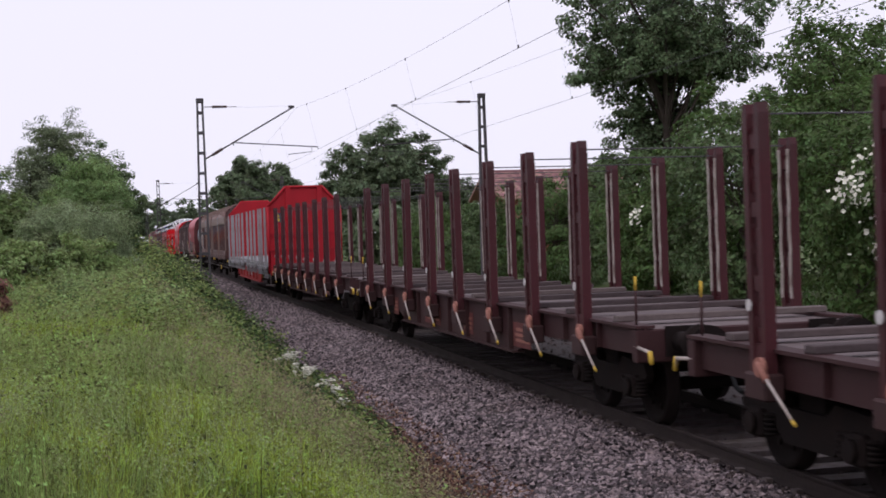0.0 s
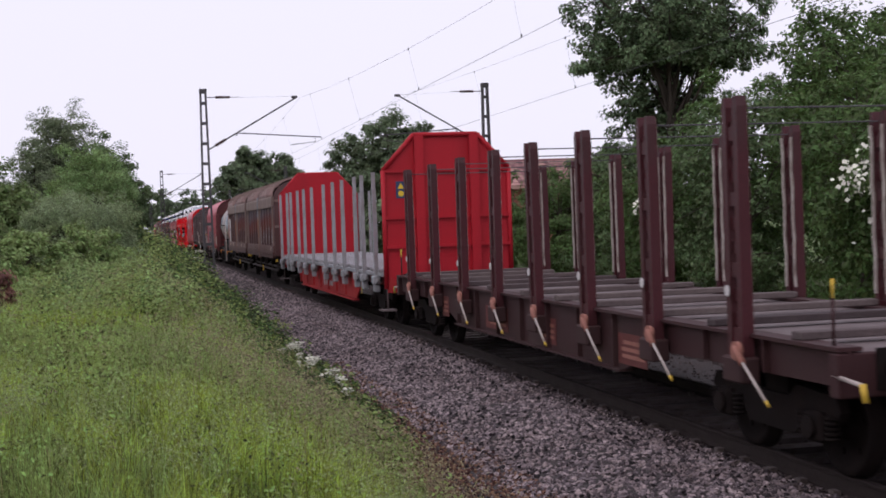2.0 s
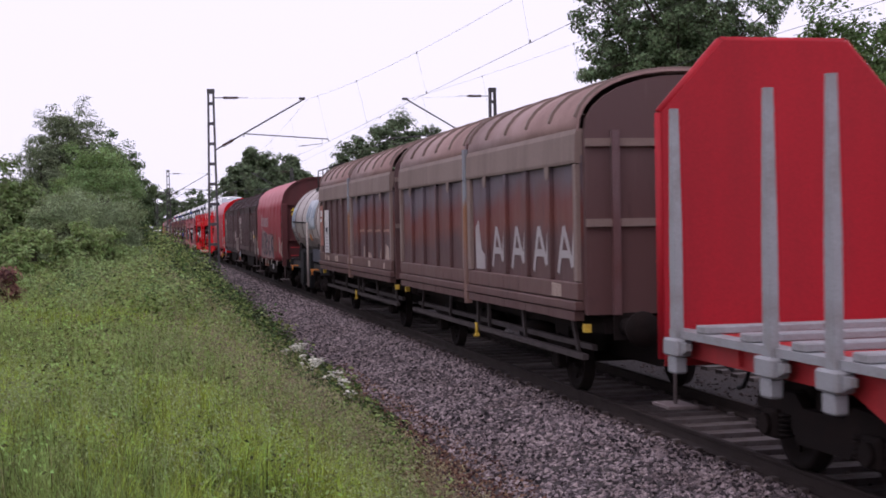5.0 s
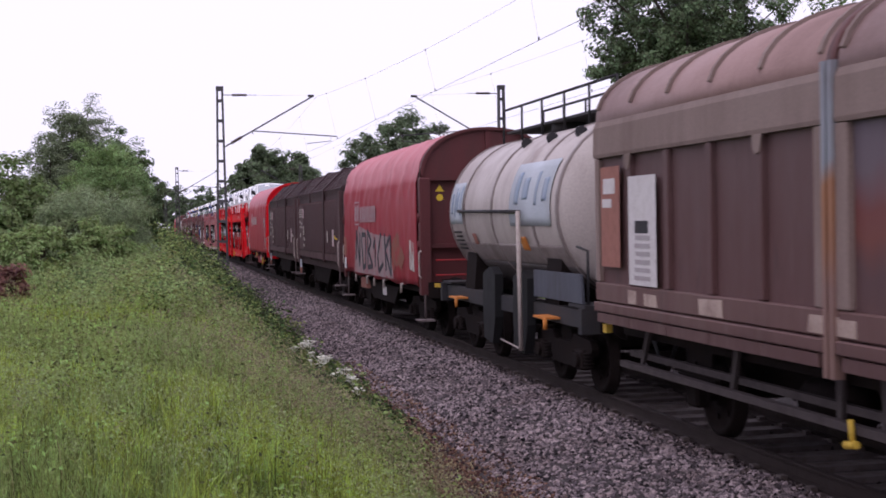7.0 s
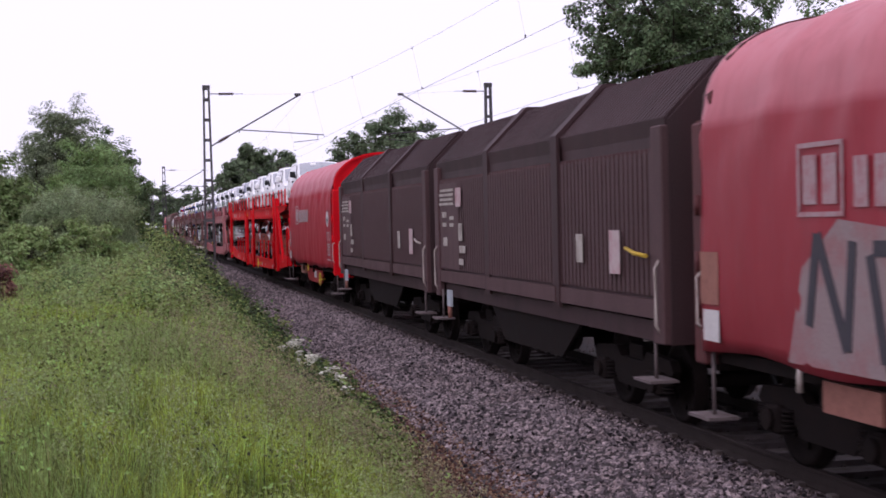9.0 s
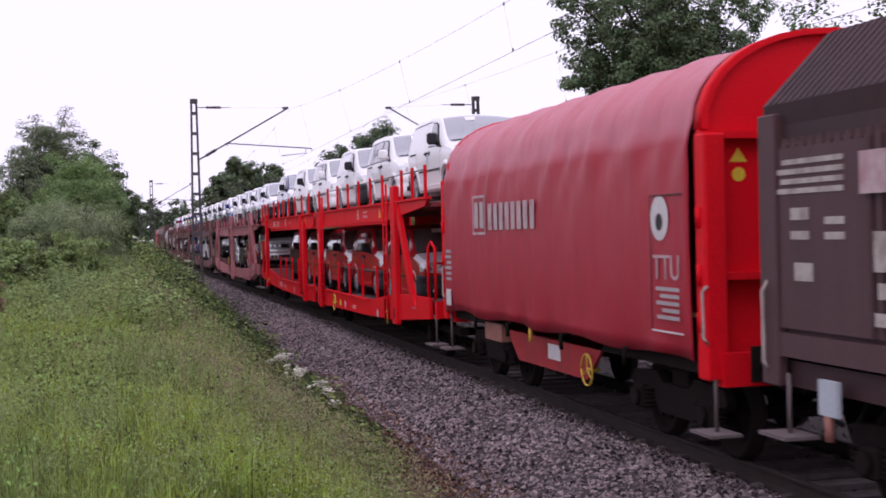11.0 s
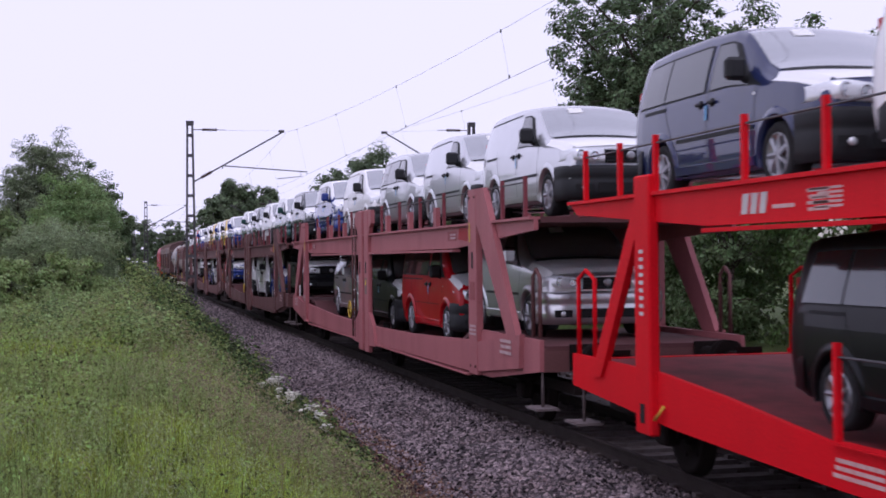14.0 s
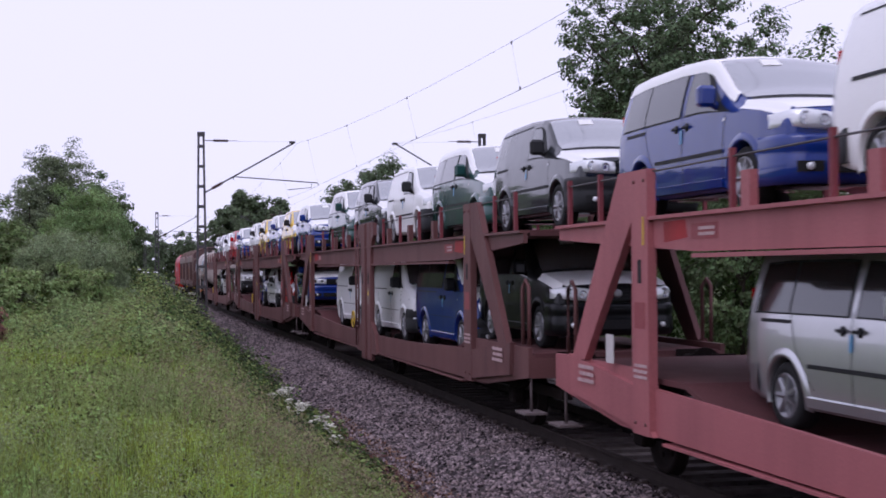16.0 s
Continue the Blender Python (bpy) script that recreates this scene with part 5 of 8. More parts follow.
        bm = tube(bmesh.new(), [(-1.36, e * (L / 2 - 0.1), 1.0), (-1.36, e * (L / 2 + 0.32), 0.97), (-1.36, e * (L / 2 + 0.36), 0.86)], 0.022, 8)
        hb = part("uncoupling_handle", bm, M_PALE, t)
        bm = rod(bmesh.new(), (-1.36, e * (L / 2 + 0.33), 0.98), (-1.36, e * (L / 2 + 0.37), 0.84), 0.028, 8)
        part("handle_grip", bm, M_YELLOW, hb, "yellow grip")
    for y in (-7.35, 7.35):
        bogie(t, y)
    buffers(t, L)
    brake_hose(t, L)
    for y, w_ in ((-4.4, 0.9), (-1.2, 0.7), (1.5, 1.3), (5.0, 0.5)):
        sticker(t, "faded_patch", -1.292, y - w_ / 2, y + w_ / 2, 0.62, 0.98, M_SILLRED)
        writing_bars(t, -1.297, y - w_ / 2 + 0.08, y + w_ / 2 - 0.08, 0.68, 0.92, 3, M_LEVER, int(y + 9))
    return t, L


w1, WL = stake_wagon()
joined(-111.6, w1)
joined(-91.9, copy_thing(w1, Matrix()))
joined(-131.34, copy_thing(w1, Matrix()))
tagged(w1, "rusty brown timber wagon with tall empty steel stakes")


# ---- red stake wagon with end walls ----
def red_stake_wagon():
    L = 20.9
    t = thing("stake_wagon", "red flat wagon with tapered grey stakes and high end walls", "freight wagon", "wagons of the train")
    for sx in (-1, 1):
        bm = bmesh.new()
        prof = [(-L / 2, 1.16), (L / 2, 1.16), (L / 2, 0.95), (6.7, 0.95), (5.2, 0.44), (-5.6, 0.47), (-6.7, 0.98), (-L / 2, 0.95)]
        prism(bm, prof, sx * 1.3 - 0.02, sx * 1.3 + 0.02, axis="x")
        box(bm, sx * 1.3 - 0.08, sx * 1.3 + 0.08, -5.6, 5.2, 0.41, 0.438)
        for k in range(12):
            box(bm, sx * 1.32, sx * 1.37, -8.9 + k * 1.6, -8.87 + k * 1.6, 0.98 if abs(-8.9 + k * 1.6) > 5.6 else 0.5, 1.15)
        part("side_sill", bm, M_REDF, t)
        part("deck_edge", bx(sx * 1.36 - 0.1, sx * 1.36 + 0.1, -L / 2 + 0.35, L / 2 - 0.3, 1.162, 1.24), M_LGREY, t, "light grey deck edge beam")
    part("deck_plate", bx(-1.26, 1.26, -L / 2 + 0.1, L / 2 - 0.1, 1.08, 1.15), M_REDF, t)
    part("centre_sill", bx(-0.3, 0.3, -L / 2 + 0.2, L / 2 - 0.2, 0.6, 1.07), M_STEEL, t)
    bol = part("bolster", bx(-1.44, 1.44, -0.12, 0.12, 1.242, 1.32, bev=0.012), M_LGREY, t)
    first = True
    for k in range(20):
        y = -9.6 + k * 1.0
        if first:
            bol.location = (0, y, 0)
            first = False
        else:
            shared("bolster", bol.data, t, pose(0, y, 0))
    uc = -71.35
    proto = {}
    for u in (-81.1, -79.17, -78.1, -76.12, -74.45, -72.65, -70.1, -68.15, -66.55, -64.6, -63.5, -61.4):
        y = u - uc + (0.35 if u < -81 else 0)
        for sx in (-1, 1):
            if sx not in proto:
                bm = bmesh.new()
                A = [(-0.075, 1.0), (0.075, 1.0), (0.07, 2.2), (0.024, 3.5), (-0.024, 3.5), (-0.07, 2.2)]
                prism(bm, A, sx * 1.46 - 0.042, sx * 1.46 + 0.042, axis="x")
                st = part("stake", bm, M_LGREY, t)
                bm = bmesh.new()
                box(bm, sx * 1.46 - 0.09, sx * 1.46 + 0.09, -0.17, 0.17, 0.98, 1.16, bev=0.02)
                box(bm, sx * 1.46 - 0.07, sx * 1.46 + 0.07, -0.1, 0.1, 0.8, 0.98, bev=0.02)
                prism(bm, [(-0.16, 1.0), (-0.3, 1.05), (-0.3, 1.12), (-0.16, 1.12)], sx * 1.46 - 0.03, sx * 1.46 + 0.03, axis="x")
                pk = part("stake_socket", bm, M_LGREY, t)
                proto[sx] = (st, pk)
                for o in proto[sx]:
                    o.location = (0, y, 0)
            else:
                shared("stake", proto[sx][0].data, t, pose(0, y, 0))
                shared("stake_socket", proto[sx][1].data, t, pose(0, y, 0))
    OUT = [(-1.42, 0.9), (1.42, 0.9), (1.42, 3.5), (0.72, 4.26), (-0.72, 4.26), (-1.42, 3.5)]
    for e in (-1, 1):
        y0 = e * (L / 2 - 0.06)
        w = part("end_wall", prism(bmesh.new(), OUT, y0 - 0.03, y0 + 0.03), M_REDW, t)
        for sx in (-0.62, 0.62):
            part("upright_rib", bx(sx - 0.1, sx + 0.1, min(y0 + e * 0.03, y0 + e * 0.15), max(y0 + e * 0.03, y0 + e * 0.15), 0.9, 4.24), M_REDW, w)
        for z in (1.78, 2.42, 3.44):
            part("cross_rib", bx(-1.4, 1.4, min(y0 + e * 0.03, y0 + e * 0.1), max(y0 + e * 0.03, y0 + e * 0.1), z, z + 0.06), M_REDW, w)
        bm = bmesh.new()
        for a, b in zip(OUT[1:], OUT[2:] + OUT[:1]):
            if a[1] > 0.95 or b[1] > 0.95:
                rod(bm, (a[0], y0 + e * 0.05, a[1]), (b[0], y0 + e * 0.05, b[1]), 0.055, 6)
        part("rim_profile", bm, M_REDW, w)
        ye = y0 + e * 0.036
        a, b = sorted((ye, ye + e * 0.004))
        part("warning_label", bx(-1.14, -0.92, a, b, 2.88, 3.25), M_LABELB, w, "dark blue label with yellow warning signs")
        a, b = sorted((ye + e * 0.004, ye + e * 0.008))
        part("warning_sign", prism(bmesh.new(), [(-1.1, 3.09), (-0.96, 3.09), (-1.03, 3.21)], a, b), M_LABELY, w)
        bm = turned(bmesh.new(), [(ye + e * 0.004, 0.065), (ye + e * 0.008, 0.065)], (-1.03, 0, 2.98), "y", 14)
        part("warning_sign", bm, M_LABELY, w)
        part("headstock", bx(-1.4, 1.4, min(e * L / 2, e * L / 2 - e * 0.02) - 0.01, max(e * L / 2, e * L / 2 - e * 0.02), 0.82, 1.1), M_REDF, t)
        footstep(t, e * (L / 2 - 0.2))
    for y in (-7.9, 7.7):
        bogie(t, y)
    buffers(t, L)
    brake_hose(t, L)
    sticker(t, "logo_block", -1.322, -0.12, 0.2, 0.6, 0.8, M_TAGGREY)
    for k in range(8):
        sticker(t, "logo_block", -1.322, -1.62 + k * 0.17, -1.5 + k * 0.17, 0.62, 0.76, M_TAGGREY)
    sticker(t, "yellow_marking", -1.325, -6.6, -6.5, 0.62, 0.84, M_YELLOW)
    return t


joined(-71.35, red_stake_wagon())


# ---- brown sliding-wall wagons ----
def strokes(parent, x, lines, w, m, name="tag_stroke"):
    """Flat painted strokes on a side."""
    for a, b in lines:
        d = Vector((b[0] - a[0], b[1] - a[1]))
        n_ = Vector((-d.y, d.x)).normalized() * w
        pr = [(a[0] + n_.x, a[1] + n_.y), (b[0] + n_.x, b[1] + n_.y), (b[0] - n_.x, b[1] - n_.y), (a[0] - n_.x, a[1] - n_.y)]
        part(name, prism(bmesh.new(), pr, x - 0.004, x, axis="x"), m, parent)


def arch(hw, z0, z1, n=14, power=2.2):
    """A roof outline from one eave to the other."""
    pts = []
    for i in range(n + 1):
        a = math.pi * i / n
        c, s = math.cos(a), math.sin(a)
        pts.append((-hw * abs(c) ** (2 / power) * (1 if c > 0 else -1), z0 + (z1 - z0) * abs(s) ** (2 / power)))
    return pts


M_WALL_A = banded_mat("brown_wall_with_faded_sprayed_bands", ((1.3, (0.1, 0.05, 0.046)), (2.0, (0.09, 0.048, 0.049)), (2.3, (0.15, 0.05, 0.04)), (2.55, (0.145, 0.046, 0.042)), (2.85, (0.12, 0.09, 0.105)), (3.2, (0.12, 0.095, 0.115))), (0.11, 0.055, 0.05), seed=3.0)
M_WALL_B = banded_mat("plain_brown_washed_wall", ((1.3, (0.098, 0.047, 0.045)), (2.2, (0.096, 0.047, 0.045)), (3.2, (0.105, 0.06, 0.06))), (0.105, 0.058, 0.055), seed=9.0)
M_LEDGE = banded_mat("pinkish_brown_weathered_rail", ((1.1, (0.09, 0.045, 0.042)), (1.4, (0.118, 0.062, 0.056)), (3.0, (0.13, 0.075, 0.066))), (0.13, 0.08, 0.07), wobble=0.1, seed=5.0)
M_ENDPOST = banded_mat("post_with_orange_and_pale_blue_paint", ((1.2, (0.2, 0.12, 0.1)), (1.75, (0.22, 0.13, 0.11)), (2.1, (0.27, 0.13, 0.075)), (2.62, (0.3, 0.14, 0.07)), (2.8, (0.25, 0.27, 0.3)), (3.4, (0.24, 0.25, 0.28))), (0.14, 0.08, 0.07), wobble=0.12, seed=7.0)
M_UNDER = mat("dusty_underframe_beam", (0.06, 0.048, 0.047), 0.8, dirt=(0.03, 0.024, 0.024), dirt_amount=0.7, scale=3)


def sliding_wall_wagon(L, seed, near):
    t = thing("sliding_wall_wagon", "weathered brown covered wagon with sliding walls and ribbed roof", "freight wagon", "wagons of the train")
    rg = random.Random(seed)
    half = L / 2
    part("floor_frame", bx(-1.12, 1.12, -half + 0.1, half - 0.1, 0.95, 1.16), M_STEEL, t)
    for e in (-1, 1):
        y0 = e * (half - 0.05)
        w = part("end_wall", prism(bmesh.new(), [(-1.38, 1.2)] + [(x, z) for x, z in arch(1.38, 3.45, 4.2)] + [(1.38, 1.2)], y0 - 0.05, y0 + 0.05), M_WALL_B, t)
        for sx in (-1.0, -0.33, 0.33, 1.0):
            part("end_post", bx(sx - 0.05, sx + 0.05, min(y0 + e * 0.05, y0 + e * 0.13), max(y0 + e * 0.05, y0 + e * 0.13), 1.2, 3.5), M_SLIDE, w)
        for z in (2.3, 3.3):
            part("end_rail", bx(-1.38, 1.38, min(y0 + e * 0.05, y0 + e * 0.1), max(y0 + e * 0.05, y0 + e * 0.1), z, z + 0.1), M_EAVE, w)
    for side, (a, b) in ((-1, (-half + 0.1, -0.1)), (1, (0.1, half - 0.1))):
        wall_m = M_WALL_A if seed == 1 or (near and side < 0) else M_WALL_B
        prof = arch(1.45, 3.5, 4.29, 18)
        r = part("roof_panel", skin(bmesh.new(), prof, -0.03, a, b), M_SLIDER, t)
        n = 5
        pw = (b - a - 0.16) / n
        for k in range(n + 1):
            y = a + 0.08 + pw * k
            hoop = [(x * 1.02, z + 0.03) for x, z in prof[1:-1]]
            part("roof_rib", skin(bmesh.new(), hoop, -0.06, y - 0.028, y + 0.028, smooth=False), M_EAVE, r)
        for sx in (-1, 1):
            def slab(name, x_, ya, yb, z0, z1, m, parent, bev=0.0):
                xa, xb = sorted((sx * 1.36, sx * x_))
                return part(name, bx(xa, xb, ya, yb, z0, z1, bev=bev), m, parent)
            wl_ = part("sliding_wall", bx(sx * 1.385 - 0.025, sx * 1.385 + 0.025, a, b, 1.3, 3.2), wall_m, t)
            part("eave_beam", prism(bmesh.new(), [(sx * 1.36, 3.1), (sx * 1.475, 3.1), (sx * 1.485, 3.14), (sx * 1.475, 3.46), (sx * 1.45, 3.53), (sx * 1.36, 3.53)], a, b), M_EAVE, wl_)
            slab("bottom_rail", 1.47, a, b, 1.38, 1.6, M_LEDGE, wl_, 0.012)
            slab("bottom_ledge", 1.5, a, b, 1.25, 1.366, M_LEDGE, wl_, 0.012)
            for k in range(n):
                ya = a + 0.08 + pw * k
                slab("skirt_plate", 1.485, ya + 0.006, ya + pw - 0.006, 1.12 + 0.006 * rg.random(), 1.236, M_LEDGE, wl_)
            for k in range(n + 1):
                y = a + 0.08 + pw * k
                inner = (k == n and side < 0) or (k == 0 and side > 0)
                wpost = 0.1 if inner else 0.06
                slab("wall_post", 1.472, y - wpost, y + wpost, 1.61, 3.095, M_EAVE if k in (0, n) else wall_m, wl_, 0.012)
                if k in (1, 4):
                    bm = bmesh.new()
                    prism(bm, [(y - 0.1, 3.1), (y + 0.1, 3.1), (y + 0.09, 2.98), (y + 0.03, 2.92), (y - 0.05, 2.94)], sx * 1.478 - 0.008, sx * 1.478 + 0.008, axis="x")
                    part("lock_plate", bm, M_EAVE, wl_)
    for sx in (-1, 1):
        for dy in (-0.055, 0.055):
            part("centre_post", bx(min(sx * 1.4, sx * 1.5), max(sx * 1.4, sx * 1.5), dy - 0.032, dy + 0.032, 1.05, 3.6), M_ENDPOST, t)
        part("truss_beam", bx(min(sx * 1.22, sx * 1.3), max(sx * 1.22, sx * 1.3), -half + 0.45, half - 0.45, 0.6, 0.672), M_UNDER, t)
        part("truss_beam", bx(min(sx * 1.1, sx * 1.17), max(sx * 1.1, sx * 1.17), -half + 0.45, half - 0.45, 0.72, 0.79), M_UNDER, t)
        for y in (-half * 0.8, -half * 0.4, -0.35, 0.35, half * 0.4, half * 0.8):
            bm = prism(bmesh.new(), [(y - 0.06, 1.13), (y + 0.06, 1.13), (y * 1.06 + 0.04, 0.62), (y * 1.06 - 0.04, 0.62)], sx * 1.19 - 0.02, sx * 1.19 + 0.02, axis="x")
            part("truss_bracket", bm, M_UNDER, t)
        bm = bmesh.new()
        rod(bm, (sx * 1.33, -0.06, 0.52), (sx * 1.33, -0.04, 0.72), 0.026, 8)
        rod(bm, (sx * 1.33, -0.13, 0.53), (sx * 1.33, 0.05, 0.5), 0.034, 8)
        part("brake_lever", bm, M_YELLOW, t, "yellow brake lever")
    part("centre_sill", bx(-0.35, 0.35, -half + 0.2, half - 0.2, 0.5, 0.94), M_STEEL, t)
    for y in (-1.7, 1.2):
        part("air_reservoir", turned(bmesh.new(), [(y - 0.5, 0.05), (y - 0.42, 0.2), (y + 0.42, 0.2), (y + 0.5, 0.05)], (-0.75, 0, 0.66), "y", 14), M_STEEL, t)
    joint = bmesh.new()
    skin(joint, [(x * 1.006, z + 0.018) for x, z in arch(1.45, 3.5, 4.29, 18)], -0.04, -0.07, 0.07)
    part("roof_joint_hood", joint, M_SLIDE, t)
    for e in (-1, 1):
        two_axle(t, e * (half - 2.2))
    buffers(t, L)
    brake_hose(t, L)
    for e in (-1, 1):
        part("corner_box", bx(-1.38, -1.3, e * (half - 0.14) - 0.06, e * (half - 0.14) + 0.06, 0.98, 1.08), M_YELLOW, t)
    # remnants of paint and paper along the bottom rail and the panels' feet
    for k in range(8):
        y = -half + 0.5 + rg.random() * (L - 1.6)
        w_, h_ = rg.uniform(0.2, 0.6), rg.uniform(0.08, 0.18)
        pr = [(y, 1.4), (y + w_, 1.4), (y + w_ * rg.uniform(0.9, 1.05), 1.4 + h_), (y + w_ * rg.uniform(-0.05, 0.15), 1.4 + h_ * rg.uniform(0.8, 1.1))]
        part("patch_of_paint", prism(bmesh.new(), pr, -1.4745, -1.4705, axis="x"), M_WEAR2 if near or k < 2 else M_LEDGE, t)
    pw = (half - 0.36) / 5
    for k, (h_, w_) in enumerate(((0.34, 0.5), (0.22, 0.22), (0.12, 0.6), (0.3, 0.18))):
        if near:
            ya = -half + 0.32 + k * pw + rg.uniform(0, 0.3)
            part("patch_of_paint", prism(bmesh.new(), [(ya, 1.61), (ya + w_, 1.61), (ya + w_ * 0.9, 1.61 + h_), (ya + w_ * 0.2, 1.61 + h_ * 0.85)], -1.4155, -1.4105, axis="x"), M_WEAR2, t)
    if near:
        for k in range(4):
            ya = -half + 0.36 + k * pw
            part("sprayed_figure", prism(bmesh.new(), [(ya + 0.1, 1.62), (ya + 0.5, 1.62), (ya + 0.56, 2.0), (ya + 0.45, 2.16), (ya + 0.2, 2.14), (ya + 0.12, 1.9)], -1.4145, -1.4105, axis="x"), M_TAGDARK2, t)
            strokes(t, -1.4145, [((ya, 2.2), (ya + 0.3, 2.26)), ((ya + 0.3, 2.26), (ya + pw - 0.16, 2.24))], 0.028, M_SPRAYO, "sprayed_line")
        y1 = half - 0.95
        sticker(t, "placard", -1.474, y1 - 1.18, y1 - 0.34, 1.62, 2.84, M_WHITE, "white load table placard")
        writing_bars(t, -1.479, y1 - 1.0, y1 - 0.4, 1.66, 2.2, 6, M_TAGGREY, 5)
        sticker(t, "marking_panel", -1.479, y1 - 0.95, y1 - 0.55, 2.2, 2.34, M_DGREY)
        sticker(t, "marking_panel", -1.474, y1 - 0.05, y1 + 0.6, 1.8, 2.98, M_LEVER)
        sticker(t, "marking_panel", -1.479, y1 + 0.1, y1 + 0.5, 2.66, 2.84, M_WHITE)
        sticker(t, "marking_panel", -1.479, y1 + 0.22, y1 + 0.54, 2.5, 2.6, M_WHITE)
    elif seed == 1:
        # faded grey lettering, too worn to read, as plain strokes
        ground = [(-0.45, 1.64), (-0.42, 2.3), (-0.62, 2.42), (-0.8, 1.95), (-1.05, 1.85), (-1.1, 1.64)]
        part("sprayed_ground", prism(bmesh.new(), ground, -1.4145, -1.4105, axis="x"), M_TAGGREY, t)
        for q in range(4):
            y = -1.5 - 1.12 * q
            strokes(t, -1.4145, [((y, 1.7), (y - 0.25, 2.3)), ((y - 0.25, 2.3), (y - 0.6, 1.8)), ((y - 0.1, 1.95), (y - 0.5, 1.95)), ((y - 0.6, 1.8), (y - 0.7, 2.25))], 0.05, M_TAGGREY, "sprayed_stroke")
    return t


joined(-52.45, sliding_wall_wagon(11.8, 1, False))
joined(-39.8, sliding_wall_wagon(11.8, 2, True))


# ---- tank wagon ----
def tank_wagon(L=8.6, R=1.3, zc=2.52, y0=-3.75, y1=3.75, label="dirty cream tank wagon with a roof walkway and faded blue panels"):
    t = thing("tank_wagon", label, "tank wagon", "wagons of the train")
    prof = []
    for k in range(7):
        a = math.pi / 2 * k / 6
        prof.append((y0 + 0.42 - 0.42 * math.cos(a), max(R * math.sin(a), 0.001)))
    prof += [(y1 - 0.42 + 0.42 * math.cos(math.pi / 2 * (6 - k) / 6), max(R * math.sin(math.pi / 2 * (6 - k) / 6), 0.001)) for k in range(7)]
    part("tank_shell", turned(bmesh.new(), prof, (0, 0, zc), "y", 40), M_TANK, t)
    for y in (y0 + 0.45, y0 + 1.7, 0.3, y1 - 1.5, y1 - 0.45):
        part("tank_band", turned(bmesh.new(), [(y - 0.05, R - 0.01), (y - 0.05, R + 0.018), (y + 0.05, R + 0.018), (y + 0.05, R - 0.01)], (0, 0, zc), "y", 40), M_TANKBAND_SHADE, t)

    def curved(name, ya, yb, a0, a1, m, off):
        pts = [(-(R + off) * math.sin(a0 + (a1 - a0) * i / 8), zc + (R + off) * math.cos(a0 + (a1 - a0) * i / 8)) for i in range(9)]
        return part(name, skin(bmesh.new(), pts, 0.004, ya, yb), m, t)
    curved("panel", y0 + 0.75, y0 + 2.9, 1.0, 1.75, M_TANKP, 0.02)
    curved("panel", y1 - 1.4, y1 - 0.5, 1.15, 1.72, M_TANKP, 0.02)
    for k, (w_, lo_, hi_) in enumerate(((0.12, 1.2, 1.6), (0.16, 1.28, 1.55), (0.07, 1.22, 1.62), (0.13, 1.3, 1.58))):
        curved("faded_mark", y1 - 1.32 + k * 0.2, y1 - 1.32 + w_ + k * 0.2, lo_, hi_, M_TANKB, 0.026)
        curved("faded_mark", y0 + 2.4 - k * 0.5, y0 + 2.4 + w_ * 2 - k * 0.5, lo_ - 0.08, hi_ - 0.1, M_TANKB, 0.026)
    for k in range(5):
        curved("faded_mark", y1 - 1.2, y1 - 0.6 - 0.1 * (k % 2), 1.82 + 0.06 * k, 1.85 + 0.06 * k, M_DGREY, 0.02)
    curved("warning_mark", y1 - 2.2, y1 - 1.95, 1.85, 2.0, M_LEVER, 0.02)
    curved("warning_mark", y0 + 2.2, y0 + 2.55, 1.88, 2.05, M_ORANGE, 0.02)
    # two dark sheets put the shade under the barrel into its colour
    curved("stain", y0 + 0.3, y1 - 0.3, 2.25, 2.9, M_TANKSHADE, 0.012)
    curved("stain", y0 + 0.5, y1 - 0.5, 1.98, 2.26, M_TANKBAND_SHADE, 0.008)
    bm = bmesh.new()
    for sx in (-1.12, 1.12):
        box(bm, sx - 0.08, sx + 0.08, -L / 2, L / 2, 0.92, 1.16)
    part("underframe", bm, M_DGREY, t)
    for e in (-1, 1):
        part("headstock", bx(-1.3, 1.3, min(e * L / 2, e * L / 2 - e * 0.14), max(e * L / 2, e * L / 2 - e * 0.14), 0.86, 1.2), M_DGREY, t)
        y = e * 2.5
        part("saddle", prism(bmesh.new(), [(-1.15, 1.16), (1.15, 1.16), (1.1, 1.75)] + [(1.1 - 0.2 * k, zc - math.sqrt(max(R * R - (1.1 - 0.2 * k) ** 2, 0)) + 0.02) for k in range(12)] + [(-1.1, 1.75)], y - 0.35, y + 0.35), M_STEEL, t)
        part("platform", bx(-1.25, 1.25, min(e * (L / 2 - 0.7), e * L / 2), max(e * (L / 2 - 0.7), e * L / 2), 1.2, 1.24), M_DGREY, t)
        bm = bmesh.new()
        fy = 0.55 if e > 0 else -1.35
        prism(bm, [(fy - 0.4, 1.5), (fy - 0.1, 1.62), (fy + 0.38, 1.5), (fy + 0.42, 1.0), (fy + 0.36, 0.42), (fy - 0.2, 0.36), (fy - 0.38, 0.8)], -1.3, -1.16, axis="x")
        part("mud_flap", bm, M_BLACK, t)
        bm = bmesh.new()
        box(bm, -1.42, -1.2, e * 2.75 - 0.3, e * 2.75 + 0.3, 0.98, 1.01)
        tube(bm, [(-1.42, e * 2.75 - 0.3, 1.0), (-1.42, e * 2.75 - 0.3, 0.84)], 0.03, 6)
        part("step_plate", bm, M_ORANGE, t, "orange painted step plate")
        bogie(t, e * 2.72)
    # side pipe and the upright
    bm = bmesh.new()
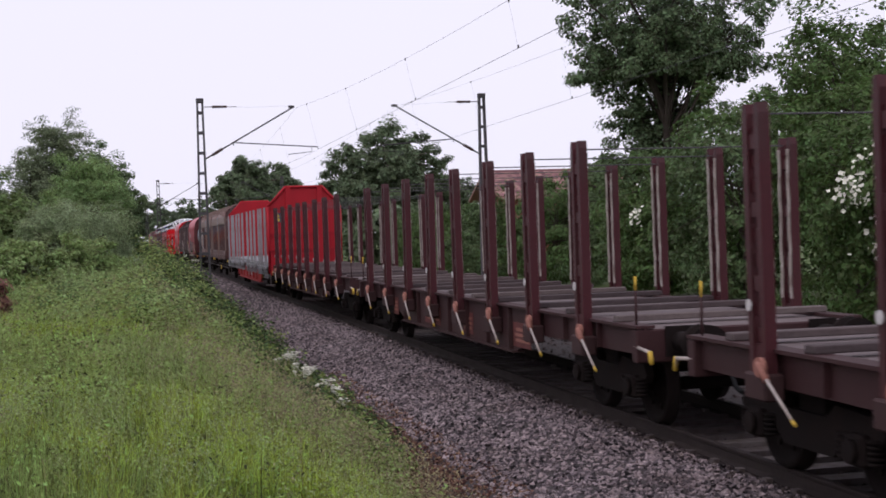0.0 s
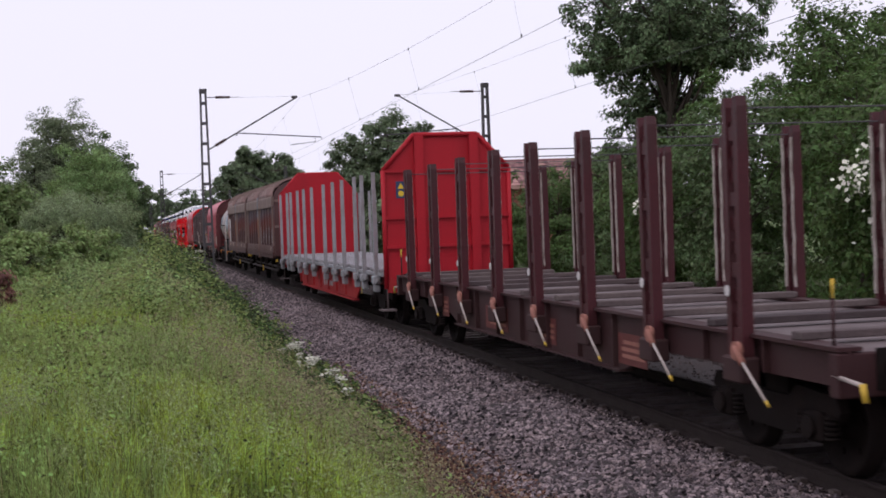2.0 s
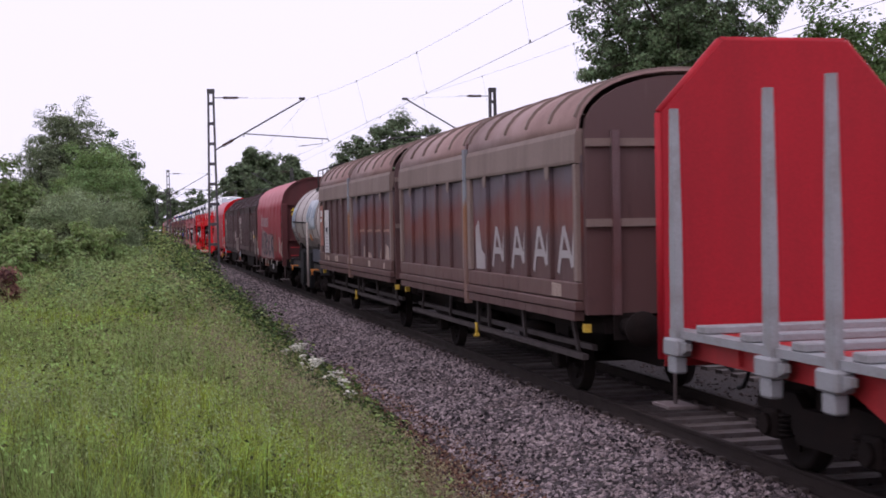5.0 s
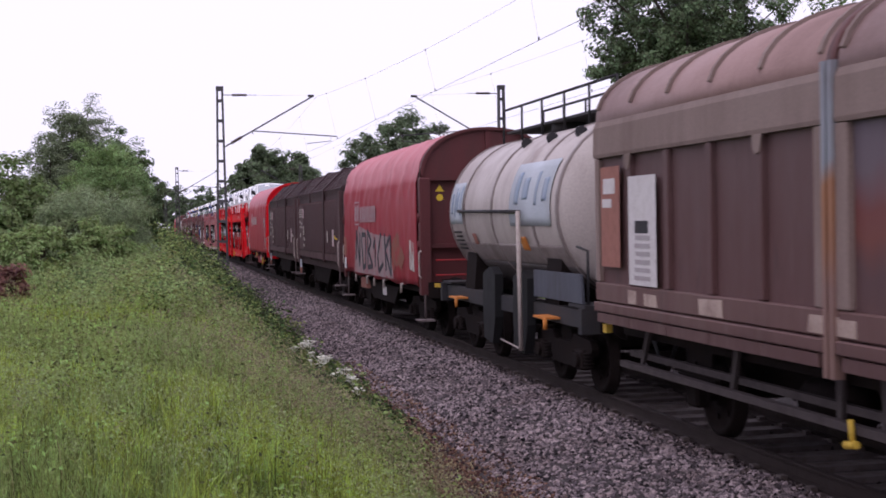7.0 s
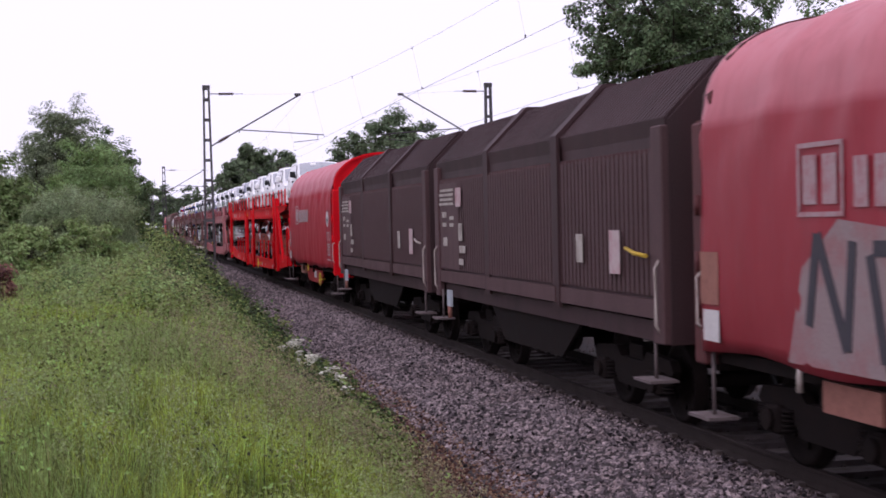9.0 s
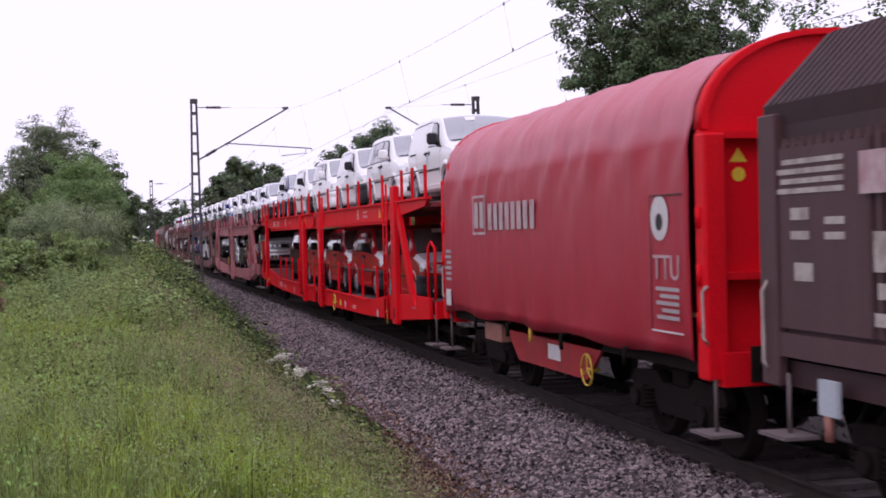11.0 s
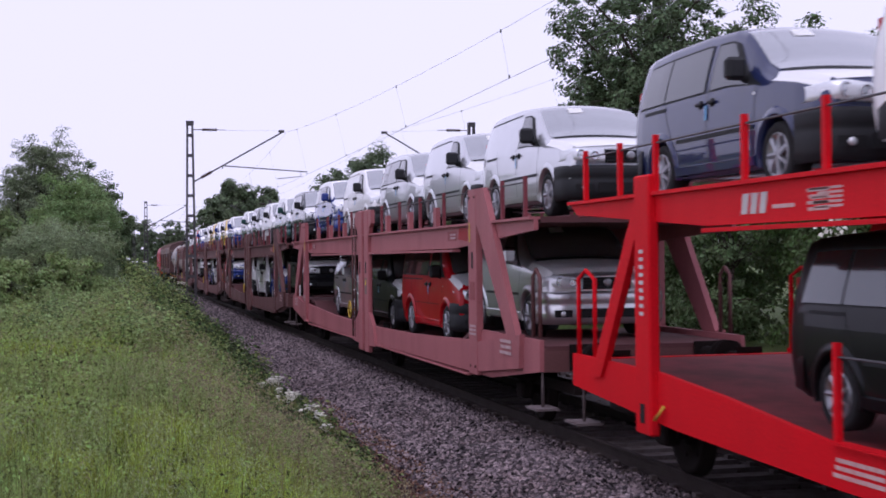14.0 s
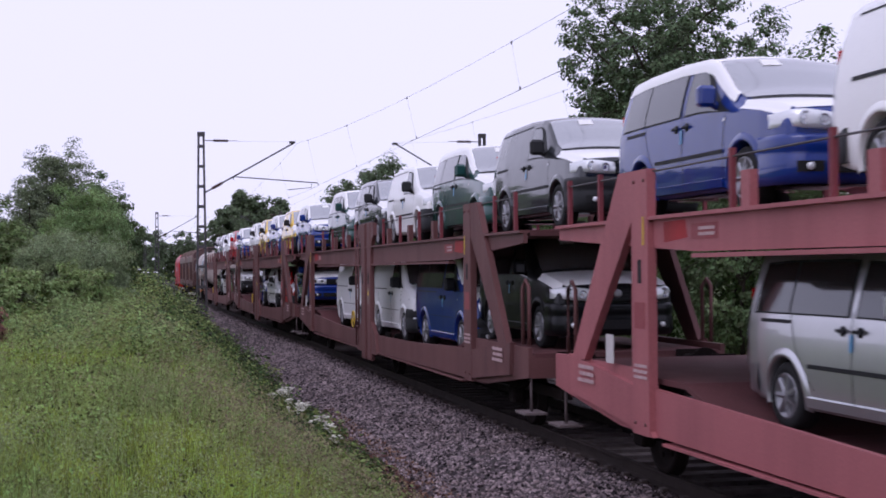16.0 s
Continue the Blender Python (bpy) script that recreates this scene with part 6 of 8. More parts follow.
    tube(bm, [(-1.36, y1 - 1.3, 2.55), (-1.36, -1.55, 2.5)], 0.028, 8)
    part("side_rail", bm, M_DGREY, t)
    bm = tube(bmesh.new(), [(-1.37, -1.55, 2.51), (-1.37, -1.62, 0.42)], 0.036, 8)
    part("drain_pipe", bm, M_PALE, t, "pale upright drain pipe")
    bm = tube(bmesh.new(), [(-1.37, -1.62, 0.44), (-1.2, 0.2, 0.44)], 0.012, 6)
    part("step_rod", bm, M_PALE, t)
    bm = bmesh.new()
    prism(bm, [(-4.15, 1.25), (-1.9, 1.25), (-1.9, 1.64), (-4.1, 1.64)], -1.24, -1.2, axis="x")
    part("skirt_panel", bm, M_SKIRT, t, "dull blue-grey skirt panel")
    # walkway on top
    part("walkway", bx(-0.35, 0.35, y0 + 0.6, y1 - 1.0, zc + R + 0.12, zc + R + 0.16), M_DGREY, t)
    for sx in (-0.38, 0.38):
        bm = bmesh.new()
        tube(bm, [(sx, y0 + 0.5, zc + R + 0.55), (sx, y1 - 0.9, zc + R + 0.55)], 0.022, 6)
        part("handrail", bm, M_DGREY, t)
        for k in range(6):
            y = y0 + 0.5 + k * (y1 - y0 - 1.4) / 5
            part("rail_post", rod(bmesh.new(), (sx, y, zc + R - 0.05), (sx, y, zc + R + 0.55), 0.02, 6), M_DGREY, t)
    for k in range(3):
        part("lifting_lug", turned(bmesh.new(), [(-0.03, 0.09), (0.03, 0.09)], (-0.75, y0 + 1.0 + 1.4 * k, zc + R * 0.84), "y", 10), M_DGREY, t)
    part("dome_lid", turned(bmesh.new(), [(zc + R - 0.05, 0.3), (zc + R + 0.14, 0.3), (zc + R + 0.2, 0.2)], (0, 0.1, 0), "z", 18), M_DGREY, t)
    bm = tube(bmesh.new(), [(-1.15, -L / 2 + 0.15, 1.2), (-1.15, -L / 2 + 0.15, 1.95), (-1.15, -L / 2 + 0.6, 2.0)], 0.02, 6)
    part("grab_rail", bm, M_DGREY, t)
    buffers(t, L)
    brake_hose(t, L)
    return t


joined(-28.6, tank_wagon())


# ---- tarpaulin wagons ----
def sheet(fn, nu, nv, m, name, parent, label=""):
    """A two-sided cloth grid: fn(i, j) gives its points."""
    P = np.array([[fn(i / nu, j / nv) for j in range(nv + 1)] for i in range(nu + 1)])
    V = P.reshape(-1, 3)
    I, J = np.meshgrid(np.arange(nu), np.arange(nv), indexing="ij")
    q = (I * (nv + 1) + J).ravel()
    F = np.stack([q, q + nv + 1, q + nv + 2, q + 1], 1)
    o = new(name, mesh_np(name, V, F, m, True))
    o.parent = parent
    mod = o.modifiers.new("thickness", "SOLIDIFY")
    mod.thickness = 0.012
    if label:
        tagged(o, label)
    return o


def lettering(parent, s, x, y, z, h, m, name="lettering"):
    """Words on the near side, read from the left of the line."""
    c = bpy.data.curves.new(name, "FONT")
    c.body = s
    c.size = h
    c.extrude = 0.002
    tmp = new("text_tmp", c)
    me = bpy.data.meshes.new_from_object(tmp.evaluated_get(bpy.context.evaluated_depsgraph_get()))
    bpy.data.objects.remove(tmp)
    me.materials.append(m)
    o = new(name, me)
    o.parent = parent
    o.matrix_basis = Matrix.Translation((x, y, z)) @ Euler((radians(90), 0, radians(-90))).to_matrix().to_4x4()
    return o


def tarp_wagon(old):
    L = 10.65
    half = L / 2
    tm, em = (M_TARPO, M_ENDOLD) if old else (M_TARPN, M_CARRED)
    t = thing("tarpaulin_wagon", ("weathered red coil wagon with a sprayed tarpaulin hood" if old else "clean red coil wagon with a taut tarpaulin hood"), "freight wagon", "wagons of the train")
    prof = [(-1.44, 1.06), (-1.46, 1.6), (-1.46, 2.2), (-1.45, 2.8), (-1.43, 3.22)] + ([(x, z) for x, z in arch(1.40, 3.34, 4.26, 16, 2.15)]) + [(1.43, 3.22), (1.45, 2.8), (1.46, 2.2), (1.46, 1.6), (1.44, 1.06)]
    S = np.array(prof)
    d = np.concatenate([[0], np.cumsum(np.linalg.norm(np.diff(S, axis=0), axis=1))])
    d /= d[-1]
    hoops = 7

    def fn(i, j):
        y = -half + 0.42 + (L - 0.5) * i
        x, z = np.interp(j, d, S[:, 0]), np.interp(j, d, S[:, 1])
        k = i * hoops
        between = abs(math.sin(math.pi * k))
        e = abs(z - 3.25)
        side = 1 if z < 3.3 else 0
        w = 0.034 * between * (1 if z > 3.2 else math.exp(-e / 0.5)) + side * (0.034 * (2 / math.pi) * math.asin(math.sin(i * 71 + 1.3 * math.sin(i * 17) + z * 5.5)) * math.exp(-e / 0.3) + 0.006 * math.sin(i * 43 + z * 1.3) + 0.004 * math.sin(i * 97 - z * 3))
        w += side * math.exp(-(z - 1.06) / 0.16) * 0.03 * math.sin(i * 37 + 2 * math.sin(i * 11))
        n_ = Vector((x, z - 2.6)).normalized() if z > 3.2 else Vector((math.copysign(1, x), 0))
        zz = z - n_.y * w
        if z < 1.1:
            zz += 0.03 * math.sin(i * 23)
        return (x - n_.x * w, y, zz)
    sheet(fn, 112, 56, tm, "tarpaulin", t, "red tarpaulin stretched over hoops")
    for e in (-1, 1):
        y0 = e * (half - 0.28) if e < 0 else e * (half - 0.12)
        out = [(-1.41, 1.0), (1.41, 1.0), (1.43, 3.25)] + [(x, z) for x, z in arch(1.38, 3.34, 4.22, 16, 2.15)][::-1] + [(-1.43, 3.25)]
        w = part("end_wall", prism(bmesh.new(), out, y0 - 0.03, y0 + 0.03), em, t)
        ring = bmesh.new()
        ar = arch(1.41, 3.3, 4.28, 16, 2.15)
        skin(ring, ar, -0.06, y0 - 0.1, y0 + 0.1)
        part("arch_rim", ring, em, w)
        for sx in (-1, 1):
            part("corner_post", bx(min(sx * 1.24, sx * 1.46), max(sx * 1.24, sx * 1.46), min(y0, y0 + e * 0.24), max(y0, y0 + e * 0.24), 0.9, 3.25, bev=0.02), em, w)
            for z in (2.45, 1.9, 1.45):
                bm = turned(bmesh.new(), [(-0.1, 0.03), (0.1, 0.03)], (sx * 1.47, y0 + e * 0.1, z), "z", 8)
                part("hinge", bm, em, w)
        part("ledge", bx(-1.44, 1.44, min(y0, y0 + e * 0.16), max(y0, y0 + e * 0.16), 3.2, 3.27), em, w)
        part("centre_rib", bx(-0.05, 0.05, min(y0, y0 + e * 0.08), max(y0, y0 + e * 0.08), 3.27, 4.2), em, w)
        part("ledge", bx(-1.3, 1.3, min(y0, y0 + e * 0.18), max(y0, y0 + e * 0.18), 1.85, 1.92), em, w)
        a, b = sorted((y0 + e * 0.032, y0 + e * 0.036))
        part("warning_label", prism(bmesh.new(), [(-1.1, 2.98), (-0.92, 2.98), (-1.01, 3.12)], a, b), M_LABELY, w)
        bm = turned(bmesh.new(), [(a, 0.07), (b, 0.07)], (-1.01, 0, 2.86), "y", 14)
        part("warning_label", bm, M_LABELY, w)
        part("headstock", bx(-1.32, 1.32, min(e * half, e * half - e * 0.14), max(e * half, e * half - e * 0.14), 0.84, 1.16), em if not old else M_STEEL, t)
        if old:
            part("yellow_stripe", bx(-1.2, -0.6, min(e * half, e * half + e * 0.006), max(e * half, e * half + e * 0.006), 1.06, 1.14), M_YELLOW, t)
            for z in (1.3, 1.6):
                part("end_grab_rail", tube(bmesh.new(), [(-1.15, y0 + e * 0.2, z), (0.1, y0 + e * 0.2, z)], 0.016, 6), M_REDF, w)
        footstep(t, e * (half - 0.1), z=0.42)
        bm = tube(bmesh.new(), [(-1.45, e * (half - 0.05), 1.25), (-1.5, e * (half - 0.05), 1.3), (-1.5, e * (half - 0.05), 1.75), (-1.45, e * (half - 0.05), 1.8)], 0.016, 6)
        part("grab_rail", bm, M_PALE, t)
    part("floor_frame", bx(-1.3, 1.3, -half + 0.1, half - 0.1, 0.92, 1.04), M_STEEL, t)
    for x in (-1.28, 1.28):
        part("belly_frame", prism(bmesh.new(), [(-2.1, 1.05), (2.3, 1.05), (1.5, 0.52), (-1.4, 0.52)], x - 0.02, x + 0.02, axis="x"), M_STEEL if old else M_REDF, t)
    for y in (-3.1, -0.9, 0.4, 1.5, 3.3):
        bm = bmesh.new()
        tube(bm, [(-1.34, y, 1.06), (-1.46, y, 1.04), (-1.46, y, 0.86)], 0.03, 6)
        part("hood_latch", bm, M_YELLOW if not old and y == 0.4 else M_PALE if old else M_STEEL, t)
    part("tool_box", bx(-1.36, -1.1, 2.2, 3.1, 0.72, 0.98), M_LEVER, t)
    sticker(t, "placard", -1.308, -0.4, 0.1, 0.66, 0.86, M_WHITE)
    bm = bmesh.new()
    hand_wheel(bm, -1.36, -1.57, 0.66, 0.19)
    if not old:
        part("brake_wheel", bm, M_YELLOW, t, "yellow brake handwheel")
    else:
        bm.free()
    for y in (-3.55, 3.6):
        bogie(t, y)
    buffers(t, L)
    brake_hose(t, L)
    X = -1.478
    # operator's emblem as plain blocks, small print as bars
    y1, z1 = 3.25, 2.92
    sg = M_DULLPRINT if old else M_TAGLIGHT
    for (a, b, c, d_) in ((y1 - 0.74, y1, z1 - 0.04, z1), (y1 - 0.74, y1, z1 - 0.6, z1 - 0.56), (y1 - 0.74, y1 - 0.7, z1 - 0.56, z1 - 0.04), (y1 - 0.04, y1, z1 - 0.56, z1 - 0.04), (y1 - 0.32, y1 - 0.1, z1 - 0.5, z1 - 0.1), (y1 - 0.64, y1 - 0.42, z1 - 0.5, z1 - 0.1)):
        sticker(t, "emblem_bar", X, a, b, c, d_, sg)
    for k in range(8):
        sticker(t, "emblem_bar", X, y1 - 1.1 - k * 0.3, y1 - 0.9 - k * 0.3, z1 - 0.53, z1 - 0.14, sg)
    yn = -half + 0.75
    if old:
        part("sprayed_ground", prism(bmesh.new(), [(3.45, 1.1), (3.2, 1.9), (2.6, 2.3), (1.5, 2.2), (0.3, 2.1), (-1.7, 2.05), (-2.0, 1.7), (-2.25, 1.12)], X, X + 0.004, axis="x"), M_TAGDULL, t, "grey sprayed lettering ground")
        zig = [((4.5, 1.45), (4.35, 2.2)), ((4.35, 2.2), (3.9, 1.3)), ((3.9, 1.3), (3.8, 2.15)), ((3.55, 2.05), (3.35, 1.25)), ((3.35, 1.25), (2.95, 1.35)), ((2.95, 1.35), (2.9, 2.1)), ((2.9, 2.1), (3.5, 2.1)), ((2.6, 1.3), (2.6, 2.2)), ((2.6, 2.2), (2.05, 1.95)), ((2.05, 1.95), (2.5, 1.7)), ((2.5, 1.7), (1.9, 1.35)), ((1.9, 1.35), (2.6, 1.3)),
               ((1.55, 2.0), (1.5, 1.35)), ((1.55, 2.0), (1.8, 1.8)), ((0.7, 2.15), (1.15, 1.6)), ((1.15, 1.6), (1.05, 1.25)), ((1.05, 1.25), (0.4, 1.45)), ((0.2, 2.15), (0.05, 1.3)), ((0.15, 1.75), (-0.5, 2.1)), ((0.0, 1.7), (-0.6, 1.2)), ((-0.6, 1.2), (-0.55, 2.1))]
        strokes(t, X - 0.004, [((a[0] - 1.42, a[1] - 0.02), (b[0] - 1.42, b[1] - 0.02)) for a, b in zig], 0.06, M_TAGDARK)
        for py, pz, pr_ in ((-2.55, 1.72, 0.36), (-3.1, 1.62, 0.3), (-2.2, 1.5, 0.25), (-2.8, 1.95, 0.22)):
            blot = [(py + pr_ * 1.5 * math.cos(a * 0.393) * (1 + 0.18 * math.sin(a * 2.1 + py)), pz + pr_ * 0.8 * math.sin(a * 0.393) * (1 + 0.2 * math.cos(a * 1.7))) for a in range(16)]
            part("faded_patch", prism(bmesh.new(), blot, X + 0.001 + 0.0004 * pz, X + 0.004, axis="x"), M_OLDPATCH, t)
        part("placard", prism(bmesh.new(), [(yn - 0.1, 1.35), (yn + 0.42, 1.4), (yn + 0.42, 2.0), (yn + 0.0, 1.95)], X, X + 0.004, axis="x"), M_WEAR, t)
        sticker(t, "placard", X, half - 0.5, half - 0.15, 1.15, 1.45, M_WHITE)
        sticker(t, "placard", X, half - 0.5, half - 0.1, 1.5, 2.0, M_LEVER)
    else:
        part("round_sign", turned(bmesh.new(), [(X - 0.004, 0.23), (X, 0.23)], (0, yn + 0.36, 2.46), "x", 20), M_WHITE, t)
        part("round_sign_dot", turned(bmesh.new(), [(X - 0.008, 0.09), (X - 0.004, 0.09)], (0, yn + 0.36, 2.42), "x", 14), M_DGREY, t)
        lettering(t, "TTU", X - 0.004, yn + 0.55, 1.84, 0.36, M_TAGLIGHT)
        writing_bars(t, X, yn - 0.1, yn + 0.5, 1.42, 1.78, 5, M_TAGGREY, 8)
        sticker(t, "door_seam", X, yn + 0.6, yn + 0.62, 1.3, 2.7, M_ENDOLD)
        sticker(t, "door_seam", X, yn - 0.2, yn + 0.62, 2.68, 2.7, M_ENDOLD)
        sticker(t, "door_seam", X, yn - 0.2, yn + 0.62, 1.3, 1.32, M_WHITE)
        sticker(t, "placard", X, half - 0.55, half - 0.22, 1.15, 1.42, M_WHITE)
        writing_bars(t, X, half - 0.6, half - 0.2, 1.55, 2.1, 6, M_TAGGREY, 9)
    return t


joined(-17.95, tarp_wagon(True))
joined(17.1, tarp_wagon(False))


# ---- dark hooded wagons ----
def hood_wagon(seed):
    L = 10.9
    half = L / 2
    t = thing("telescopic_hood_wagon", "dark brown steel hood wagon with fluted sides", "freight wagon", "wagons of the train")
    part("floor_frame", bx(-1.34, 1.34, -half, half, 1.0, 1.22), M_HOOD, t)
    segs = ((-half + 0.05, -1.75, 0.0), (-1.75, 1.75, 0.035), (1.75, half - 0.05, 0.0))
    for a, b, o in segs:
        hw = 1.38 + o
        prof = [(-hw, 1.3), (-hw, 3.2), (-hw - 0.03, 3.38), (-0.78, 4.02), (0.78, 4.02), (hw + 0.03, 3.38), (hw, 3.2), (hw, 1.3)]
        h = part("hood_section", skin(bmesh.new(), prof, -0.03, a, b, smooth=False), M_HOOD, t)
        n = int((b - a) / 0.145)
        bm = bmesh.new()
        flute = None
        for k in range(n):
            y = a + 0.1 + (b - a - 0.2) * k / (n - 1)
            for sx in (-1, 1):
                if flute is None:
                    flute = {}
                if sx not in flute:
                    fb = bmesh.new()
                    prism(fb, [(-0.045, 1.5), (0.045, 1.5), (0.045, 3.02), (0.0, 3.08), (-0.045, 3.02)], min(sx * hw, sx * (hw + 0.045)), max(sx * hw, sx * (hw + 0.045)), axis="x")
                    flute[sx] = part("side_flute", fb, M_HOODP, h)
                    flute[sx].location = (0, y, 0)
                else:
                    shared("side_flute", flute[sx].data, h, pose(0, y, 0))
        bm.free()
        for k in range(int((b - a) / 0.12)):
            y = a + 0.06 + k * 0.12
            rb = skin(bmesh.new(), [(-hw - 0.033, 3.39), (-0.785, 4.03), (0.785, 4.03), (hw + 0.033, 3.39)], -0.022, y - 0.02, y + 0.02, smooth=False)
            part("roof_rib", rb, M_HOOD, h)
        for sx in (-1, 1):
            part("bottom_rail", bx(min(sx * hw, sx * (hw + 0.06)), max(sx * hw, sx * (hw + 0.06)), a, b, 1.26, 1.46), M_HOODP, h)
    for y in (-1.75, 1.75):
        prof = [(-1.46, 1.2), (-1.46, 3.26), (-1.46, 3.42), (-0.8, 4.09), (0.8, 4.09), (1.46, 3.42), (1.46, 3.26), (1.46, 1.2)]
        part("seam_band", skin(bmesh.new(), prof, -0.05, y - 0.13, y + 0.13, smooth=False), M_HOOD, t)
    for e in (-1, 1):
        y0 = e * (half - 0.03)
        part("end_wall", prism(bmesh.new(), [(-1.38, 1.0), (1.38, 1.0), (1.38, 3.36), (0.77, 3.98), (-0.77, 3.98), (-1.38, 3.36)], y0 - 0.03, y0 + 0.03), M_HOOD, t)
        part("end_post", bx(-1.46, -1.36, min(y0, y0 - e * 0.3), max(y0, y0 - e * 0.3), 1.0, 3.3, bev=0.015), M_HOODP, t)
        footstep(t, e * (half - 0.4), x=-1.42, z=0.62, drop=0.5)
        bm = tube(bmesh.new(), [(-1.44, e * (half - 0.15), 1.1), (-1.5, e * (half - 0.15), 1.2), (-1.5, e * (half - 0.15), 1.8), (-1.44, e * (half - 0.15), 1.9)], 0.018, 6)
        part("grab_rail", bm, M_PALE, t)
    bm = bmesh.new()
    prism(bm, [(-2.2, 1.0), (2.2, 1.0), (1.4, 0.5), (-1.4, 0.5)], -1.28, -1.24, axis="x")
    part("belly_frame", bm, M_STEEL, t)
    for y in (-3.4, 3.4):
        bogie(t, y)
    buffers(t, L)
    brake_hose(t, L)
    X = -1.426
    f = half
    part("label_panel", bx(X - 0.004, X + 0.03, f - 1.75, f - 0.35, 1.5, 3.0), M_HOODP, t)
    writing_bars(t, X - 0.008, f - 1.4, f - 0.2, 2.6, 2.92, 4, M_WEAR, 3)
    for (y0, y1, z0, z1) in ((f - 2.05, f - 1.67, 2.58, 2.9), (f - 0.85, f - 0.55, 2.4, 2.5), (f - 0.85, f - 0.55, 2.24, 2.31), (f - 1.4, f - 1.1, 2.24, 2.3), (f - 1.4, f - 1.1, 2.36, 2.42), (f - 0.9, f - 0.6, 1.9, 2.05), (f - 2.1, f - 1.85, 2.0, 2.3), (f - 2.3, f - 1.9, 1.8, 1.92), (f - 2.15, f - 1.85, 1.6, 1.7)):
        sticker(t, "placard", X - 0.006 if y0 > f - 1.6 else X - 0.03, y0, y1, z0, z1, M_TAGLIGHT if z1 - z0 > 0.3 else M_WEAR)
    sticker(t, "placard", X - 0.03, -f + 1.3, -f + 1.65, 1.7, 2.2, M_TAGLIGHT)
    sticker(t, "placard", X - 0.03, -f + 2.6, -f + 2.85, 1.8, 2.15, M_WEAR)
    bm = tube(bmesh.new(), [(-1.46, -f + 1.1, 2.0), (-1.5, -f + 0.75, 1.95), (-1.5, -f + 0.4, 1.93)], 0.025, 6)
    part("lever", bm, M_YELLOW if seed else M_PALE, t)
    bm = bmesh.new()
    box(bm, -1.5, -1.46, f - 1.35, f - 1.07, 0.86, 1.14)
    part("placard", bm, M_TANKP, t)
    bm = tube(bmesh.new(), [(-1.48, f - 1.2, 0.86), (-1.48, f - 1.2, 0.66)], 0.04, 6)
    part("hose_cock", bm, M_LEVER, t)
    return t


joined(-6.3, hood_wagon(1))
joined(5.3, hood_wagon(0))

# ---- car carriers ----
def ladder(parent, x, y, z0, z1, m, w=0.36):
    bm = bmesh.new()
    for dy in (-w / 2, w / 2):
        rod(bm, (x, y + dy, z0), (x, y + dy, z1), 0.022, 6)
    k = z0 + 0.15
    while k < z1:
        rod(bm, (x, y - w / 2, k), (x, y + w / 2, k), 0.016, 6)
        k += 0.3
    part("ladder", bm, m, parent)


def railing(parent, x, ys, z, h, m, wire=True, name="railing_post"):
    for y in ys:
        part(name, bx(x - 0.025, x + 0.025, y - 0.03, y + 0.03, z, z + h), m, parent)
    if wire:
        bm = tube(bmesh.new(), [(x, ys[0], z + h * 0.86), (x, ys[-1], z + h * 0.86)], 0.011, 5)
        part("guard_cable", bm, M_WIRE, parent)


M_MARK = mat("pinkish_white_small_print", (0.62, 0.42, 0.4), 0.6, dirt=(0.6, 0.12, 0.1), dirt_amount=0.6, scale=14, bump=0)


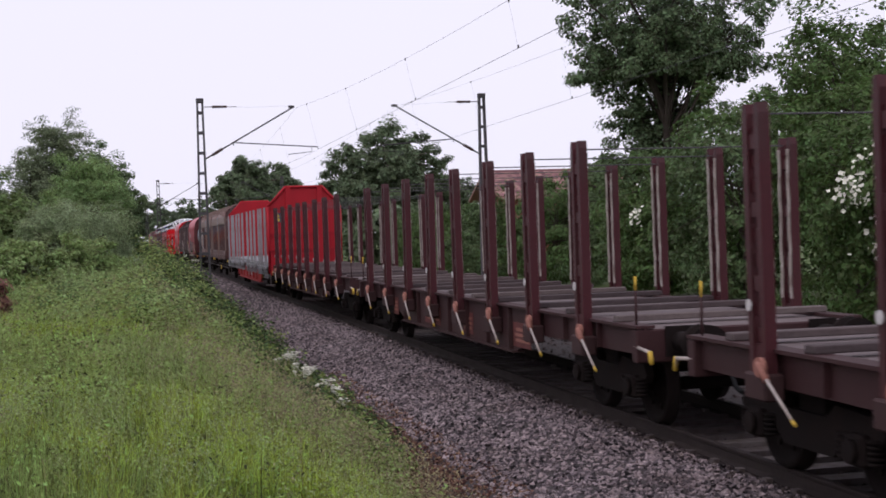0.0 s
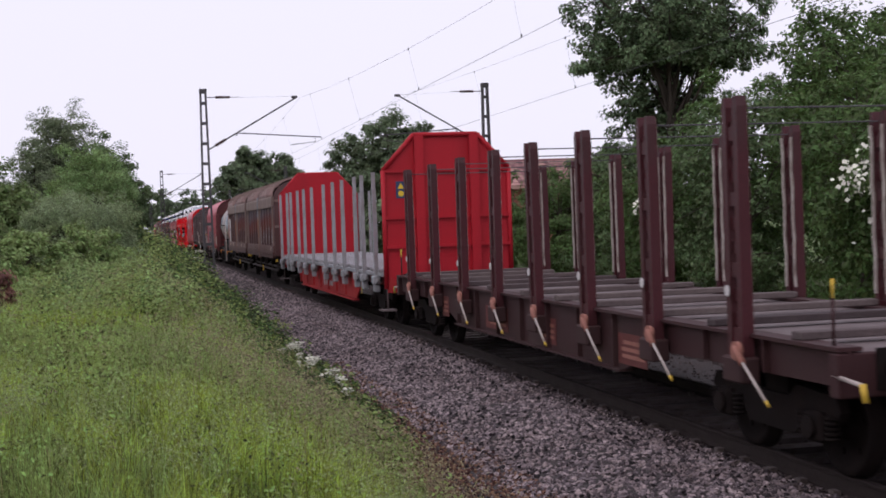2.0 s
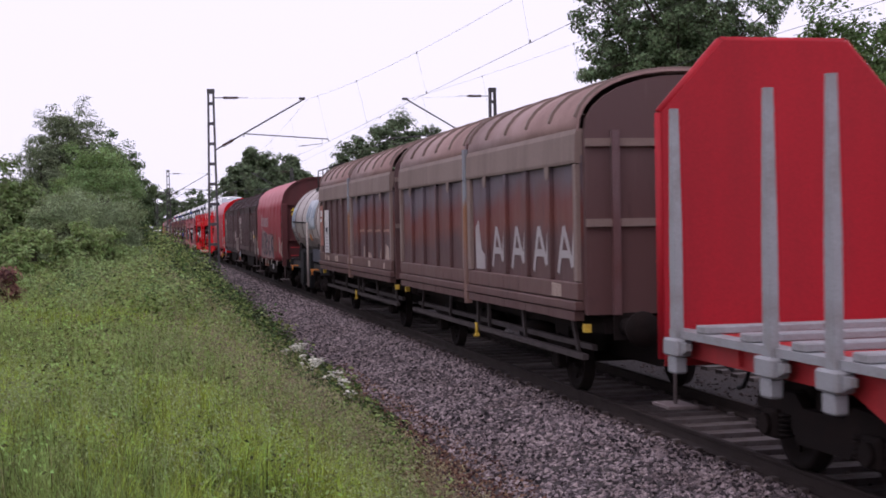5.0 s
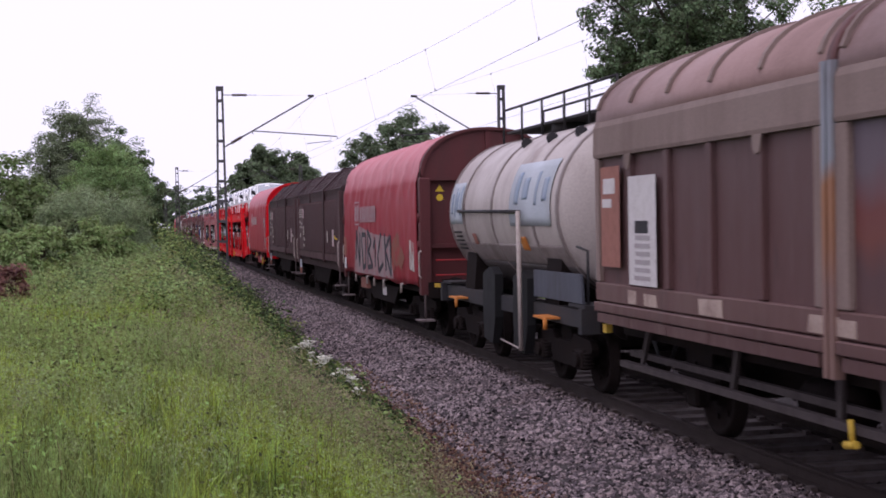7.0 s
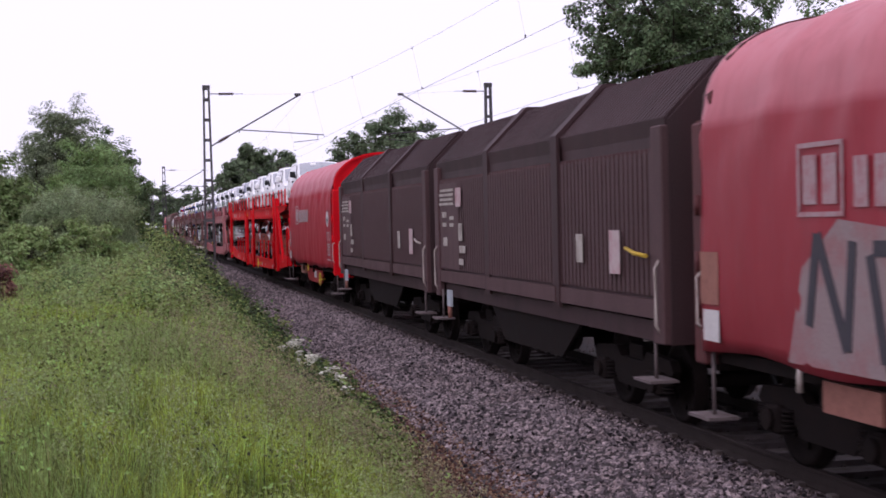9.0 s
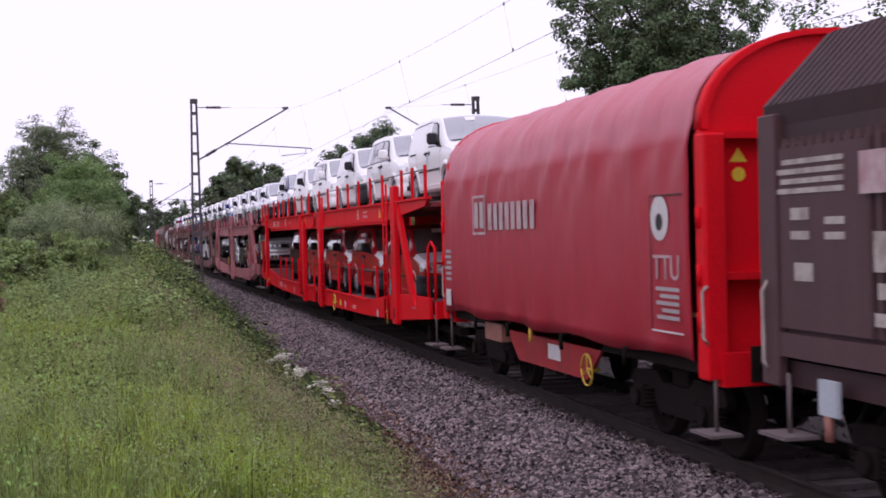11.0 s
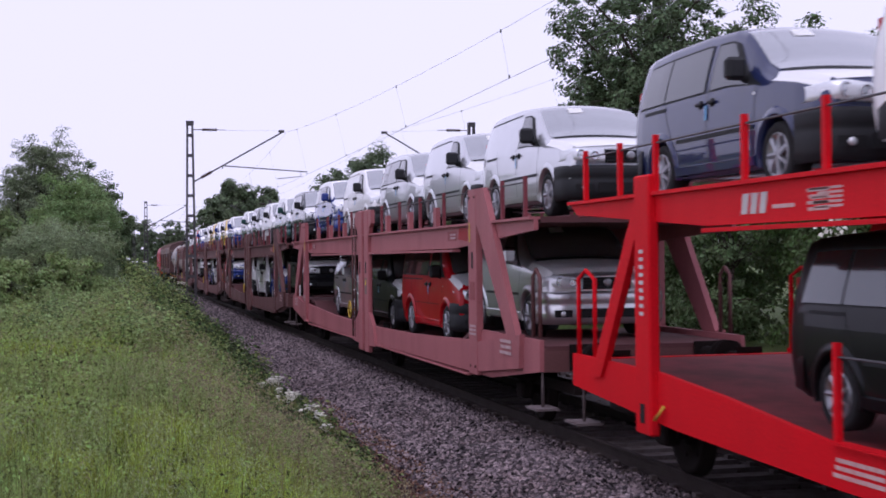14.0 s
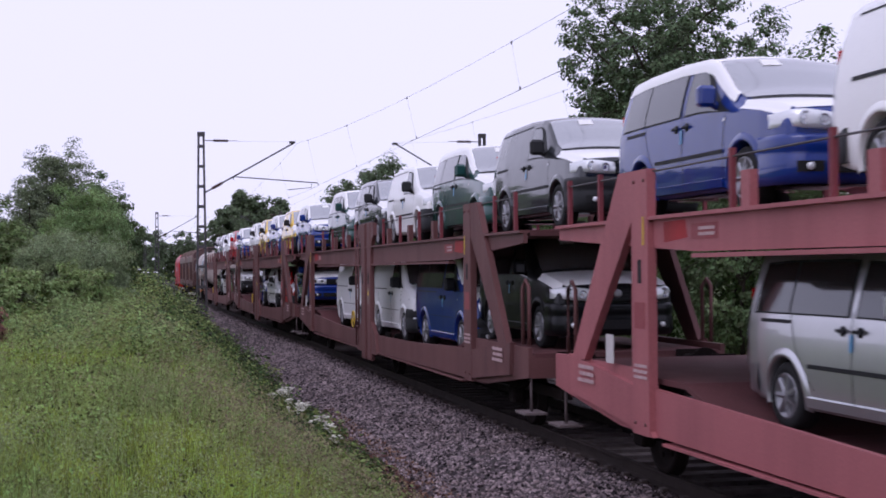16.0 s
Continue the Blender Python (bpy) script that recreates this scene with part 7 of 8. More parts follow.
def red_carrier():
    L = 29.7
    h = L / 2
    t = thing("car_carrier_wagon", "bright red double-deck car carrier loaded with new vans", "car carrier", "wagons of the train")
    uc = 38.15
    for half_, (a, b) in (("near", (-h + 0.35, -0.35)), ("far", (0.35, h))):
        e = -1 if half_ == "near" else 1
        for sx in (-1, 1):
            x0, x1 = sx * 1.42 - 0.03, sx * 1.42 + 0.03
            end, inner = (a, b) if e < 0 else (b, a)
            prism(bmesh_ := bmesh.new(), [(end, 1.2), (end, 0.82), (end - e * 3.0, 0.64), (end - e * 6.1, 0.56), (inner, 0.48), (inner, 0.9), (end - e * 6.1, 0.9), (end - e * 4.1, 1.08), (end - e * 2.6, 1.18)], x0, x1, axis="x")
            box(bmesh_, sx * 1.42 - 0.07, sx * 1.42 + 0.07, min(inner, end - e * 6.1), max(inner, end - e * 6.1), 0.902, 0.92)
            part("lower_girder", bmesh_, M_CARRED, t)
            bm = bmesh.new()
            prism(bm, [(end, 2.98), (inner, 2.98), (inner, 2.62), (end - e * 3.8, 2.64), (end - e * 0.2, 2.86)], x0, x1, axis="x")
            box(bm, sx * 1.42 - 0.08, sx * 1.42 + 0.06, min(inner, end), max(inner, end), 2.982, 3.02)
            box(bm, sx * 1.42 - 0.07, sx * 1.42 + 0.05, min(inner, end - e * 3.8), max(inner, end - e * 3.8), 2.58, 2.618)
            part("upper_girder", bm, M_CARRED, t)
        part("upper_deck", bx(-1.36, 1.36, a, b, 2.84, 2.92), M_DECKRED, t)
        part("lower_deck", bx(-1.36, 1.36, a + (6.0 if e < 0 else 0), b - (6.0 if e > 0 else 0), 0.68, 0.74), M_DECKRED, t)
        ra, rb = (a + 0.05, a + 6.0) if e < 0 else (b - 0.05, b - 6.0)
        bm = bmesh.new()
        prism(bm, [(ra, 1.14), (ra, 1.08), (rb, 0.68), (rb, 0.74)], -1.36, 1.36, axis="x")
        part("ramp_deck", bm, M_DECKRED, t)
        for x in (-1.05, -0.55, 0.55, 1.05):
            part("wheel_track", bx(x - 0.14, x + 0.14, a + (6.1 if e < 0 else 0.1), b - (6.1 if e > 0 else 0.1), 0.742, 0.765), M_LGREY, t)
            part("wheel_track", bx(x - 0.14, x + 0.14, a + 0.1, b - 0.1, 2.922, 2.945), M_LGREY, t)
    for sx in (-1, 1):
        X0_, X1_ = sx * 1.47 - 0.06, sx * 1.47 + 0.06
        for y, z0, z1 in ((26.5 - uc, 0.56, 3.32), (36.85 - uc, 0.42, 2.82), (40.2 - uc, 0.42, 2.82), (50.6 - uc, 0.52, 3.2)):
            p = part("pillar", bx(X0_, X1_, y - 0.2, y + 0.2, z0, z1, bev=0.02), M_CARRED, t)
            part("pillar_slot", bx(min(sx * 1.532, sx * 1.535), max(sx * 1.532, sx * 1.535), y - 0.06, y + 0.06, z0 + 0.12, z0 + 0.32), M_BLACK, p)
        for y0, y1 in ((26.35 - uc, 24.9 - uc), (50.7 - uc, 52.1 - uc)):
            bm = prism(bmesh.new(), [(y0 - 0.13, 3.0), (y0 + 0.13, 3.0), (y1 + 0.15, 1.0), (y1 - 0.15, 1.0)], sx * 1.45 - 0.04, sx * 1.45 + 0.04, axis="x")
            part("diagonal_brace", bm, M_CARRED, t)
        for y in (26.5 - uc, 36.85 - uc, 50.6 - uc):
            bm = bmesh.new()
            for k in range(9):
                box(bm, min(sx * 1.532, sx * 1.536), max(sx * 1.532, sx * 1.536), y - 0.05, y + 0.05, 1.75 + 0.08 * k, 1.79 + 0.08 * k)
            part("height_scale", bm, M_WHITE if y > -2 else M_REDF, t)
        ys = [-h + 0.5, -h + 1.6, -h + 2.6, -h + 4.6, -h + 6.0, -h + 7.5, -h + 9.0, -h + 10.6, -h + 12.2, -h + 13.8]
        railing(t, sx * 1.44, ys, 3.02, 0.58, M_CARRED)
        railing(t, sx * 1.44, [-y for y in ys][::-1], 3.02, 0.58, M_CARRED)
        railing(t, sx * 1.4, [-9.2, -7.4, -5.6, -3.9], 0.9, 0.78, M_CARRED)
        railing(t, sx * 1.4, [2.6, 4.0, 5.6, 7.2, 8.8], 0.9, 0.78, M_CARRED)
        railing(t, sx * 1.4, [-0.6, 0.6], 0.9, 0.78, M_CARRED)
        for y in (-h + 0.35, h - 0.35):
            bm = tube(bmesh.new(), [(sx * 1.4, y - 0.3, 1.18), (sx * 1.4, y - 0.3, 2.1), (sx * 1.4, y, 2.2), (sx * 1.4, y + 0.25, 2.1), (sx * 1.4, y + 0.25, 1.18)], 0.028, 6)
            part("grab_hoop", bm, M_CARRED, t)
    ladder(t, -1.5, 37.55 - uc - 1.2, 0.6, 3.4, M_CARRED)
    ladder(t, -1.5, 26.2 - uc + 1.2, 0.6, 3.4, M_CARRED)
    ladder(t, -1.5, 40.8 - uc, 0.6, 3.0, M_CARRED)
    for y in (34.3 - uc,):
        bm = hand_wheel(bmesh.new(), -1.52, y, 0.66, 0.2)
        part("brake_wheel", bm, M_YELLOW, t, "yellow brake handwheel")
    for (y0, y1, z0, z1, m) in ((33.6 - uc, 33.85 - uc, 0.6, 0.74, M_LABELY), (27.6 - uc, 27.66 - uc, 0.5, 0.85, M_YELLOW), (29.6 - uc, 30.3 - uc, 2.74, 2.8, M_WHITE), (29.6 - uc, 30.3 - uc, 2.84, 2.89, M_WHITE), (43.5 - uc, 44.0 - uc, 2.78, 2.84, M_WHITE),
                                (31.5 - uc, 31.95 - uc, 0.62, 0.65, M_WHITE), (31.5 - uc, 31.85 - uc, 0.67, 0.7, M_WHITE), (45 - uc, 45.7 - uc, 0.62, 0.66, M_WHITE), (45 - uc, 45.9 - uc, 0.7, 0.74, M_WHITE), (46.7 - uc, 47.3 - uc, 2.72, 2.9, M_WHITE), (34.5 - uc, 34.7 - uc, 0.58, 0.7, M_WHITE), (24.7 - uc, 25.3 - uc, 0.94, 0.98, M_WHITE), (24.7 - uc, 25.1 - uc, 1.03, 1.07, M_WHITE)):
        if m is M_WHITE and z1 - z0 > 0.035:
            writing_bars(t, -1.451, y0 + 0.05, y1 - 0.05, z0, z1, max(2, int((z1 - z0) / 0.03)), M_MARK, int(y0 * 7) % 50)
        else:
            sticker(t, "marking", -1.451, y0, y1, z0, z1, M_MARK if m is M_WHITE else m)
    # operator's emblem as plain slanted blocks, small print as bars
    for k in range(3):
        y = 48.45 - uc - k * 0.17
        part("emblem_block", prism(bmesh.new(), [(y, 2.72), (y - 0.11, 2.72), (y - 0.15, 2.9), (y - 0.03, 2.9)], -1.455, -1.451, axis="x"), M_WHITE, t)
    writing_bars(t, -1.451, 47.5 - uc, 47.9 - uc, 2.74, 2.8, 1, M_MARK, 3)
    writing_bars(t, -1.451, 46.95 - uc, 47.3 - uc, 2.7, 2.9, 4, M_MARK, 4)
    writing_bars(t, -1.451, 46.2 - uc, 47.1 - uc, 0.64, 0.82, 3, M_MARK, 5)
    part("yellow_hook", tube(bmesh.new(), [(-1.46, 50.2 - uc, 0.85), (-1.5, 50.2 - uc, 0.8), (-1.5, 50.35 - uc, 0.7)], 0.018, 6), M_YELLOW, t)
    for y in (30.9 - uc, 44.9 - uc):
        for a, b in (((y - 0.1, 2.74), (y - 0.06, 2.92)), ((y + 0.1, 2.74), (y + 0.06, 2.92)), ((y - 0.09, 2.81), (y + 0.09, 2.81)), ((y - 0.13, 2.74), (y + 0.13, 2.74)), ((y - 0.08, 2.92), (y + 0.08, 2.92))):
            strokes(t, -1.451, [(a, b)], 0.012, M_WHITE, "symbol_stroke")
    for y in (28.2 - uc, 40.0 - uc):
        part("warning_sign", prism(bmesh.new(), [(y - 0.1, 2.72), (y + 0.1, 2.72), (y, 2.92)], -1.455, -1.451, axis="x"), M_LABELY, t)
    for y in (28.7 - uc, 33.0 - uc, 43.0 - uc):
        part("round_sign", turned(bmesh.new(), [(-1.456, 0.09), (-1.451, 0.09)], (0, y, 0.66), "x", 14), M_TANKP, t)
    for y in (-h + 1.9, h - 1.9):
        two_axle(t, y)
    for y in (-1.3, 1.3):
        two_axle(t, y)
    for sx in (-0.9, 0.9):
        part("frame_beam", bx(sx - 0.08, sx + 0.08, -h, h, 0.52, 0.66), M_STEEL, t)
    for e in (-1, 1):
        part("headstock", bx(-1.4, 1.4, min(e * h, e * h - e * 0.15), max(e * h, e * h - e * 0.15), 0.84, 1.14), M_CARRED, t)
        footstep(t, e * (h - 0.15), z=0.4)
    buffers(t, L)
    brake_hose(t, L)
    return t


joined(38.15, red_carrier())


M_RAILING = mat("dull_red_railing_paint", (0.2, 0.045, 0.055), 0.6, dirt=(0.12, 0.04, 0.045), scale=4)
M_REPAINT = mat("repainted_red_patch", (0.26, 0.06, 0.068), 0.6, dirt=(0.3, 0.1, 0.1), dirt_amount=0.8, scale=6, bump=0)
M_FADEW = mat("faded_pinkish_white_marking", (0.5, 0.36, 0.36), 0.7, dirt=(0.34, 0.18, 0.18), dirt_amount=0.8, scale=9, bump=0)


M_DECKDARK = mat("dark_brown_red_deck_plate", (0.11, 0.042, 0.044), 0.75, dirt=(0.07, 0.035, 0.035), dirt_amount=0.7, scale=1.5)


def pink_carrier(m, dm):
    L = 24.8
    h = L / 2
    t = thing("car_carrier_wagon", "faded red-brown double-deck car carrier loaded with new vans", "car carrier", "wagons of the train")
    for e in (-1, 1):
        end, inner = e * h, e * 0.05
        for sx in (-1, 1):
            x0, x1 = sx * 1.42 - 0.03, sx * 1.42 + 0.03
            bm = prism(bmesh.new(), [(end, 1.28), (end, 0.87), (end - e * 2.3, 0.61), (inner, 0.57), (inner, 0.92), (end - e * 7.7, 0.97), (end - e * 3.3, 1.1), (end - e * 3.0, 1.28)], x0, x1, axis="x")
            box(bm, sx * 1.42 - 0.07, sx * 1.42 + 0.07, min(inner, end - e * 3.6), max(inner, end - e * 3.6), 0.54, 0.568)
            part("lower_girder", bm, m, t)
            bm = prism(bmesh.new(), [(end - e * 0.2, 2.86), (inner, 2.86), (inner, 2.5), (end - e * 4.4, 2.52), (end - e * 0.2, 2.72)], x0, x1, axis="x")
            box(bm, sx * 1.42 - 0.09, sx * 1.42 + 0.06, min(inner, end - e * 0.2), max(inner, end - e * 0.2), 2.862, 2.9)
            box(bm, sx * 1.42 - 0.08, sx * 1.42 + 0.05, min(inner, end - e * 4.4), max(inner, end - e * 4.4), 2.46, 2.5)
            part("upper_girder", bm, m, t)
            # end frame: upright with a raked leg, one plate with an opening
            yp, yl = end - e * 3.1, end - e * 1.2
            X0_, X1_ = sx * 1.47 - 0.05, sx * 1.47 + 0.05
            pl = part("end_frame_post", prism(bmesh.new(), [(yp - 0.24, 0.6), (yp + 0.24, 0.6), (yp + 0.22, 3.4), (yp - 0.22, 3.4)], X0_, X1_, axis="x"), m, t)
            part("raked_leg", prism(bmesh.new(), [(yp + e * 0.2, 3.4), (yp + e * 0.62, 3.4), (yl + e * 0.35, 1.28), (yl - e * 0.1, 1.28), (yp + e * 0.2, 2.9)], X0_ + 0.005, X1_ - 0.005, axis="x"), m, t)
            part("foot_plate", prism(bmesh.new(), [(yp - e * 0.3, 0.6), (yl + e * 0.45, 0.86), (yl + e * 0.5, 1.32), (yp + e * 0.2, 1.1)], X0_ + 0.01, X1_ - 0.01, axis="x"), m, t)
            part("post_slot", bx(min(sx * 1.521, sx * 1.524), max(sx * 1.521, sx * 1.524), yp - 0.05, yp + 0.05, 2.2, 2.45), M_BLACK, pl)
            for zb in (0.72, 3.28) if sx < 0 else ():
                for yb in (-0.14, 0.14):
                    part("bolt", turned(bmesh.new(), [(sx * 1.519, 0.022), (sx * 1.534, 0.02), (sx * 1.536, 0.001)], (0, yp + yb, zb), "x", 8), M_CARDARK, pl)
            part("repainted_patch", prism(bmesh.new(), [(end - e * 3.6, 2.83), (end - e * 4.15, 2.84), (end - e * 4.2, 2.66), (end - e * 3.62, 2.62)], min(sx * 1.4505, sx * 1.4525), max(sx * 1.4505, sx * 1.4525), axis="x"), M_REDF, t)
            part("post_patch", bx(min(sx * 1.521, sx * 1.524), max(sx * 1.521, sx * 1.524), yp - 0.15, yp + 0.15, 1.72, 2.0), M_REPAINT, pl)
            ym = e * 0.36
            pm = part("centre_post", bx(X0_, X1_, ym - 0.26, ym + 0.2, 0.35, 3.42, bev=0.02), m, t)
            part("post_slot", bx(min(sx * 1.521, sx * 1.524), max(sx * 1.521, sx * 1.524), ym - 0.06, ym + 0.06, 2.05, 2.3), M_BLACK, pm)
            part("gusset", prism(bmesh.new(), [(ym + e * 0.19, 3.42), (ym + e * 0.6, 3.4), (ym + e * 0.62, 3.12), (ym + e * 0.42, 3.04), (ym + e * 0.29, 2.86), (ym + e * 0.24, 2.55), (ym + e * 0.19, 2.3)], X0_ + 0.01, X1_ - 0.01, axis="x"), m, t)
            if e < 0 and sx < 0:
                part("notice_panel", bx(-1.526, -1.522, ym - 0.12, ym + 0.1, 1.6, 1.95), M_EAVE, pm)
                part("warning_sign", prism(bmesh.new(), [(ym - 0.08, 1.8), (ym + 0.06, 1.8), (ym - 0.01, 1.92)], -1.53, -1.526, axis="x"), M_LABELY, pm)
            part("gusset", prism(bmesh.new(), [(ym + e * 0.2, 0.5), (ym + e * 0.9, 0.52), (ym + e * 0.7, 0.94), (ym + e * 0.2, 1.25)], X0_ + 0.01, X1_ - 0.01, axis="x"), m, t)
            ys = sorted([end - e * 0.6, end - e * 1.7, end - e * 5.2, end - e * 7.0, end - e * 8.8, end - e * 10.6])
            railing(t, sx * 1.44, ys, 2.9, 0.55, M_RAILING)
            bm = tube(bmesh.new(), [(sx * 1.36, end - e * 0.25, 1.3), (sx * 1.36, end - e * 0.25, 2.1), (sx * 1.36, end - e * 0.4, 2.2), (sx * 1.36, end - e * 0.55, 2.1), (sx * 1.36, end - e * 0.55, 1.3)], 0.028, 6)
            part("grab_hoop", bm, dm, t)
            for k in range(3):
                part("bracket", bx(sx * 1.47 - 0.04, sx * 1.47 + 0.04, end - e * (5.6 + 2.1 * k) - 0.09, end - e * (5.6 + 2.1 * k) + 0.09, 2.9, 3.22), m, t)
        a, b = sorted((end - e * 5.2, inner))
        part("upper_deck", bx(-1.36, 1.36, min(end - e * 0.2, inner), max(end - e * 0.2, inner), 2.82, 2.9), M_DECKDARK, t)
        for x in (-0.75, 0.75):
            part("wheel_track", bx(x - 0.16, x + 0.16, min(end - e * 0.3, inner), max(end - e * 0.3, inner), 2.902, 2.926), M_DECKDARK, t)
        part("lower_deck", bx(-1.36, 1.36, a, b, 0.74, 0.8), M_DECKDARK, t)
        bm = prism(bmesh.new(), [(end, 1.2), (end, 1.14), (end - e * 3.9, 1.14), (end - e * 5.2, 0.74), (end - e * 5.2, 0.8), (end - e * 3.9, 1.2)], -1.36, 1.36, axis="x")
        part("ramp_deck", bm, M_DECKDARK, t)
        part("headstock", bx(-1.4, 1.4, min(end, end - e * 0.15), max(end, end - e * 0.15), 0.86, 1.18), dm, t)
        footstep(t, end - e * 0.15, z=0.4)
        two_axle(t, end - e * 2.0)
        if e > 0:
            sticker(t, "placard", -1.526, end - e * 2.2 - 0.12, end - e * 2.2 + 0.12, 1.3, 1.62, M_WHITE)
        writing_bars(t, -1.526, end - e * 1.35 - 0.3, end - e * 1.35 + 0.3, 1.0, 1.24, 3, M_FADEW, 3)
        writing_bars(t, -1.526, end - e * 3.1 - 0.2, end - e * 3.1 + 0.2, 1.18, 1.36, 3, M_FADEW, 4)
        sticker(t, "yellow_marking", -1.526, end - e * 3.25, end - e * 3.2, 2.6, 2.9, M_YELLOW)
        sticker(t, "faded_patch", -1.451, end - e * 4.6 - 0.3, end - e * 4.6 + 0.3, 2.64, 2.79, M_REPAINT)
        writing_bars(t, -1.456, end - e * 4.6 - 0.24, end - e * 4.6 + 0.24, 2.66, 2.77, 2, M_FADEW, 6)
    ladder(t, -1.5, 1.2, 0.6, 3.3, dm)
    bm = hand_wheel(bmesh.new(), -1.52, 1.7, 1.2, 0.19)
    part("brake_wheel", bm, M_YELLOW, t, "yellow brake handwheel")
    two_axle(t, 0)
    for sx in (-0.9, 0.9):
        part("frame_beam", bx(sx - 0.08, sx + 0.08, -h, h, 0.55, 0.7), M_STEEL, t)
    buffers(t, L)
    brake_hose(t, L)
    return t


pc = pink_carrier(M_CARPINK, M_CARDARK)
joined(66.7, pc)
pd = pink_carrier(M_CARDARK, M_CARDARK)
tagged(pd, "dark red-brown double-deck car carrier loaded with new vans")
joined(92.7, pd)
joined(118.7, copy_thing(pd, Matrix()))
joined(144.7, copy_thing(pd, Matrix()))

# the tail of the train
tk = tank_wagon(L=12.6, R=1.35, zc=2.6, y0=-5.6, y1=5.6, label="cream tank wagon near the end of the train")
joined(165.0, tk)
sw = sliding_wall_wagon(12.5, 3, False)
joined(178.9, sw)
joined(192.2, copy_thing(sw, Matrix()))
rt = tarp_wagon(False)
tagged(rt, "red tarpaulin wagon at the tail of the train")
joined(205.0, rt)


# ---- vans ----
def paint(name, col, metal=0.0, rough=0.25):
    m = mat(name, col, rough + 0.1, metal, dirt=tuple(c * 0.85 for c in col), dirt_amount=0.3, scale=0.8, bump=0, vary=0.02, coat=1.0, spec=0.1)
    m.node_tree.nodes["Principled BSDF"].inputs["Coat IOR"].default_value = 1.8 if min(col) > 0.3 else 1.55
    return m


P_WHITE = paint("white_car_paint", (0.88, 0.88, 0.885))
P_WHITE.node_tree.nodes["Principled BSDF"].inputs["Coat Weight"].default_value = 0.5
P_SILVER = paint("silver_car_paint", (0.6, 0.61, 0.63), 0.85, 0.22)
P_GREY = paint("dark_grey_car_paint", (0.022, 0.026, 0.031), 0.1)
P_NAVY = paint("dark_navy_car_paint", (0.012, 0.02, 0.08), 0.0)
P_BLUE = paint("dark_blue_car_paint", (0.007, 0.03, 0.2), 0.0)
P_GREEN = paint("dark_green_car_paint", (0.012, 0.06, 0.055), 0.1)
P_YELLOW = paint("yellow_car_paint", (0.75, 0.48, 0.03))
P_RED = paint("red_car_paint", (0.42, 0.005, 0.01))
P_RED.node_tree.nodes["Principled BSDF"].inputs["Coat IOR"].default_value = 1.4
P_RED.node_tree.nodes["Principled BSDF"].inputs["Coat Weight"].default_value = 0.55
P_BLACK = paint("black_car_paint", (0.007, 0.0075, 0.009), 0.1)
P_BLACK.node_tree.nodes["Principled BSDF"].inputs["Coat Weight"].default_value = 0.25
M_GLASS = mat("tinted_car_glass", (0.42, 0.435, 0.45), 0.05, 0.75, bump=0, spec=0.8, vary=0.01, coat=0.6)
M_GLASSS = mat("dark_side_glass", (0.075, 0.08, 0.085), 0.05, 0.65, bump=0, spec=0.7, vary=0.01, coat=0.45)
M_FILMW = mat("white_protective_film", (0.88, 0.88, 0.885), 0.35, bump=0.05, vary=0.03, coat=0.2)
M_REFL = mat("lamp_reflector", (0.6, 0.62, 0.65), 0.18, 0.95, bump=0)
M_PLASTIC = mat("dark_grey_bumper_plastic", (0.019, 0.02, 0.022), 0.6, bump=0.05)
M_LAMP = mat("clear_headlamp_glass", (0.75, 0.77, 0.8), 0.12, 0.3, bump=0, coat=0.6)
M_TAIL = mat("red_tail_lamp", (0.4, 0.01, 0.01), 0.2, bump=0)
M_TYRE = mat("black_tyre_rubber", (0.02, 0.02, 0.021), 0.85, bump=0.1)
M_RIM = mat("silver_wheel_rim", (0.34, 0.34, 0.36), 0.35, 0.9, bump=0)
M_FILM = mat("light_blue_protective_film", (0.12, 0.35, 0.6), 0.4, bump=0)
M_PAPER = mat("white_paper_sheet", (0.8, 0.8, 0.78), 0.8, bump=0)

# stations from nose to tail: y, then (z, half width) of sill, side, shoulder and roof edge, then the crown
CITY = [
    (0.00, (0.32, 0.70), (0.50, 0.78), (0.74, 0.77), (0.86, 0.70), 0.90),
    (0.05, (0.27, 0.79), (0.50, 0.85), (0.78, 0.84), (0.93, 0.76), 0.97),
    (0.18, (0.25, 0.83), (0.52, 0.88), (0.85, 0.87), (0.99, 0.79), 1.035),
    (0.50, (0.23, 0.85), (0.55, 0.895), (0.94, 0.885), (1.06, 0.81), 1.105),
    (0.95, (0.22, 0.86), (0.60, 0.90), (1.02, 0.885), (1.13, 0.81), 1.175),
    (1.20, (0.22, 0.86), (0.60, 0.90), (1.04, 0.885), (1.24, 0.80), 1.33),
    (1.45, (0.22, 0.86), (0.60, 0.90), (1.05, 0.885), (1.45, 0.775), 1.54),
    (1.70, (0.22, 0.86), (0.60, 0.90), (1.07, 0.885), (1.64, 0.745), 1.71),
    (1.95, (0.22, 0.86), (0.60, 0.90), (1.08, 0.885), (1.725, 0.73), 1.79),
    (2.60, (0.22, 0.86), (0.60, 0.90), (1.08, 0.885), (1.765, 0.72), 1.83),
    (3.60, (0.22, 0.86), (0.60, 0.90), (1.08, 0.885), (1.76, 0.72), 1.825),
    (4.10, (0.25, 0.85), (0.60, 0.89), (1.08, 0.875), (1.735, 0.71), 1.80),
    (4.30, (0.30, 0.83), (0.60, 0.875), (1.07, 0.86), (1.69, 0.70), 1.75),
    (4.405, (0.36, 0.80), (0.60, 0.85), (1.05, 0.83), (1.59, 0.68), 1.65),
]
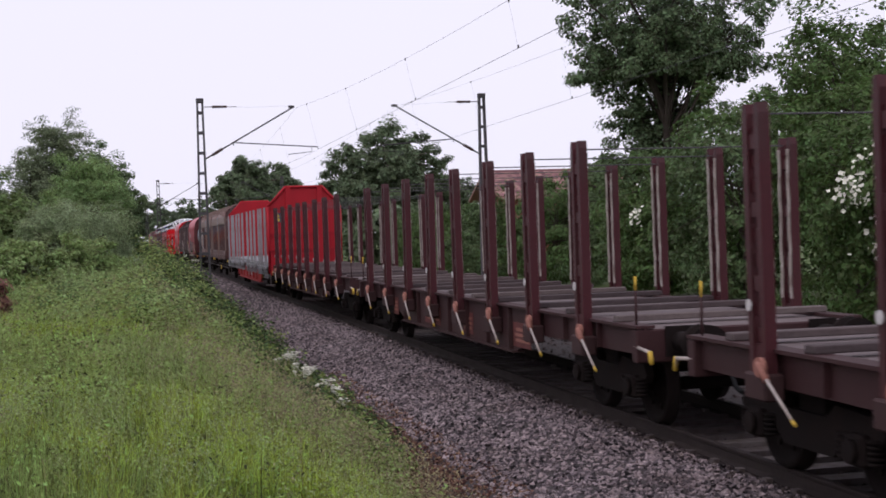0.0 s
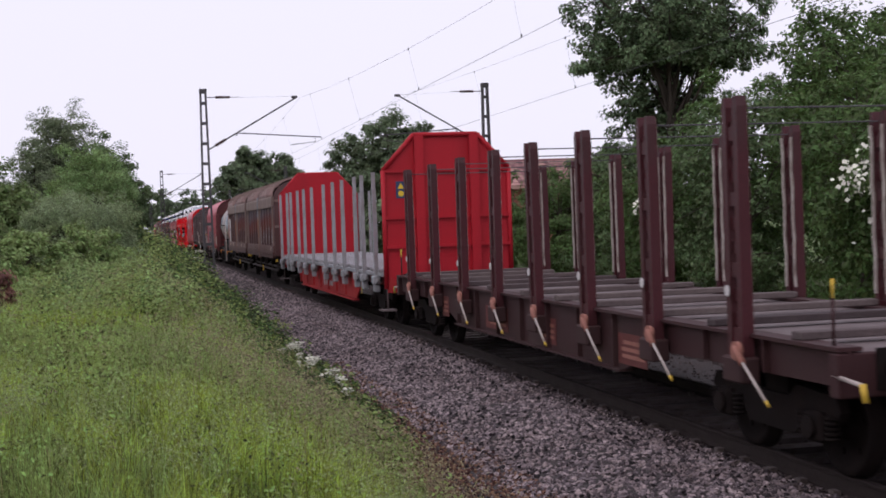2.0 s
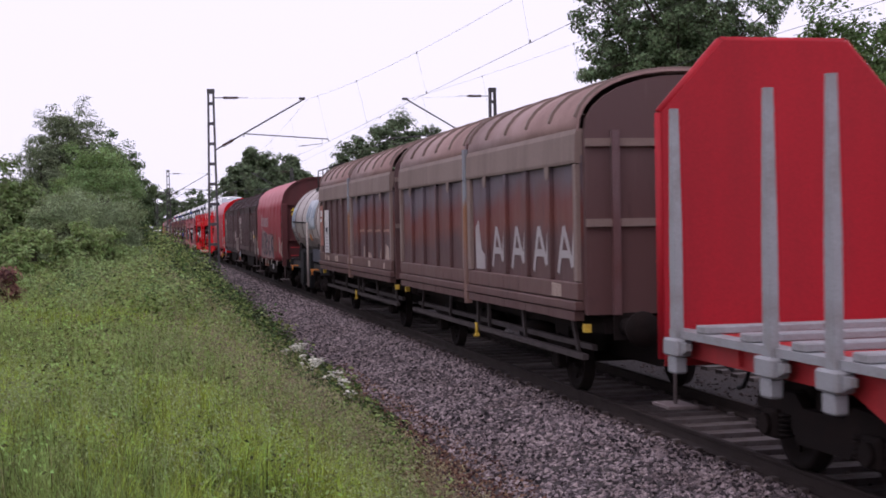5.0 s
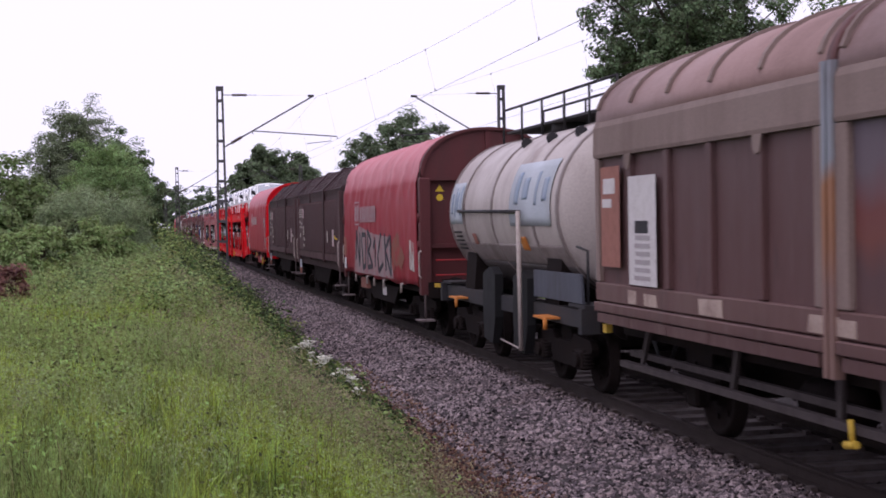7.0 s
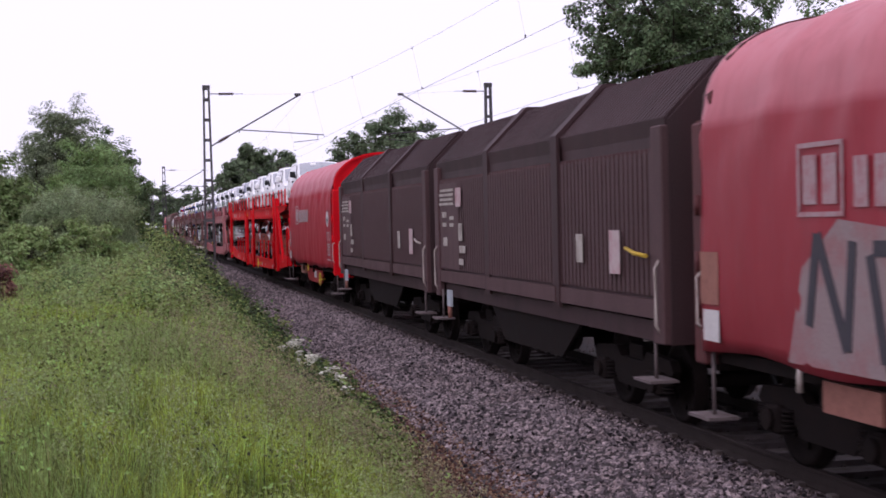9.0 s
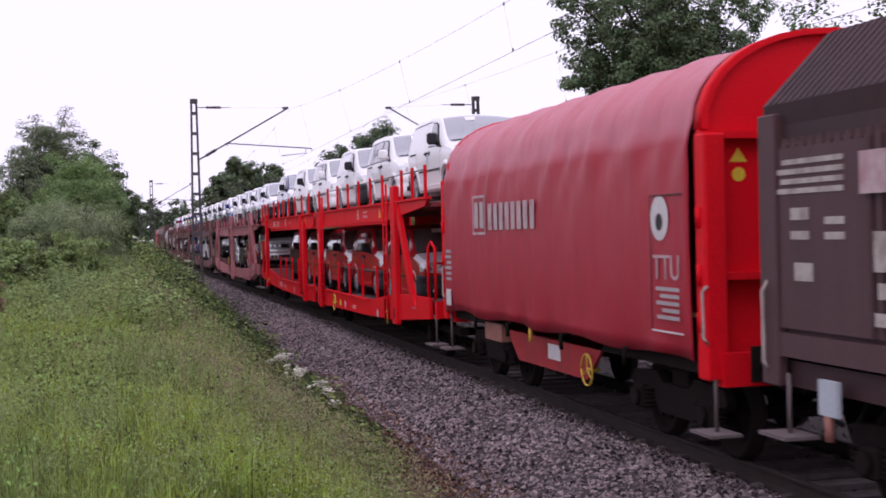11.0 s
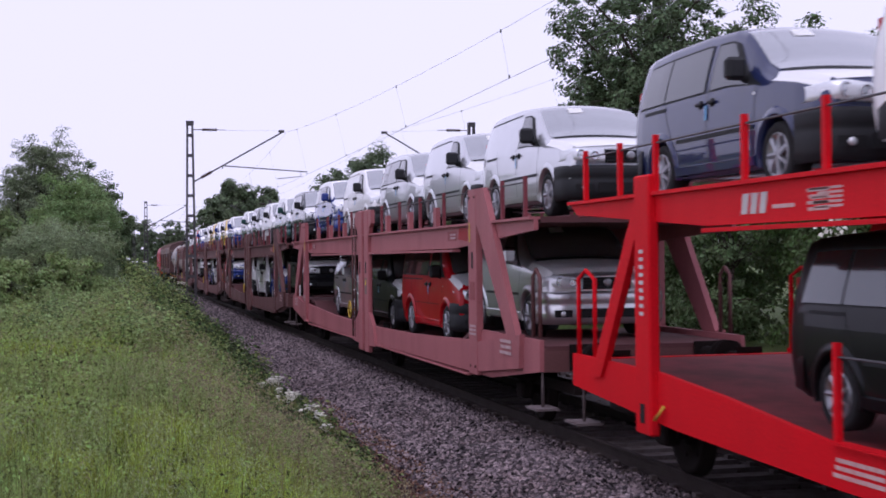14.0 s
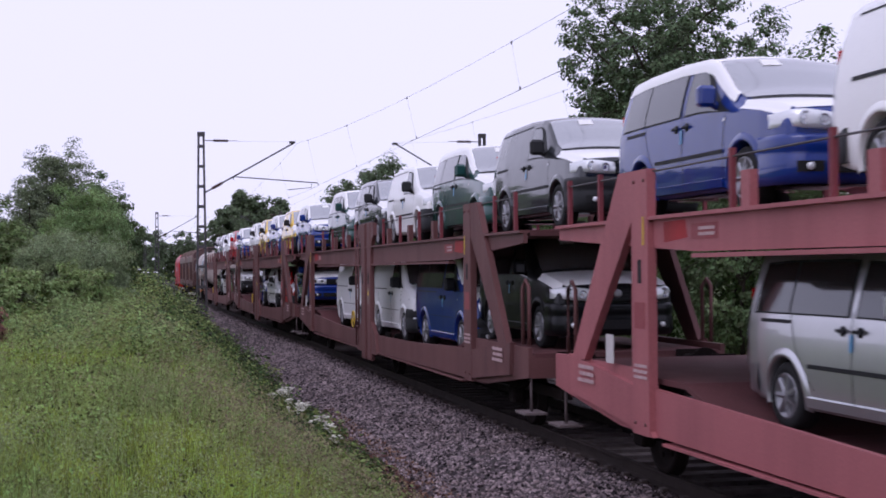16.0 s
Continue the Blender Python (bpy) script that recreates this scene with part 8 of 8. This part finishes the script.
CITY = [(y, *[(z if z < 0.6 else 0.6 + (z - 0.6) * 0.92, x) for z, x in pts], 0.6 + (top - 0.6) * 0.92) for y, *pts, top in CITY]
# a boxier van: short raised bonnet, steep screen far forward, upright sides
TRANSPORT = [
    (0.00, (0.32, 0.72), (0.50, 0.80), (0.78, 0.79), (0.88, 0.72), 0.91),
    (0.05, (0.27, 0.81), (0.50, 0.86), (0.82, 0.85), (0.95, 0.77), 0.985),
    (0.18, (0.25, 0.84), (0.52, 0.89), (0.90, 0.88), (1.02, 0.81), 1.06),
    (0.45, (0.23, 0.86), (0.55, 0.90), (1.00, 0.89), (1.09, 0.83), 1.13),
    (0.68, (0.22, 0.87), (0.60, 0.905), (1.05, 0.895), (1.13, 0.83), 1.18),
    (0.95, (0.22, 0.87), (0.60, 0.905), (1.07, 0.895), (1.36, 0.81), 1.43),
    (1.20, (0.22, 0.87), (0.60, 0.905), (1.08, 0.895), (1.58, 0.79), 1.655),
    (1.42, (0.22, 0.87), (0.60, 0.905), (1.08, 0.895), (1.70, 0.78), 1.775),
    (1.70, (0.22, 0.87), (0.60, 0.905), (1.08, 0.895), (1.765, 0.775), 1.825),
    (2.60, (0.22, 0.87), (0.60, 0.905), (1.08, 0.895), (1.78, 0.77), 1.84),
    (3.80, (0.22, 0.87), (0.60, 0.905), (1.08, 0.895), (1.78, 0.77), 1.835),
    (4.20, (0.25, 0.86), (0.60, 0.90), (1.08, 0.89), (1.76, 0.765), 1.81),
    (4.34, (0.30, 0.84), (0.60, 0.88), (1.07, 0.87), (1.69, 0.745), 1.74),
    (4.405, (0.36, 0.82), (0.60, 0.86), (1.05, 0.85), (1.57, 0.72), 1.62),
]
STN = {"now": CITY}


def station(y):
    T = STN["now"]
    ys_ = [q[0] for q in T]
    cols = []
    for k in range(1, 5):
        cols.append((np.interp(y, ys_, [q[k][0] for q in T]), np.interp(y, ys_, [q[k][1] for q in T])))
    return cols, np.interp(y, ys_, [q[5] for q in T])


def section(y):
    """Half outline of the body at y, from the sill up to the middle of the roof, as (x, z)."""
    c, zc = station(y)
    pts = [(c[0][1] * 0.8, c[0][0] - 0.02)]
    for k in range(9):
        f = k / 8
        pts.append((c[0][1] + (c[1][1] - c[0][1]) * f ** 0.6, c[0][0] + (c[1][0] - c[0][0]) * f))
    for k in range(1, 9):
        f = k / 8
        pts.append((c[1][1] + (c[2][1] - c[1][1]) * f + 0.008 * math.sin(math.pi * f), c[1][0] + (c[2][0] - c[1][0]) * f))
    for k in range(1, 6):
        f = k / 5
        pts.append((c[2][1] + (c[3][1] + 0.02 - c[2][1]) * f + 0.012 * math.sin(math.pi * f), c[2][0] + (c[3][0] - 0.05 - c[2][0]) * f))
    for k in range(7):
        f = 1 - k / 6
        pts.append((c[3][1] * f, zc - (zc - c[3][0]) * f ** 2.2))
    return pts


def side_x(y, z):
    p = section(y)[1:23]
    return float(np.interp(z, [q[1] for q in p], [q[0] for q in p]))


def top_z(y, f):
    c, zc = station(y)
    return c[3][1] * f, zc - (zc - c[3][0]) * abs(f) ** 2.2


def van(body, kind="caddy", windows=True, dark_bumper=True, label="", film_roof=False):
    k = (1.0, 1.0, 1.0) if kind == "caddy" else (1.06, 1.11, 1.077)
    t = thing("delivery_van" if not windows else "passenger_van", label, "van", "new vans on the car carriers")
    sc = Matrix.Diagonal((*k, 1))
    small = kind == "caddy"
    STN["now"] = CITY if small else TRANSPORT
    WH = (0.87, 3.55) if small else (0.80, 3.505)
    S0, S1 = (1.01, 1.78) if small else (0.70, 1.38)      # foot and head of the windscreen
    D = 0.0 if small else -0.33                           # how far the cab sits forward

    def put(name, bm, m, parent=t, lab=""):
        bm.transform(sc)
        return part(name, bm, m, parent, lab)

    def grid(rows, name, m, parent=t, lab=""):
        bm = bmesh.new()
        V = [[bm.verts.new(p) for p in row] for row in rows]
        for A, B in zip(V[:-1], V[1:]):
            for i in range(len(A) - 1):
                f = bm.faces.new((A[i], A[i + 1], B[i + 1], B[i]))
                f.smooth = True
        return put(name, bm, m, parent, lab)
    bm = bmesh.new()
    rings = []
    yy = sorted({q[0] for q in STN["now"]} | {round(0.06 * i, 3) for i in range(1, 73)})
    for y in yy:
        h_ = section(y)
        full = [(-x, z) for x, z in h_] + [(x, z) for x, z in h_[-2::-1]]
        rings.append([bm.verts.new((x, y, z)) for x, z in full])
    n = len(rings[0])
    for A, B in zip(rings[:-1], rings[1:]):
        for i in range(n):
            q = (A[i], A[(i + 1) % n], B[(i + 1) % n], B[i])
            cen = (q[0].co + q[2].co) / 2
            if abs(cen.x) > 0.7 and min(math.hypot(cen.y - w, cen.z - 0.31) for w in WH) < 0.395:
                continue
            f = bm.faces.new(q)
            f.smooth = True
    for R in (rings[0], rings[-1]):
        bm.faces.new(R)
    put("body", bm, body)

    def over(ya, yb, fa, fb, off, name, m, ny=12, nx=12, lab="", taper=0.0):
        rows = []
        for r in range(ny + 1):
            y = ya + (yb - ya) * r / ny
            row = []
            for q in range(nx + 1):
                x, z = top_z(y, fa + (fb - fa) * q / nx)
                row.append(Vector((x, y, z)) + Vector((0, -0.6, 0.8)) * off)
            rows.append(row)
        return grid(rows, name, m, t, lab)
    over(S0, S1, -0.96, 0.96, 0.014, "windscreen", M_GLASS)
    over(S0 - 0.06, S0 + 0.002, -0.92, 0.92, 0.01, "wiper_panel", M_PLASTIC, 2)
    over(0.05, S0 - 0.065, -0.98, 0.98, 0.007, "bonnet_film", M_FILMW, 10, 12, "white protective film on the bonnet")
    for s in (-1, 1):
        rows = []
        for r in range(14):
            y = 0.09 + (S0 - 0.155) * r / 13
            c, zc = station(y)
            za = c[3][0] - 0.05
            row = []
            for f in (0.35, 0.7, 1.0):
                z = c[2][0] + (za - c[2][0]) * f
                row.append((s * (side_x(y, z) + 0.006), y, z + 0.004))
            for f in (1.0, 0.96):
                x, z = top_z(y, f)
                row.append((s * (x + 0.004), y - 0.006, z + 0.007))
            rows.append(row)
        grid(rows, "bonnet_film", M_FILMW)
    if film_roof:
        over(S1 + 0.04, 4.28, -1.0, 1.0, 0.007, "roof_film", M_FILMW, 16, 12, "white protective film on the roof")
        for s in (-1, 1):
            rows = []
            for r in range(27):
                y = S0 + 0.11 + (4.09 - S0) * r / 26
                c, zc = station(y)
                za = c[3][0] - 0.05
                low = za - 0.07 * min(1, max(0, (c[3][0] - c[2][0] - 0.1) / 0.3))
                row = [(s * (side_x(y, low) + 0.014), y, low), (s * (side_x(y, za) + 0.014), y, za)]
                for f in (1.0, 0.96):
                    x, z = top_z(y, f)
                    row.append((s * (x + 0.006), y - 0.012, z + 0.014))
                rows.append(row)
            grid(rows, "pillar_film", M_FILMW)
    over(S1 - 0.22, S1 - 0.09, -0.42, -0.14, 0.02, "windscreen_note", M_PAPER, 2, 2)

    def pane(s, yb0, yb1, yt0, yt1, f0, f1, name, m, off):
        rows = []
        for r in range(7):
            f = f0 + (f1 - f0) * r / 6
            row = []
            for q in range(9):
                y = (yb0 + (yb1 - yb0) * q / 8) * (1 - r / 6) + (yt0 + (yt1 - yt0) * q / 8) * r / 6
                c, zc = station(y)
                z = c[2][0] + (c[3][0] - 0.05 - c[2][0]) * f
                row.append((s * (side_x(y, z) + off), y, z))
            rows.append(row)
        return grid(rows, name, m)

    def line(s, pts, w, name, m=M_PLASTIC, off=0.006):
        """A thin strip on the side along (y, z) points."""
        rows = []
        fine_ = []
        for (a, b), (c, d) in zip(pts[:-1], pts[1:]):
            fine_ += [(a + (c - a) * i / 8, b + (d - b) * i / 8) for i in range(8)]
        fine_.append(pts[-1])
        for i, (y, z) in enumerate(fine_):
            a, b = fine_[max(i - 1, 0)], fine_[min(i + 1, len(fine_) - 1)]
            d = Vector((b[0] - a[0], b[1] - a[1])).normalized() * w / 2
            rows.append([(s * (side_x(y + e * d.y, z - e * d.x) + off), y + e * d.y, z - e * d.x) for e in (1, -1)])
        return grid(rows, name, m)
    for s in (-1, 1):
        pane(s, 1.14 + D, 2.31 + D, 1.76 + D * 1.18, 2.27 + D, 0.04, 0.91, "window_seal", M_PLASTIC, 0.006)
        pane(s, 1.42 + D, 2.28 + D, 1.86 + D * 1.18, 2.24 + D, 0.07, 0.87, "door_window", M_GLASSS, 0.012)
        if windows:
            pane(s, 2.40 + D, 4.2, 2.38 + D, 4.1, 0.04, 0.91, "window_seal", M_PLASTIC, 0.006)
            pane(s, 2.43 + D, 3.44 + D * 0.6, 2.41 + D, 3.41 + D * 0.6, 0.07, 0.87, "side_window", M_GLASSS, 0.012)
            pane(s, 3.47 + D * 0.6, 4.17, 3.44 + D * 0.6, 4.07, 0.07, 0.87, "side_window", M_GLASSS, 0.012)
        else:
            line(s, [(2.42, 1.585), (4.1, 1.565)], 0.018, "gutter_line")
        line(s, [(2.35 + D, 0.3), (2.35 + D, 0.7), (2.35 + D, 1.12)], 0.011, "door_seam")
        line(s, [(1.36 + D * 0.4, 0.32), (1.3 + D * 0.7, 0.7), (1.26 + D, 1.06)], 0.009, "door_seam")
        line(s, [(3.02, 0.4), (3.3, 0.72), (3.42, 1.0), (3.42, 1.1)], 0.009, "door_seam")
        if small:
            line(s, [(1.3, 0.615), (3.1, 0.615)], 0.04, "rub_strip", off=0.014)
            line(s, [(3.42, 1.0), (4.02, 1.0)], 0.035, "door_rail", off=0.008)
        else:
            line(s, [(1.25, 0.62), (3.05, 0.62)], 0.012, "body_crease", off=0.006)
            line(s, [(2.5, 1.04), (4.1, 1.04)], 0.02, "door_rail", off=0.006)
        for y in (2.22 + D, 2.5 + D):
            bm = turned(bmesh.new(), [(-0.02, 0.05), (0.012, 0.045), (0.02, 0.02)], (0, 0, 0), "x", 10)
            box(bm, 0.012, 0.035, -0.08, 0.08, -0.012, 0.02, bev=0.006)
            bm.transform(Matrix.Diagonal((s, 1, 1, 1)))
            bm.transform(Matrix.Translation((s * side_x(y, 0.95), y, 0.95)))
            put("door_handle", bm, M_PLASTIC)
        if s < 0:
            line(s, [(2.35 + D, 0.78), (2.35 + D, 0.93)], 0.05, "film_strip", M_FILM, 0.012)
            line(s, [(1.26 + D, 0.93), (1.3 + D, 0.935)], 0.03, "side_repeater", M_LAMP, 0.012)
        # sill ledge that catches the sky
        bm = prism(bmesh.new(), [(s * 0.84, 0.36), (s * 0.915, 0.335), (s * 0.905, 0.25), (s * 0.84, 0.22)], WH[0] + 0.43, WH[1] - 0.43, axis="y")
        put("sill", bm, body)
        # mirror
        bm = bx(s * 1.0 - 0.1, s * 1.0 + 0.1, 1.42 + D, 1.55 + D, 1.08, 1.3, bev=0.035)
        rod(bm, (s * 0.84, 1.49 + D, 1.07), (s * 0.95, 1.49 + D, 1.13), 0.045, 8)
        put("wing_mirror", bm, M_PLASTIC if dark_bumper else body)
        # headlamp: curved lens with two reflectors
        def lamp_at(f, g, out):
            x = 0.36 + 0.535 * f
            lo, hi = 0.705 + 0.03 * f ** 2, 0.865 + 0.065 * f - 0.06 * max(0, f - 0.7) / 0.3
            z = lo + (hi - lo) * g
            y = np.interp(x, (0.3, 0.6, 0.74, 0.81, 0.86, 0.885, 0.9), (-0.03, -0.025, -0.005, 0.04, 0.12, 0.2, 0.32)) + np.interp(z, (0.72, 0.86, 0.96), (0, 0.01, 0.055))
            return Vector((s * x * 1.0, y - out, z))
        rows = []
        for g, o in ((0, -0.12), (0, 0.0), (0.06, 0.022), (0.3, 0.032), (0.6, 0.034), (0.9, 0.026), (1, 0.008), (1, -0.1)):
            rows.append([lamp_at(max(0, min(1, f)), g, o - (0.06 if f in (0, 1) else 0)) for f in (0, 0.03, 0.2, 0.4, 0.6, 0.8, 0.97, 1)])
        lens = grid(rows, "headlamp", M_LAMP)
        for f, r in ((0.3, 0.062), (0.66, 0.07)):
            bm = turned(bmesh.new(), [(0.0, r), (-0.014, r * 0.96), (-0.006, r * 0.8), (0.004, r * 0.5), (-0.008, 0.02)], (0, 0, 0), "y", 14)
            p = lamp_at(f, 0.5, 0.036)
            bm.transform(Matrix.Rotation(-s * (0.15 + 0.9 * max(0, f - 0.4)), 4, "Z"))
            bm.transform(Matrix.Translation(p))
            put("reflector", bm, M_REFL, lens)
        put("tail_lamp", box(bmesh.new(), s * 0.74 - 0.05, s * 0.74 + 0.05, 4.36, 4.41, 0.85, 1.3), M_TAIL)
        for y in WH:
            bm = turned(bmesh.new(), [(s * 0.5, 0.01), (s * 0.5, 0.385), (s * 0.87, 0.385)], (0, y, 0.31), "x", 28)
            bm.faces.ensure_lookup_table()
            bm.faces.remove(bm.faces[-1])
            for v in bm.verts:
                v.co.z = max(v.co.z, 0.23)
            put("wheel_well", bm, M_BLACK)
            rows = []
            for q in range(25):
                a = math.radians(-14 + 208 * q / 24)
                cy, cz = math.cos(a), math.sin(a)
                sx_ = side_x(min(max(y + 0.43 * cy, 0.06), 4.35), 0.31 + 0.43 * cz)
                rows.append([(s * (sx_ + o), y + r * cy, 0.31 + r * cz) for r, o in ((0.365, -0.12), (0.365, 0.012), (0.375, 0.022), (0.40, 0.02), (0.45, 0.001), (0.46, -0.01))])
            grid(rows, "wheel_arch", body)
            bm = turned(bmesh.new(), [(s * 0.67, 0.27), (s * 0.68, 0.305), (s * 0.86, 0.312), (s * 0.885, 0.29), (s * 0.882, 0.212), (s * 0.85, 0.2)], (0, y, 0.312), "x", 24)
            w = put("wheel", bm, M_TYRE)
            bm = bmesh.new()
            turned(bm, [(s * 0.83, 0.21), (s * 0.884, 0.213), (s * 0.89, 0.2), (s * 0.86, 0.18), (s * 0.852, 0.001)], (0, y, 0.312), "x", 22)
            turned(bm, [(s * 0.85, 0.055), (s * 0.888, 0.05), (s * 0.892, 0.02)], (0, y, 0.312), "x", 12)
            for q in range(7):
                a = q * 2 * math.pi / 7
                rod(bm, (s * 0.876, y, 0.312), (s * 0.872, y + 0.19 * math.cos(a), 0.312 + 0.19 * math.sin(a)), 0.026, 5)
            put("rim", bm, M_RIM, w, "silver wheel rim")
    # bumpers
    plan = [(0, -0.095), (0.4, -0.09), (0.65, -0.07), (0.79, -0.03), (0.88, 0.06), (0.918, 0.18), (0.93, 0.32), (0.93, 0.47)]
    plan = [(-x, y) for x, y in plan[:0:-1]] + plan
    rows = []
    for z, o in ((0.2, 0.1), (0.22, 0.03), (0.3, 0.0), (0.46, 0.0), (0.49, 0.02), (0.52, 0.0), (0.62, 0.0), (0.665, 0.02), (0.675, 0.12)):
        rows.append([(x * (1 - o * 0.5), y + o, z) for x, y in plan])
    fb = grid(rows, "front_bumper", M_PLASTIC if dark_bumper else body)
    put("lower_intake", bx(-0.48, 0.48, -0.104, 0.0, 0.30, 0.43), M_BLACK, fb)
    for s in (-1, 1):
        bm = prism(bmesh.new(), [(s * 0.54, -0.088), (s * 0.7, -0.072), (s * 0.79, -0.04), (s * 0.76, 0.05), (s * 0.56, 0.02)], 0.31, 0.41, axis="z")
        put("fog_lamp_recess", bm, M_BLACK, fb)
        bm = turned(bmesh.new(), [(0.03, 0.04), (-0.012, 0.036), (-0.016, 0.01)], (s * 0.67, -0.076, 0.36), "y", 12)
        put("fog_lamp", bm, M_LAMP, fb)
    rows = []
    for z, o in ((0.3, 0.06), (0.32, 0), (0.56, 0), (0.6, -0.03 + 0.06)):
        rows.append([(x, y - o, z) for x, y in ((-0.9, 4.1), (-0.87, 4.3), (-0.78, 4.41), (0, 4.43), (0.78, 4.41), (0.87, 4.3), (0.9, 4.1))])
    grid(rows, "rear_bumper", M_PLASTIC if dark_bumper else body)
    bm = prism(bmesh.new(), [(-0.36, -0.035), (-0.2, -0.045), (0.2, -0.045), (0.36, -0.035), (0.36, 0.1), (-0.36, 0.1)], 0.70, 0.885, axis="z")
    gr = put("grille", bm, M_BLACK)
    for z in (0.73, 0.78, 0.83, 0.88):
        put("grille_bar", bx(-0.35, 0.35, -0.058, -0.02, z - 0.008, z + 0.008), M_PLASTIC if z < 0.87 else body, gr)
    put("badge", turned(bmesh.new(), [(0.0, 0.062), (-0.016, 0.06), (-0.02, 0.03)], (0, -0.048, 0.80), "y", 16), M_RIM, gr)
    return t


CACHE = {}


def load(u_tail, z, body, colour, kind="caddy", windows=True, dark=True, deck="upper"):
    L = 4.405 * (1.0 if kind == "caddy" else 1.11)
    key = (colour, kind, windows, dark, deck)
    if key not in CACHE:
        CACHE[key] = van(body, kind, windows, dark, "new %s %s on the %s carrier deck" % (colour, "windowed van" if windows else "panel van", deck), colour in ("dark blue", "dark green"))
        ob = CACHE[key]
    else:
        ob = copy_thing(CACHE[key], Matrix())
    joined(u_tail + 0.2 - L, ob, z)


UP1, UP2, LO1, LO2 = 2.97, 2.93, 0.86, 0.81
for u, body, col, win, dark in ((27.8, P_WHITE, "white", False, True), (32.7, P_WHITE, "white", True, False), (37.45, P_WHITE, "white", False, True), (42.35, P_WHITE, "white", True, False), (47.1, P_WHITE, "white", False, True), (52.2, P_NAVY, "dark navy", True, True)):
    load(u, UP1, body, col, "caddy", win, dark)
for u, body, col, win, dark in ((58.95, P_SILVER, "silver", False, True), (63.4, P_SILVER, "silver", False, True), (67.85, P_SILVER, "silver", True, True), (72.95, P_WHITE, "white", False, True), (78.15, P_BLUE, "dark blue", True, False),
                                (84.0, P_GREY, "dark grey", False, True), (88.6, P_GREEN, "dark green", True, False), (93.3, P_WHITE, "white", False, True), (97.9, P_GREY, "dark grey", True, True), (102.6, P_GREEN, "dark green", True, False),
                                (110.4, P_BLUE, "dark blue", True, False), (115.0, P_YELLOW, "yellow", False, True), (119.6, P_BLUE, "dark blue", True, False), (124.2, P_YELLOW, "yellow", False, True), (128.8, P_WHITE, "white", False, True),
                                (136.4, P_BLUE, "dark blue", True, False), (141.0, P_RED, "red", True, False), (145.6, P_WHITE, "white", False, True), (150.2, P_SILVER, "silver", True, False), (154.8, P_GREY, "dark grey", True, True)):
    load(u, UP2, body, col, "caddy", win, dark)
for u, z, body, col, kind, win, dark in ((30.85, 0.84, P_RED, "red", "caddy", True, True), (35.25, LO1, P_RED, "red", "caddy", True, True), (39.8, LO1, P_RED, "red", "caddy", True, True), (44.2, LO1, P_RED, "red", "caddy", True, True), (48.5, LO1, P_BLACK, "black", "caddy", True, False),
                                       (59.9, 1.2, P_SILVER, "silver", "caddy", False, False), (65.2, 0.84, P_RED, "red", "bus", True, True), (69.9, LO2, P_BLACK, "black", "caddy", True, True), (74.65, 0.86, P_SILVER, "silver", "caddy", True, False),
                                       (84.95, 1.2, P_BLACK, "black", "caddy", True, False), (89.9, LO2, P_BLUE, "dark blue", "bus", True, True), (95.0, LO2, P_WHITE, "white", "bus", False, True), (100.6, LO2, P_WHITE, "white", "bus", False, True),
                                       (110.8, 1.2, P_BLUE, "dark blue", "caddy", True, False), (115.4, LO2, P_RED, "red", "caddy", True, True), (120.4, LO2, P_WHITE, "white", "caddy", False, True), (125.4, LO2, P_BLUE, "dark blue", "caddy", True, True),
                                       (137.0, 1.2, P_WHITE, "white", "caddy", False, True), (142.0, LO2, P_GREEN, "dark green", "caddy", True, True), (147.0, LO2, P_WHITE, "white", "caddy", False, True), (152.0, LO2, P_GREY, "dark grey", "caddy", True, True)):
    load(u, z, body, col, kind, win, dark, "lower")

# ---- sleepers, one by one ----
def sleepers(parent, y0, n):
    bm = bmesh.new()
    prism(bm, [(-1.3, -0.175), (1.3, -0.175), (1.3, -0.36), (-1.3, -0.36)], -0.13, 0.13)
    for sx in (-0.7535, 0.7535):
        for d in (-0.13, 0.13):
            box(bm, sx + d - 0.035, sx + d + 0.035, -0.05, 0.05, -0.175, -0.13)
    s = part("sleeper", bm, M_SLEEPER, parent)
    s.location = (0, y0, 0)
    for k in range(1, n):
        shared("sleeper", s.data, parent, pose(0, y0 + 0.6 * k, 0))


sleepers(near_track, -6, 250)
sleepers(far_track, 2, 60)

# ---- the train passes, its wheels turn ----
def travel(t):
    """How far the train has come at t seconds."""
    d = t - 11
    return 12.4823 * d + 0.00965 * d ** 2 + -0.000890 * d ** 3 + 0.0000072 * d ** 4


def motions():
    times = [0.5 * i for i in range(33)]
    for ob, u, z in VEHICLES:
        walk(ob, [(t, pose(X0, u - travel(t), z)) for t in times])
    ticks = [i / FPS for i in range(16 * FPS + 1)]
    for ob in [o for o in scene.objects if o.name.split(".")[0] == "wheelset"]:
        y, z = ob.location.y, ob.location.z
        walk(ob, [(t, pose(0, y, z, math.degrees(travel(t) / 0.46), 0, 0)) for t in ticks])


motions()
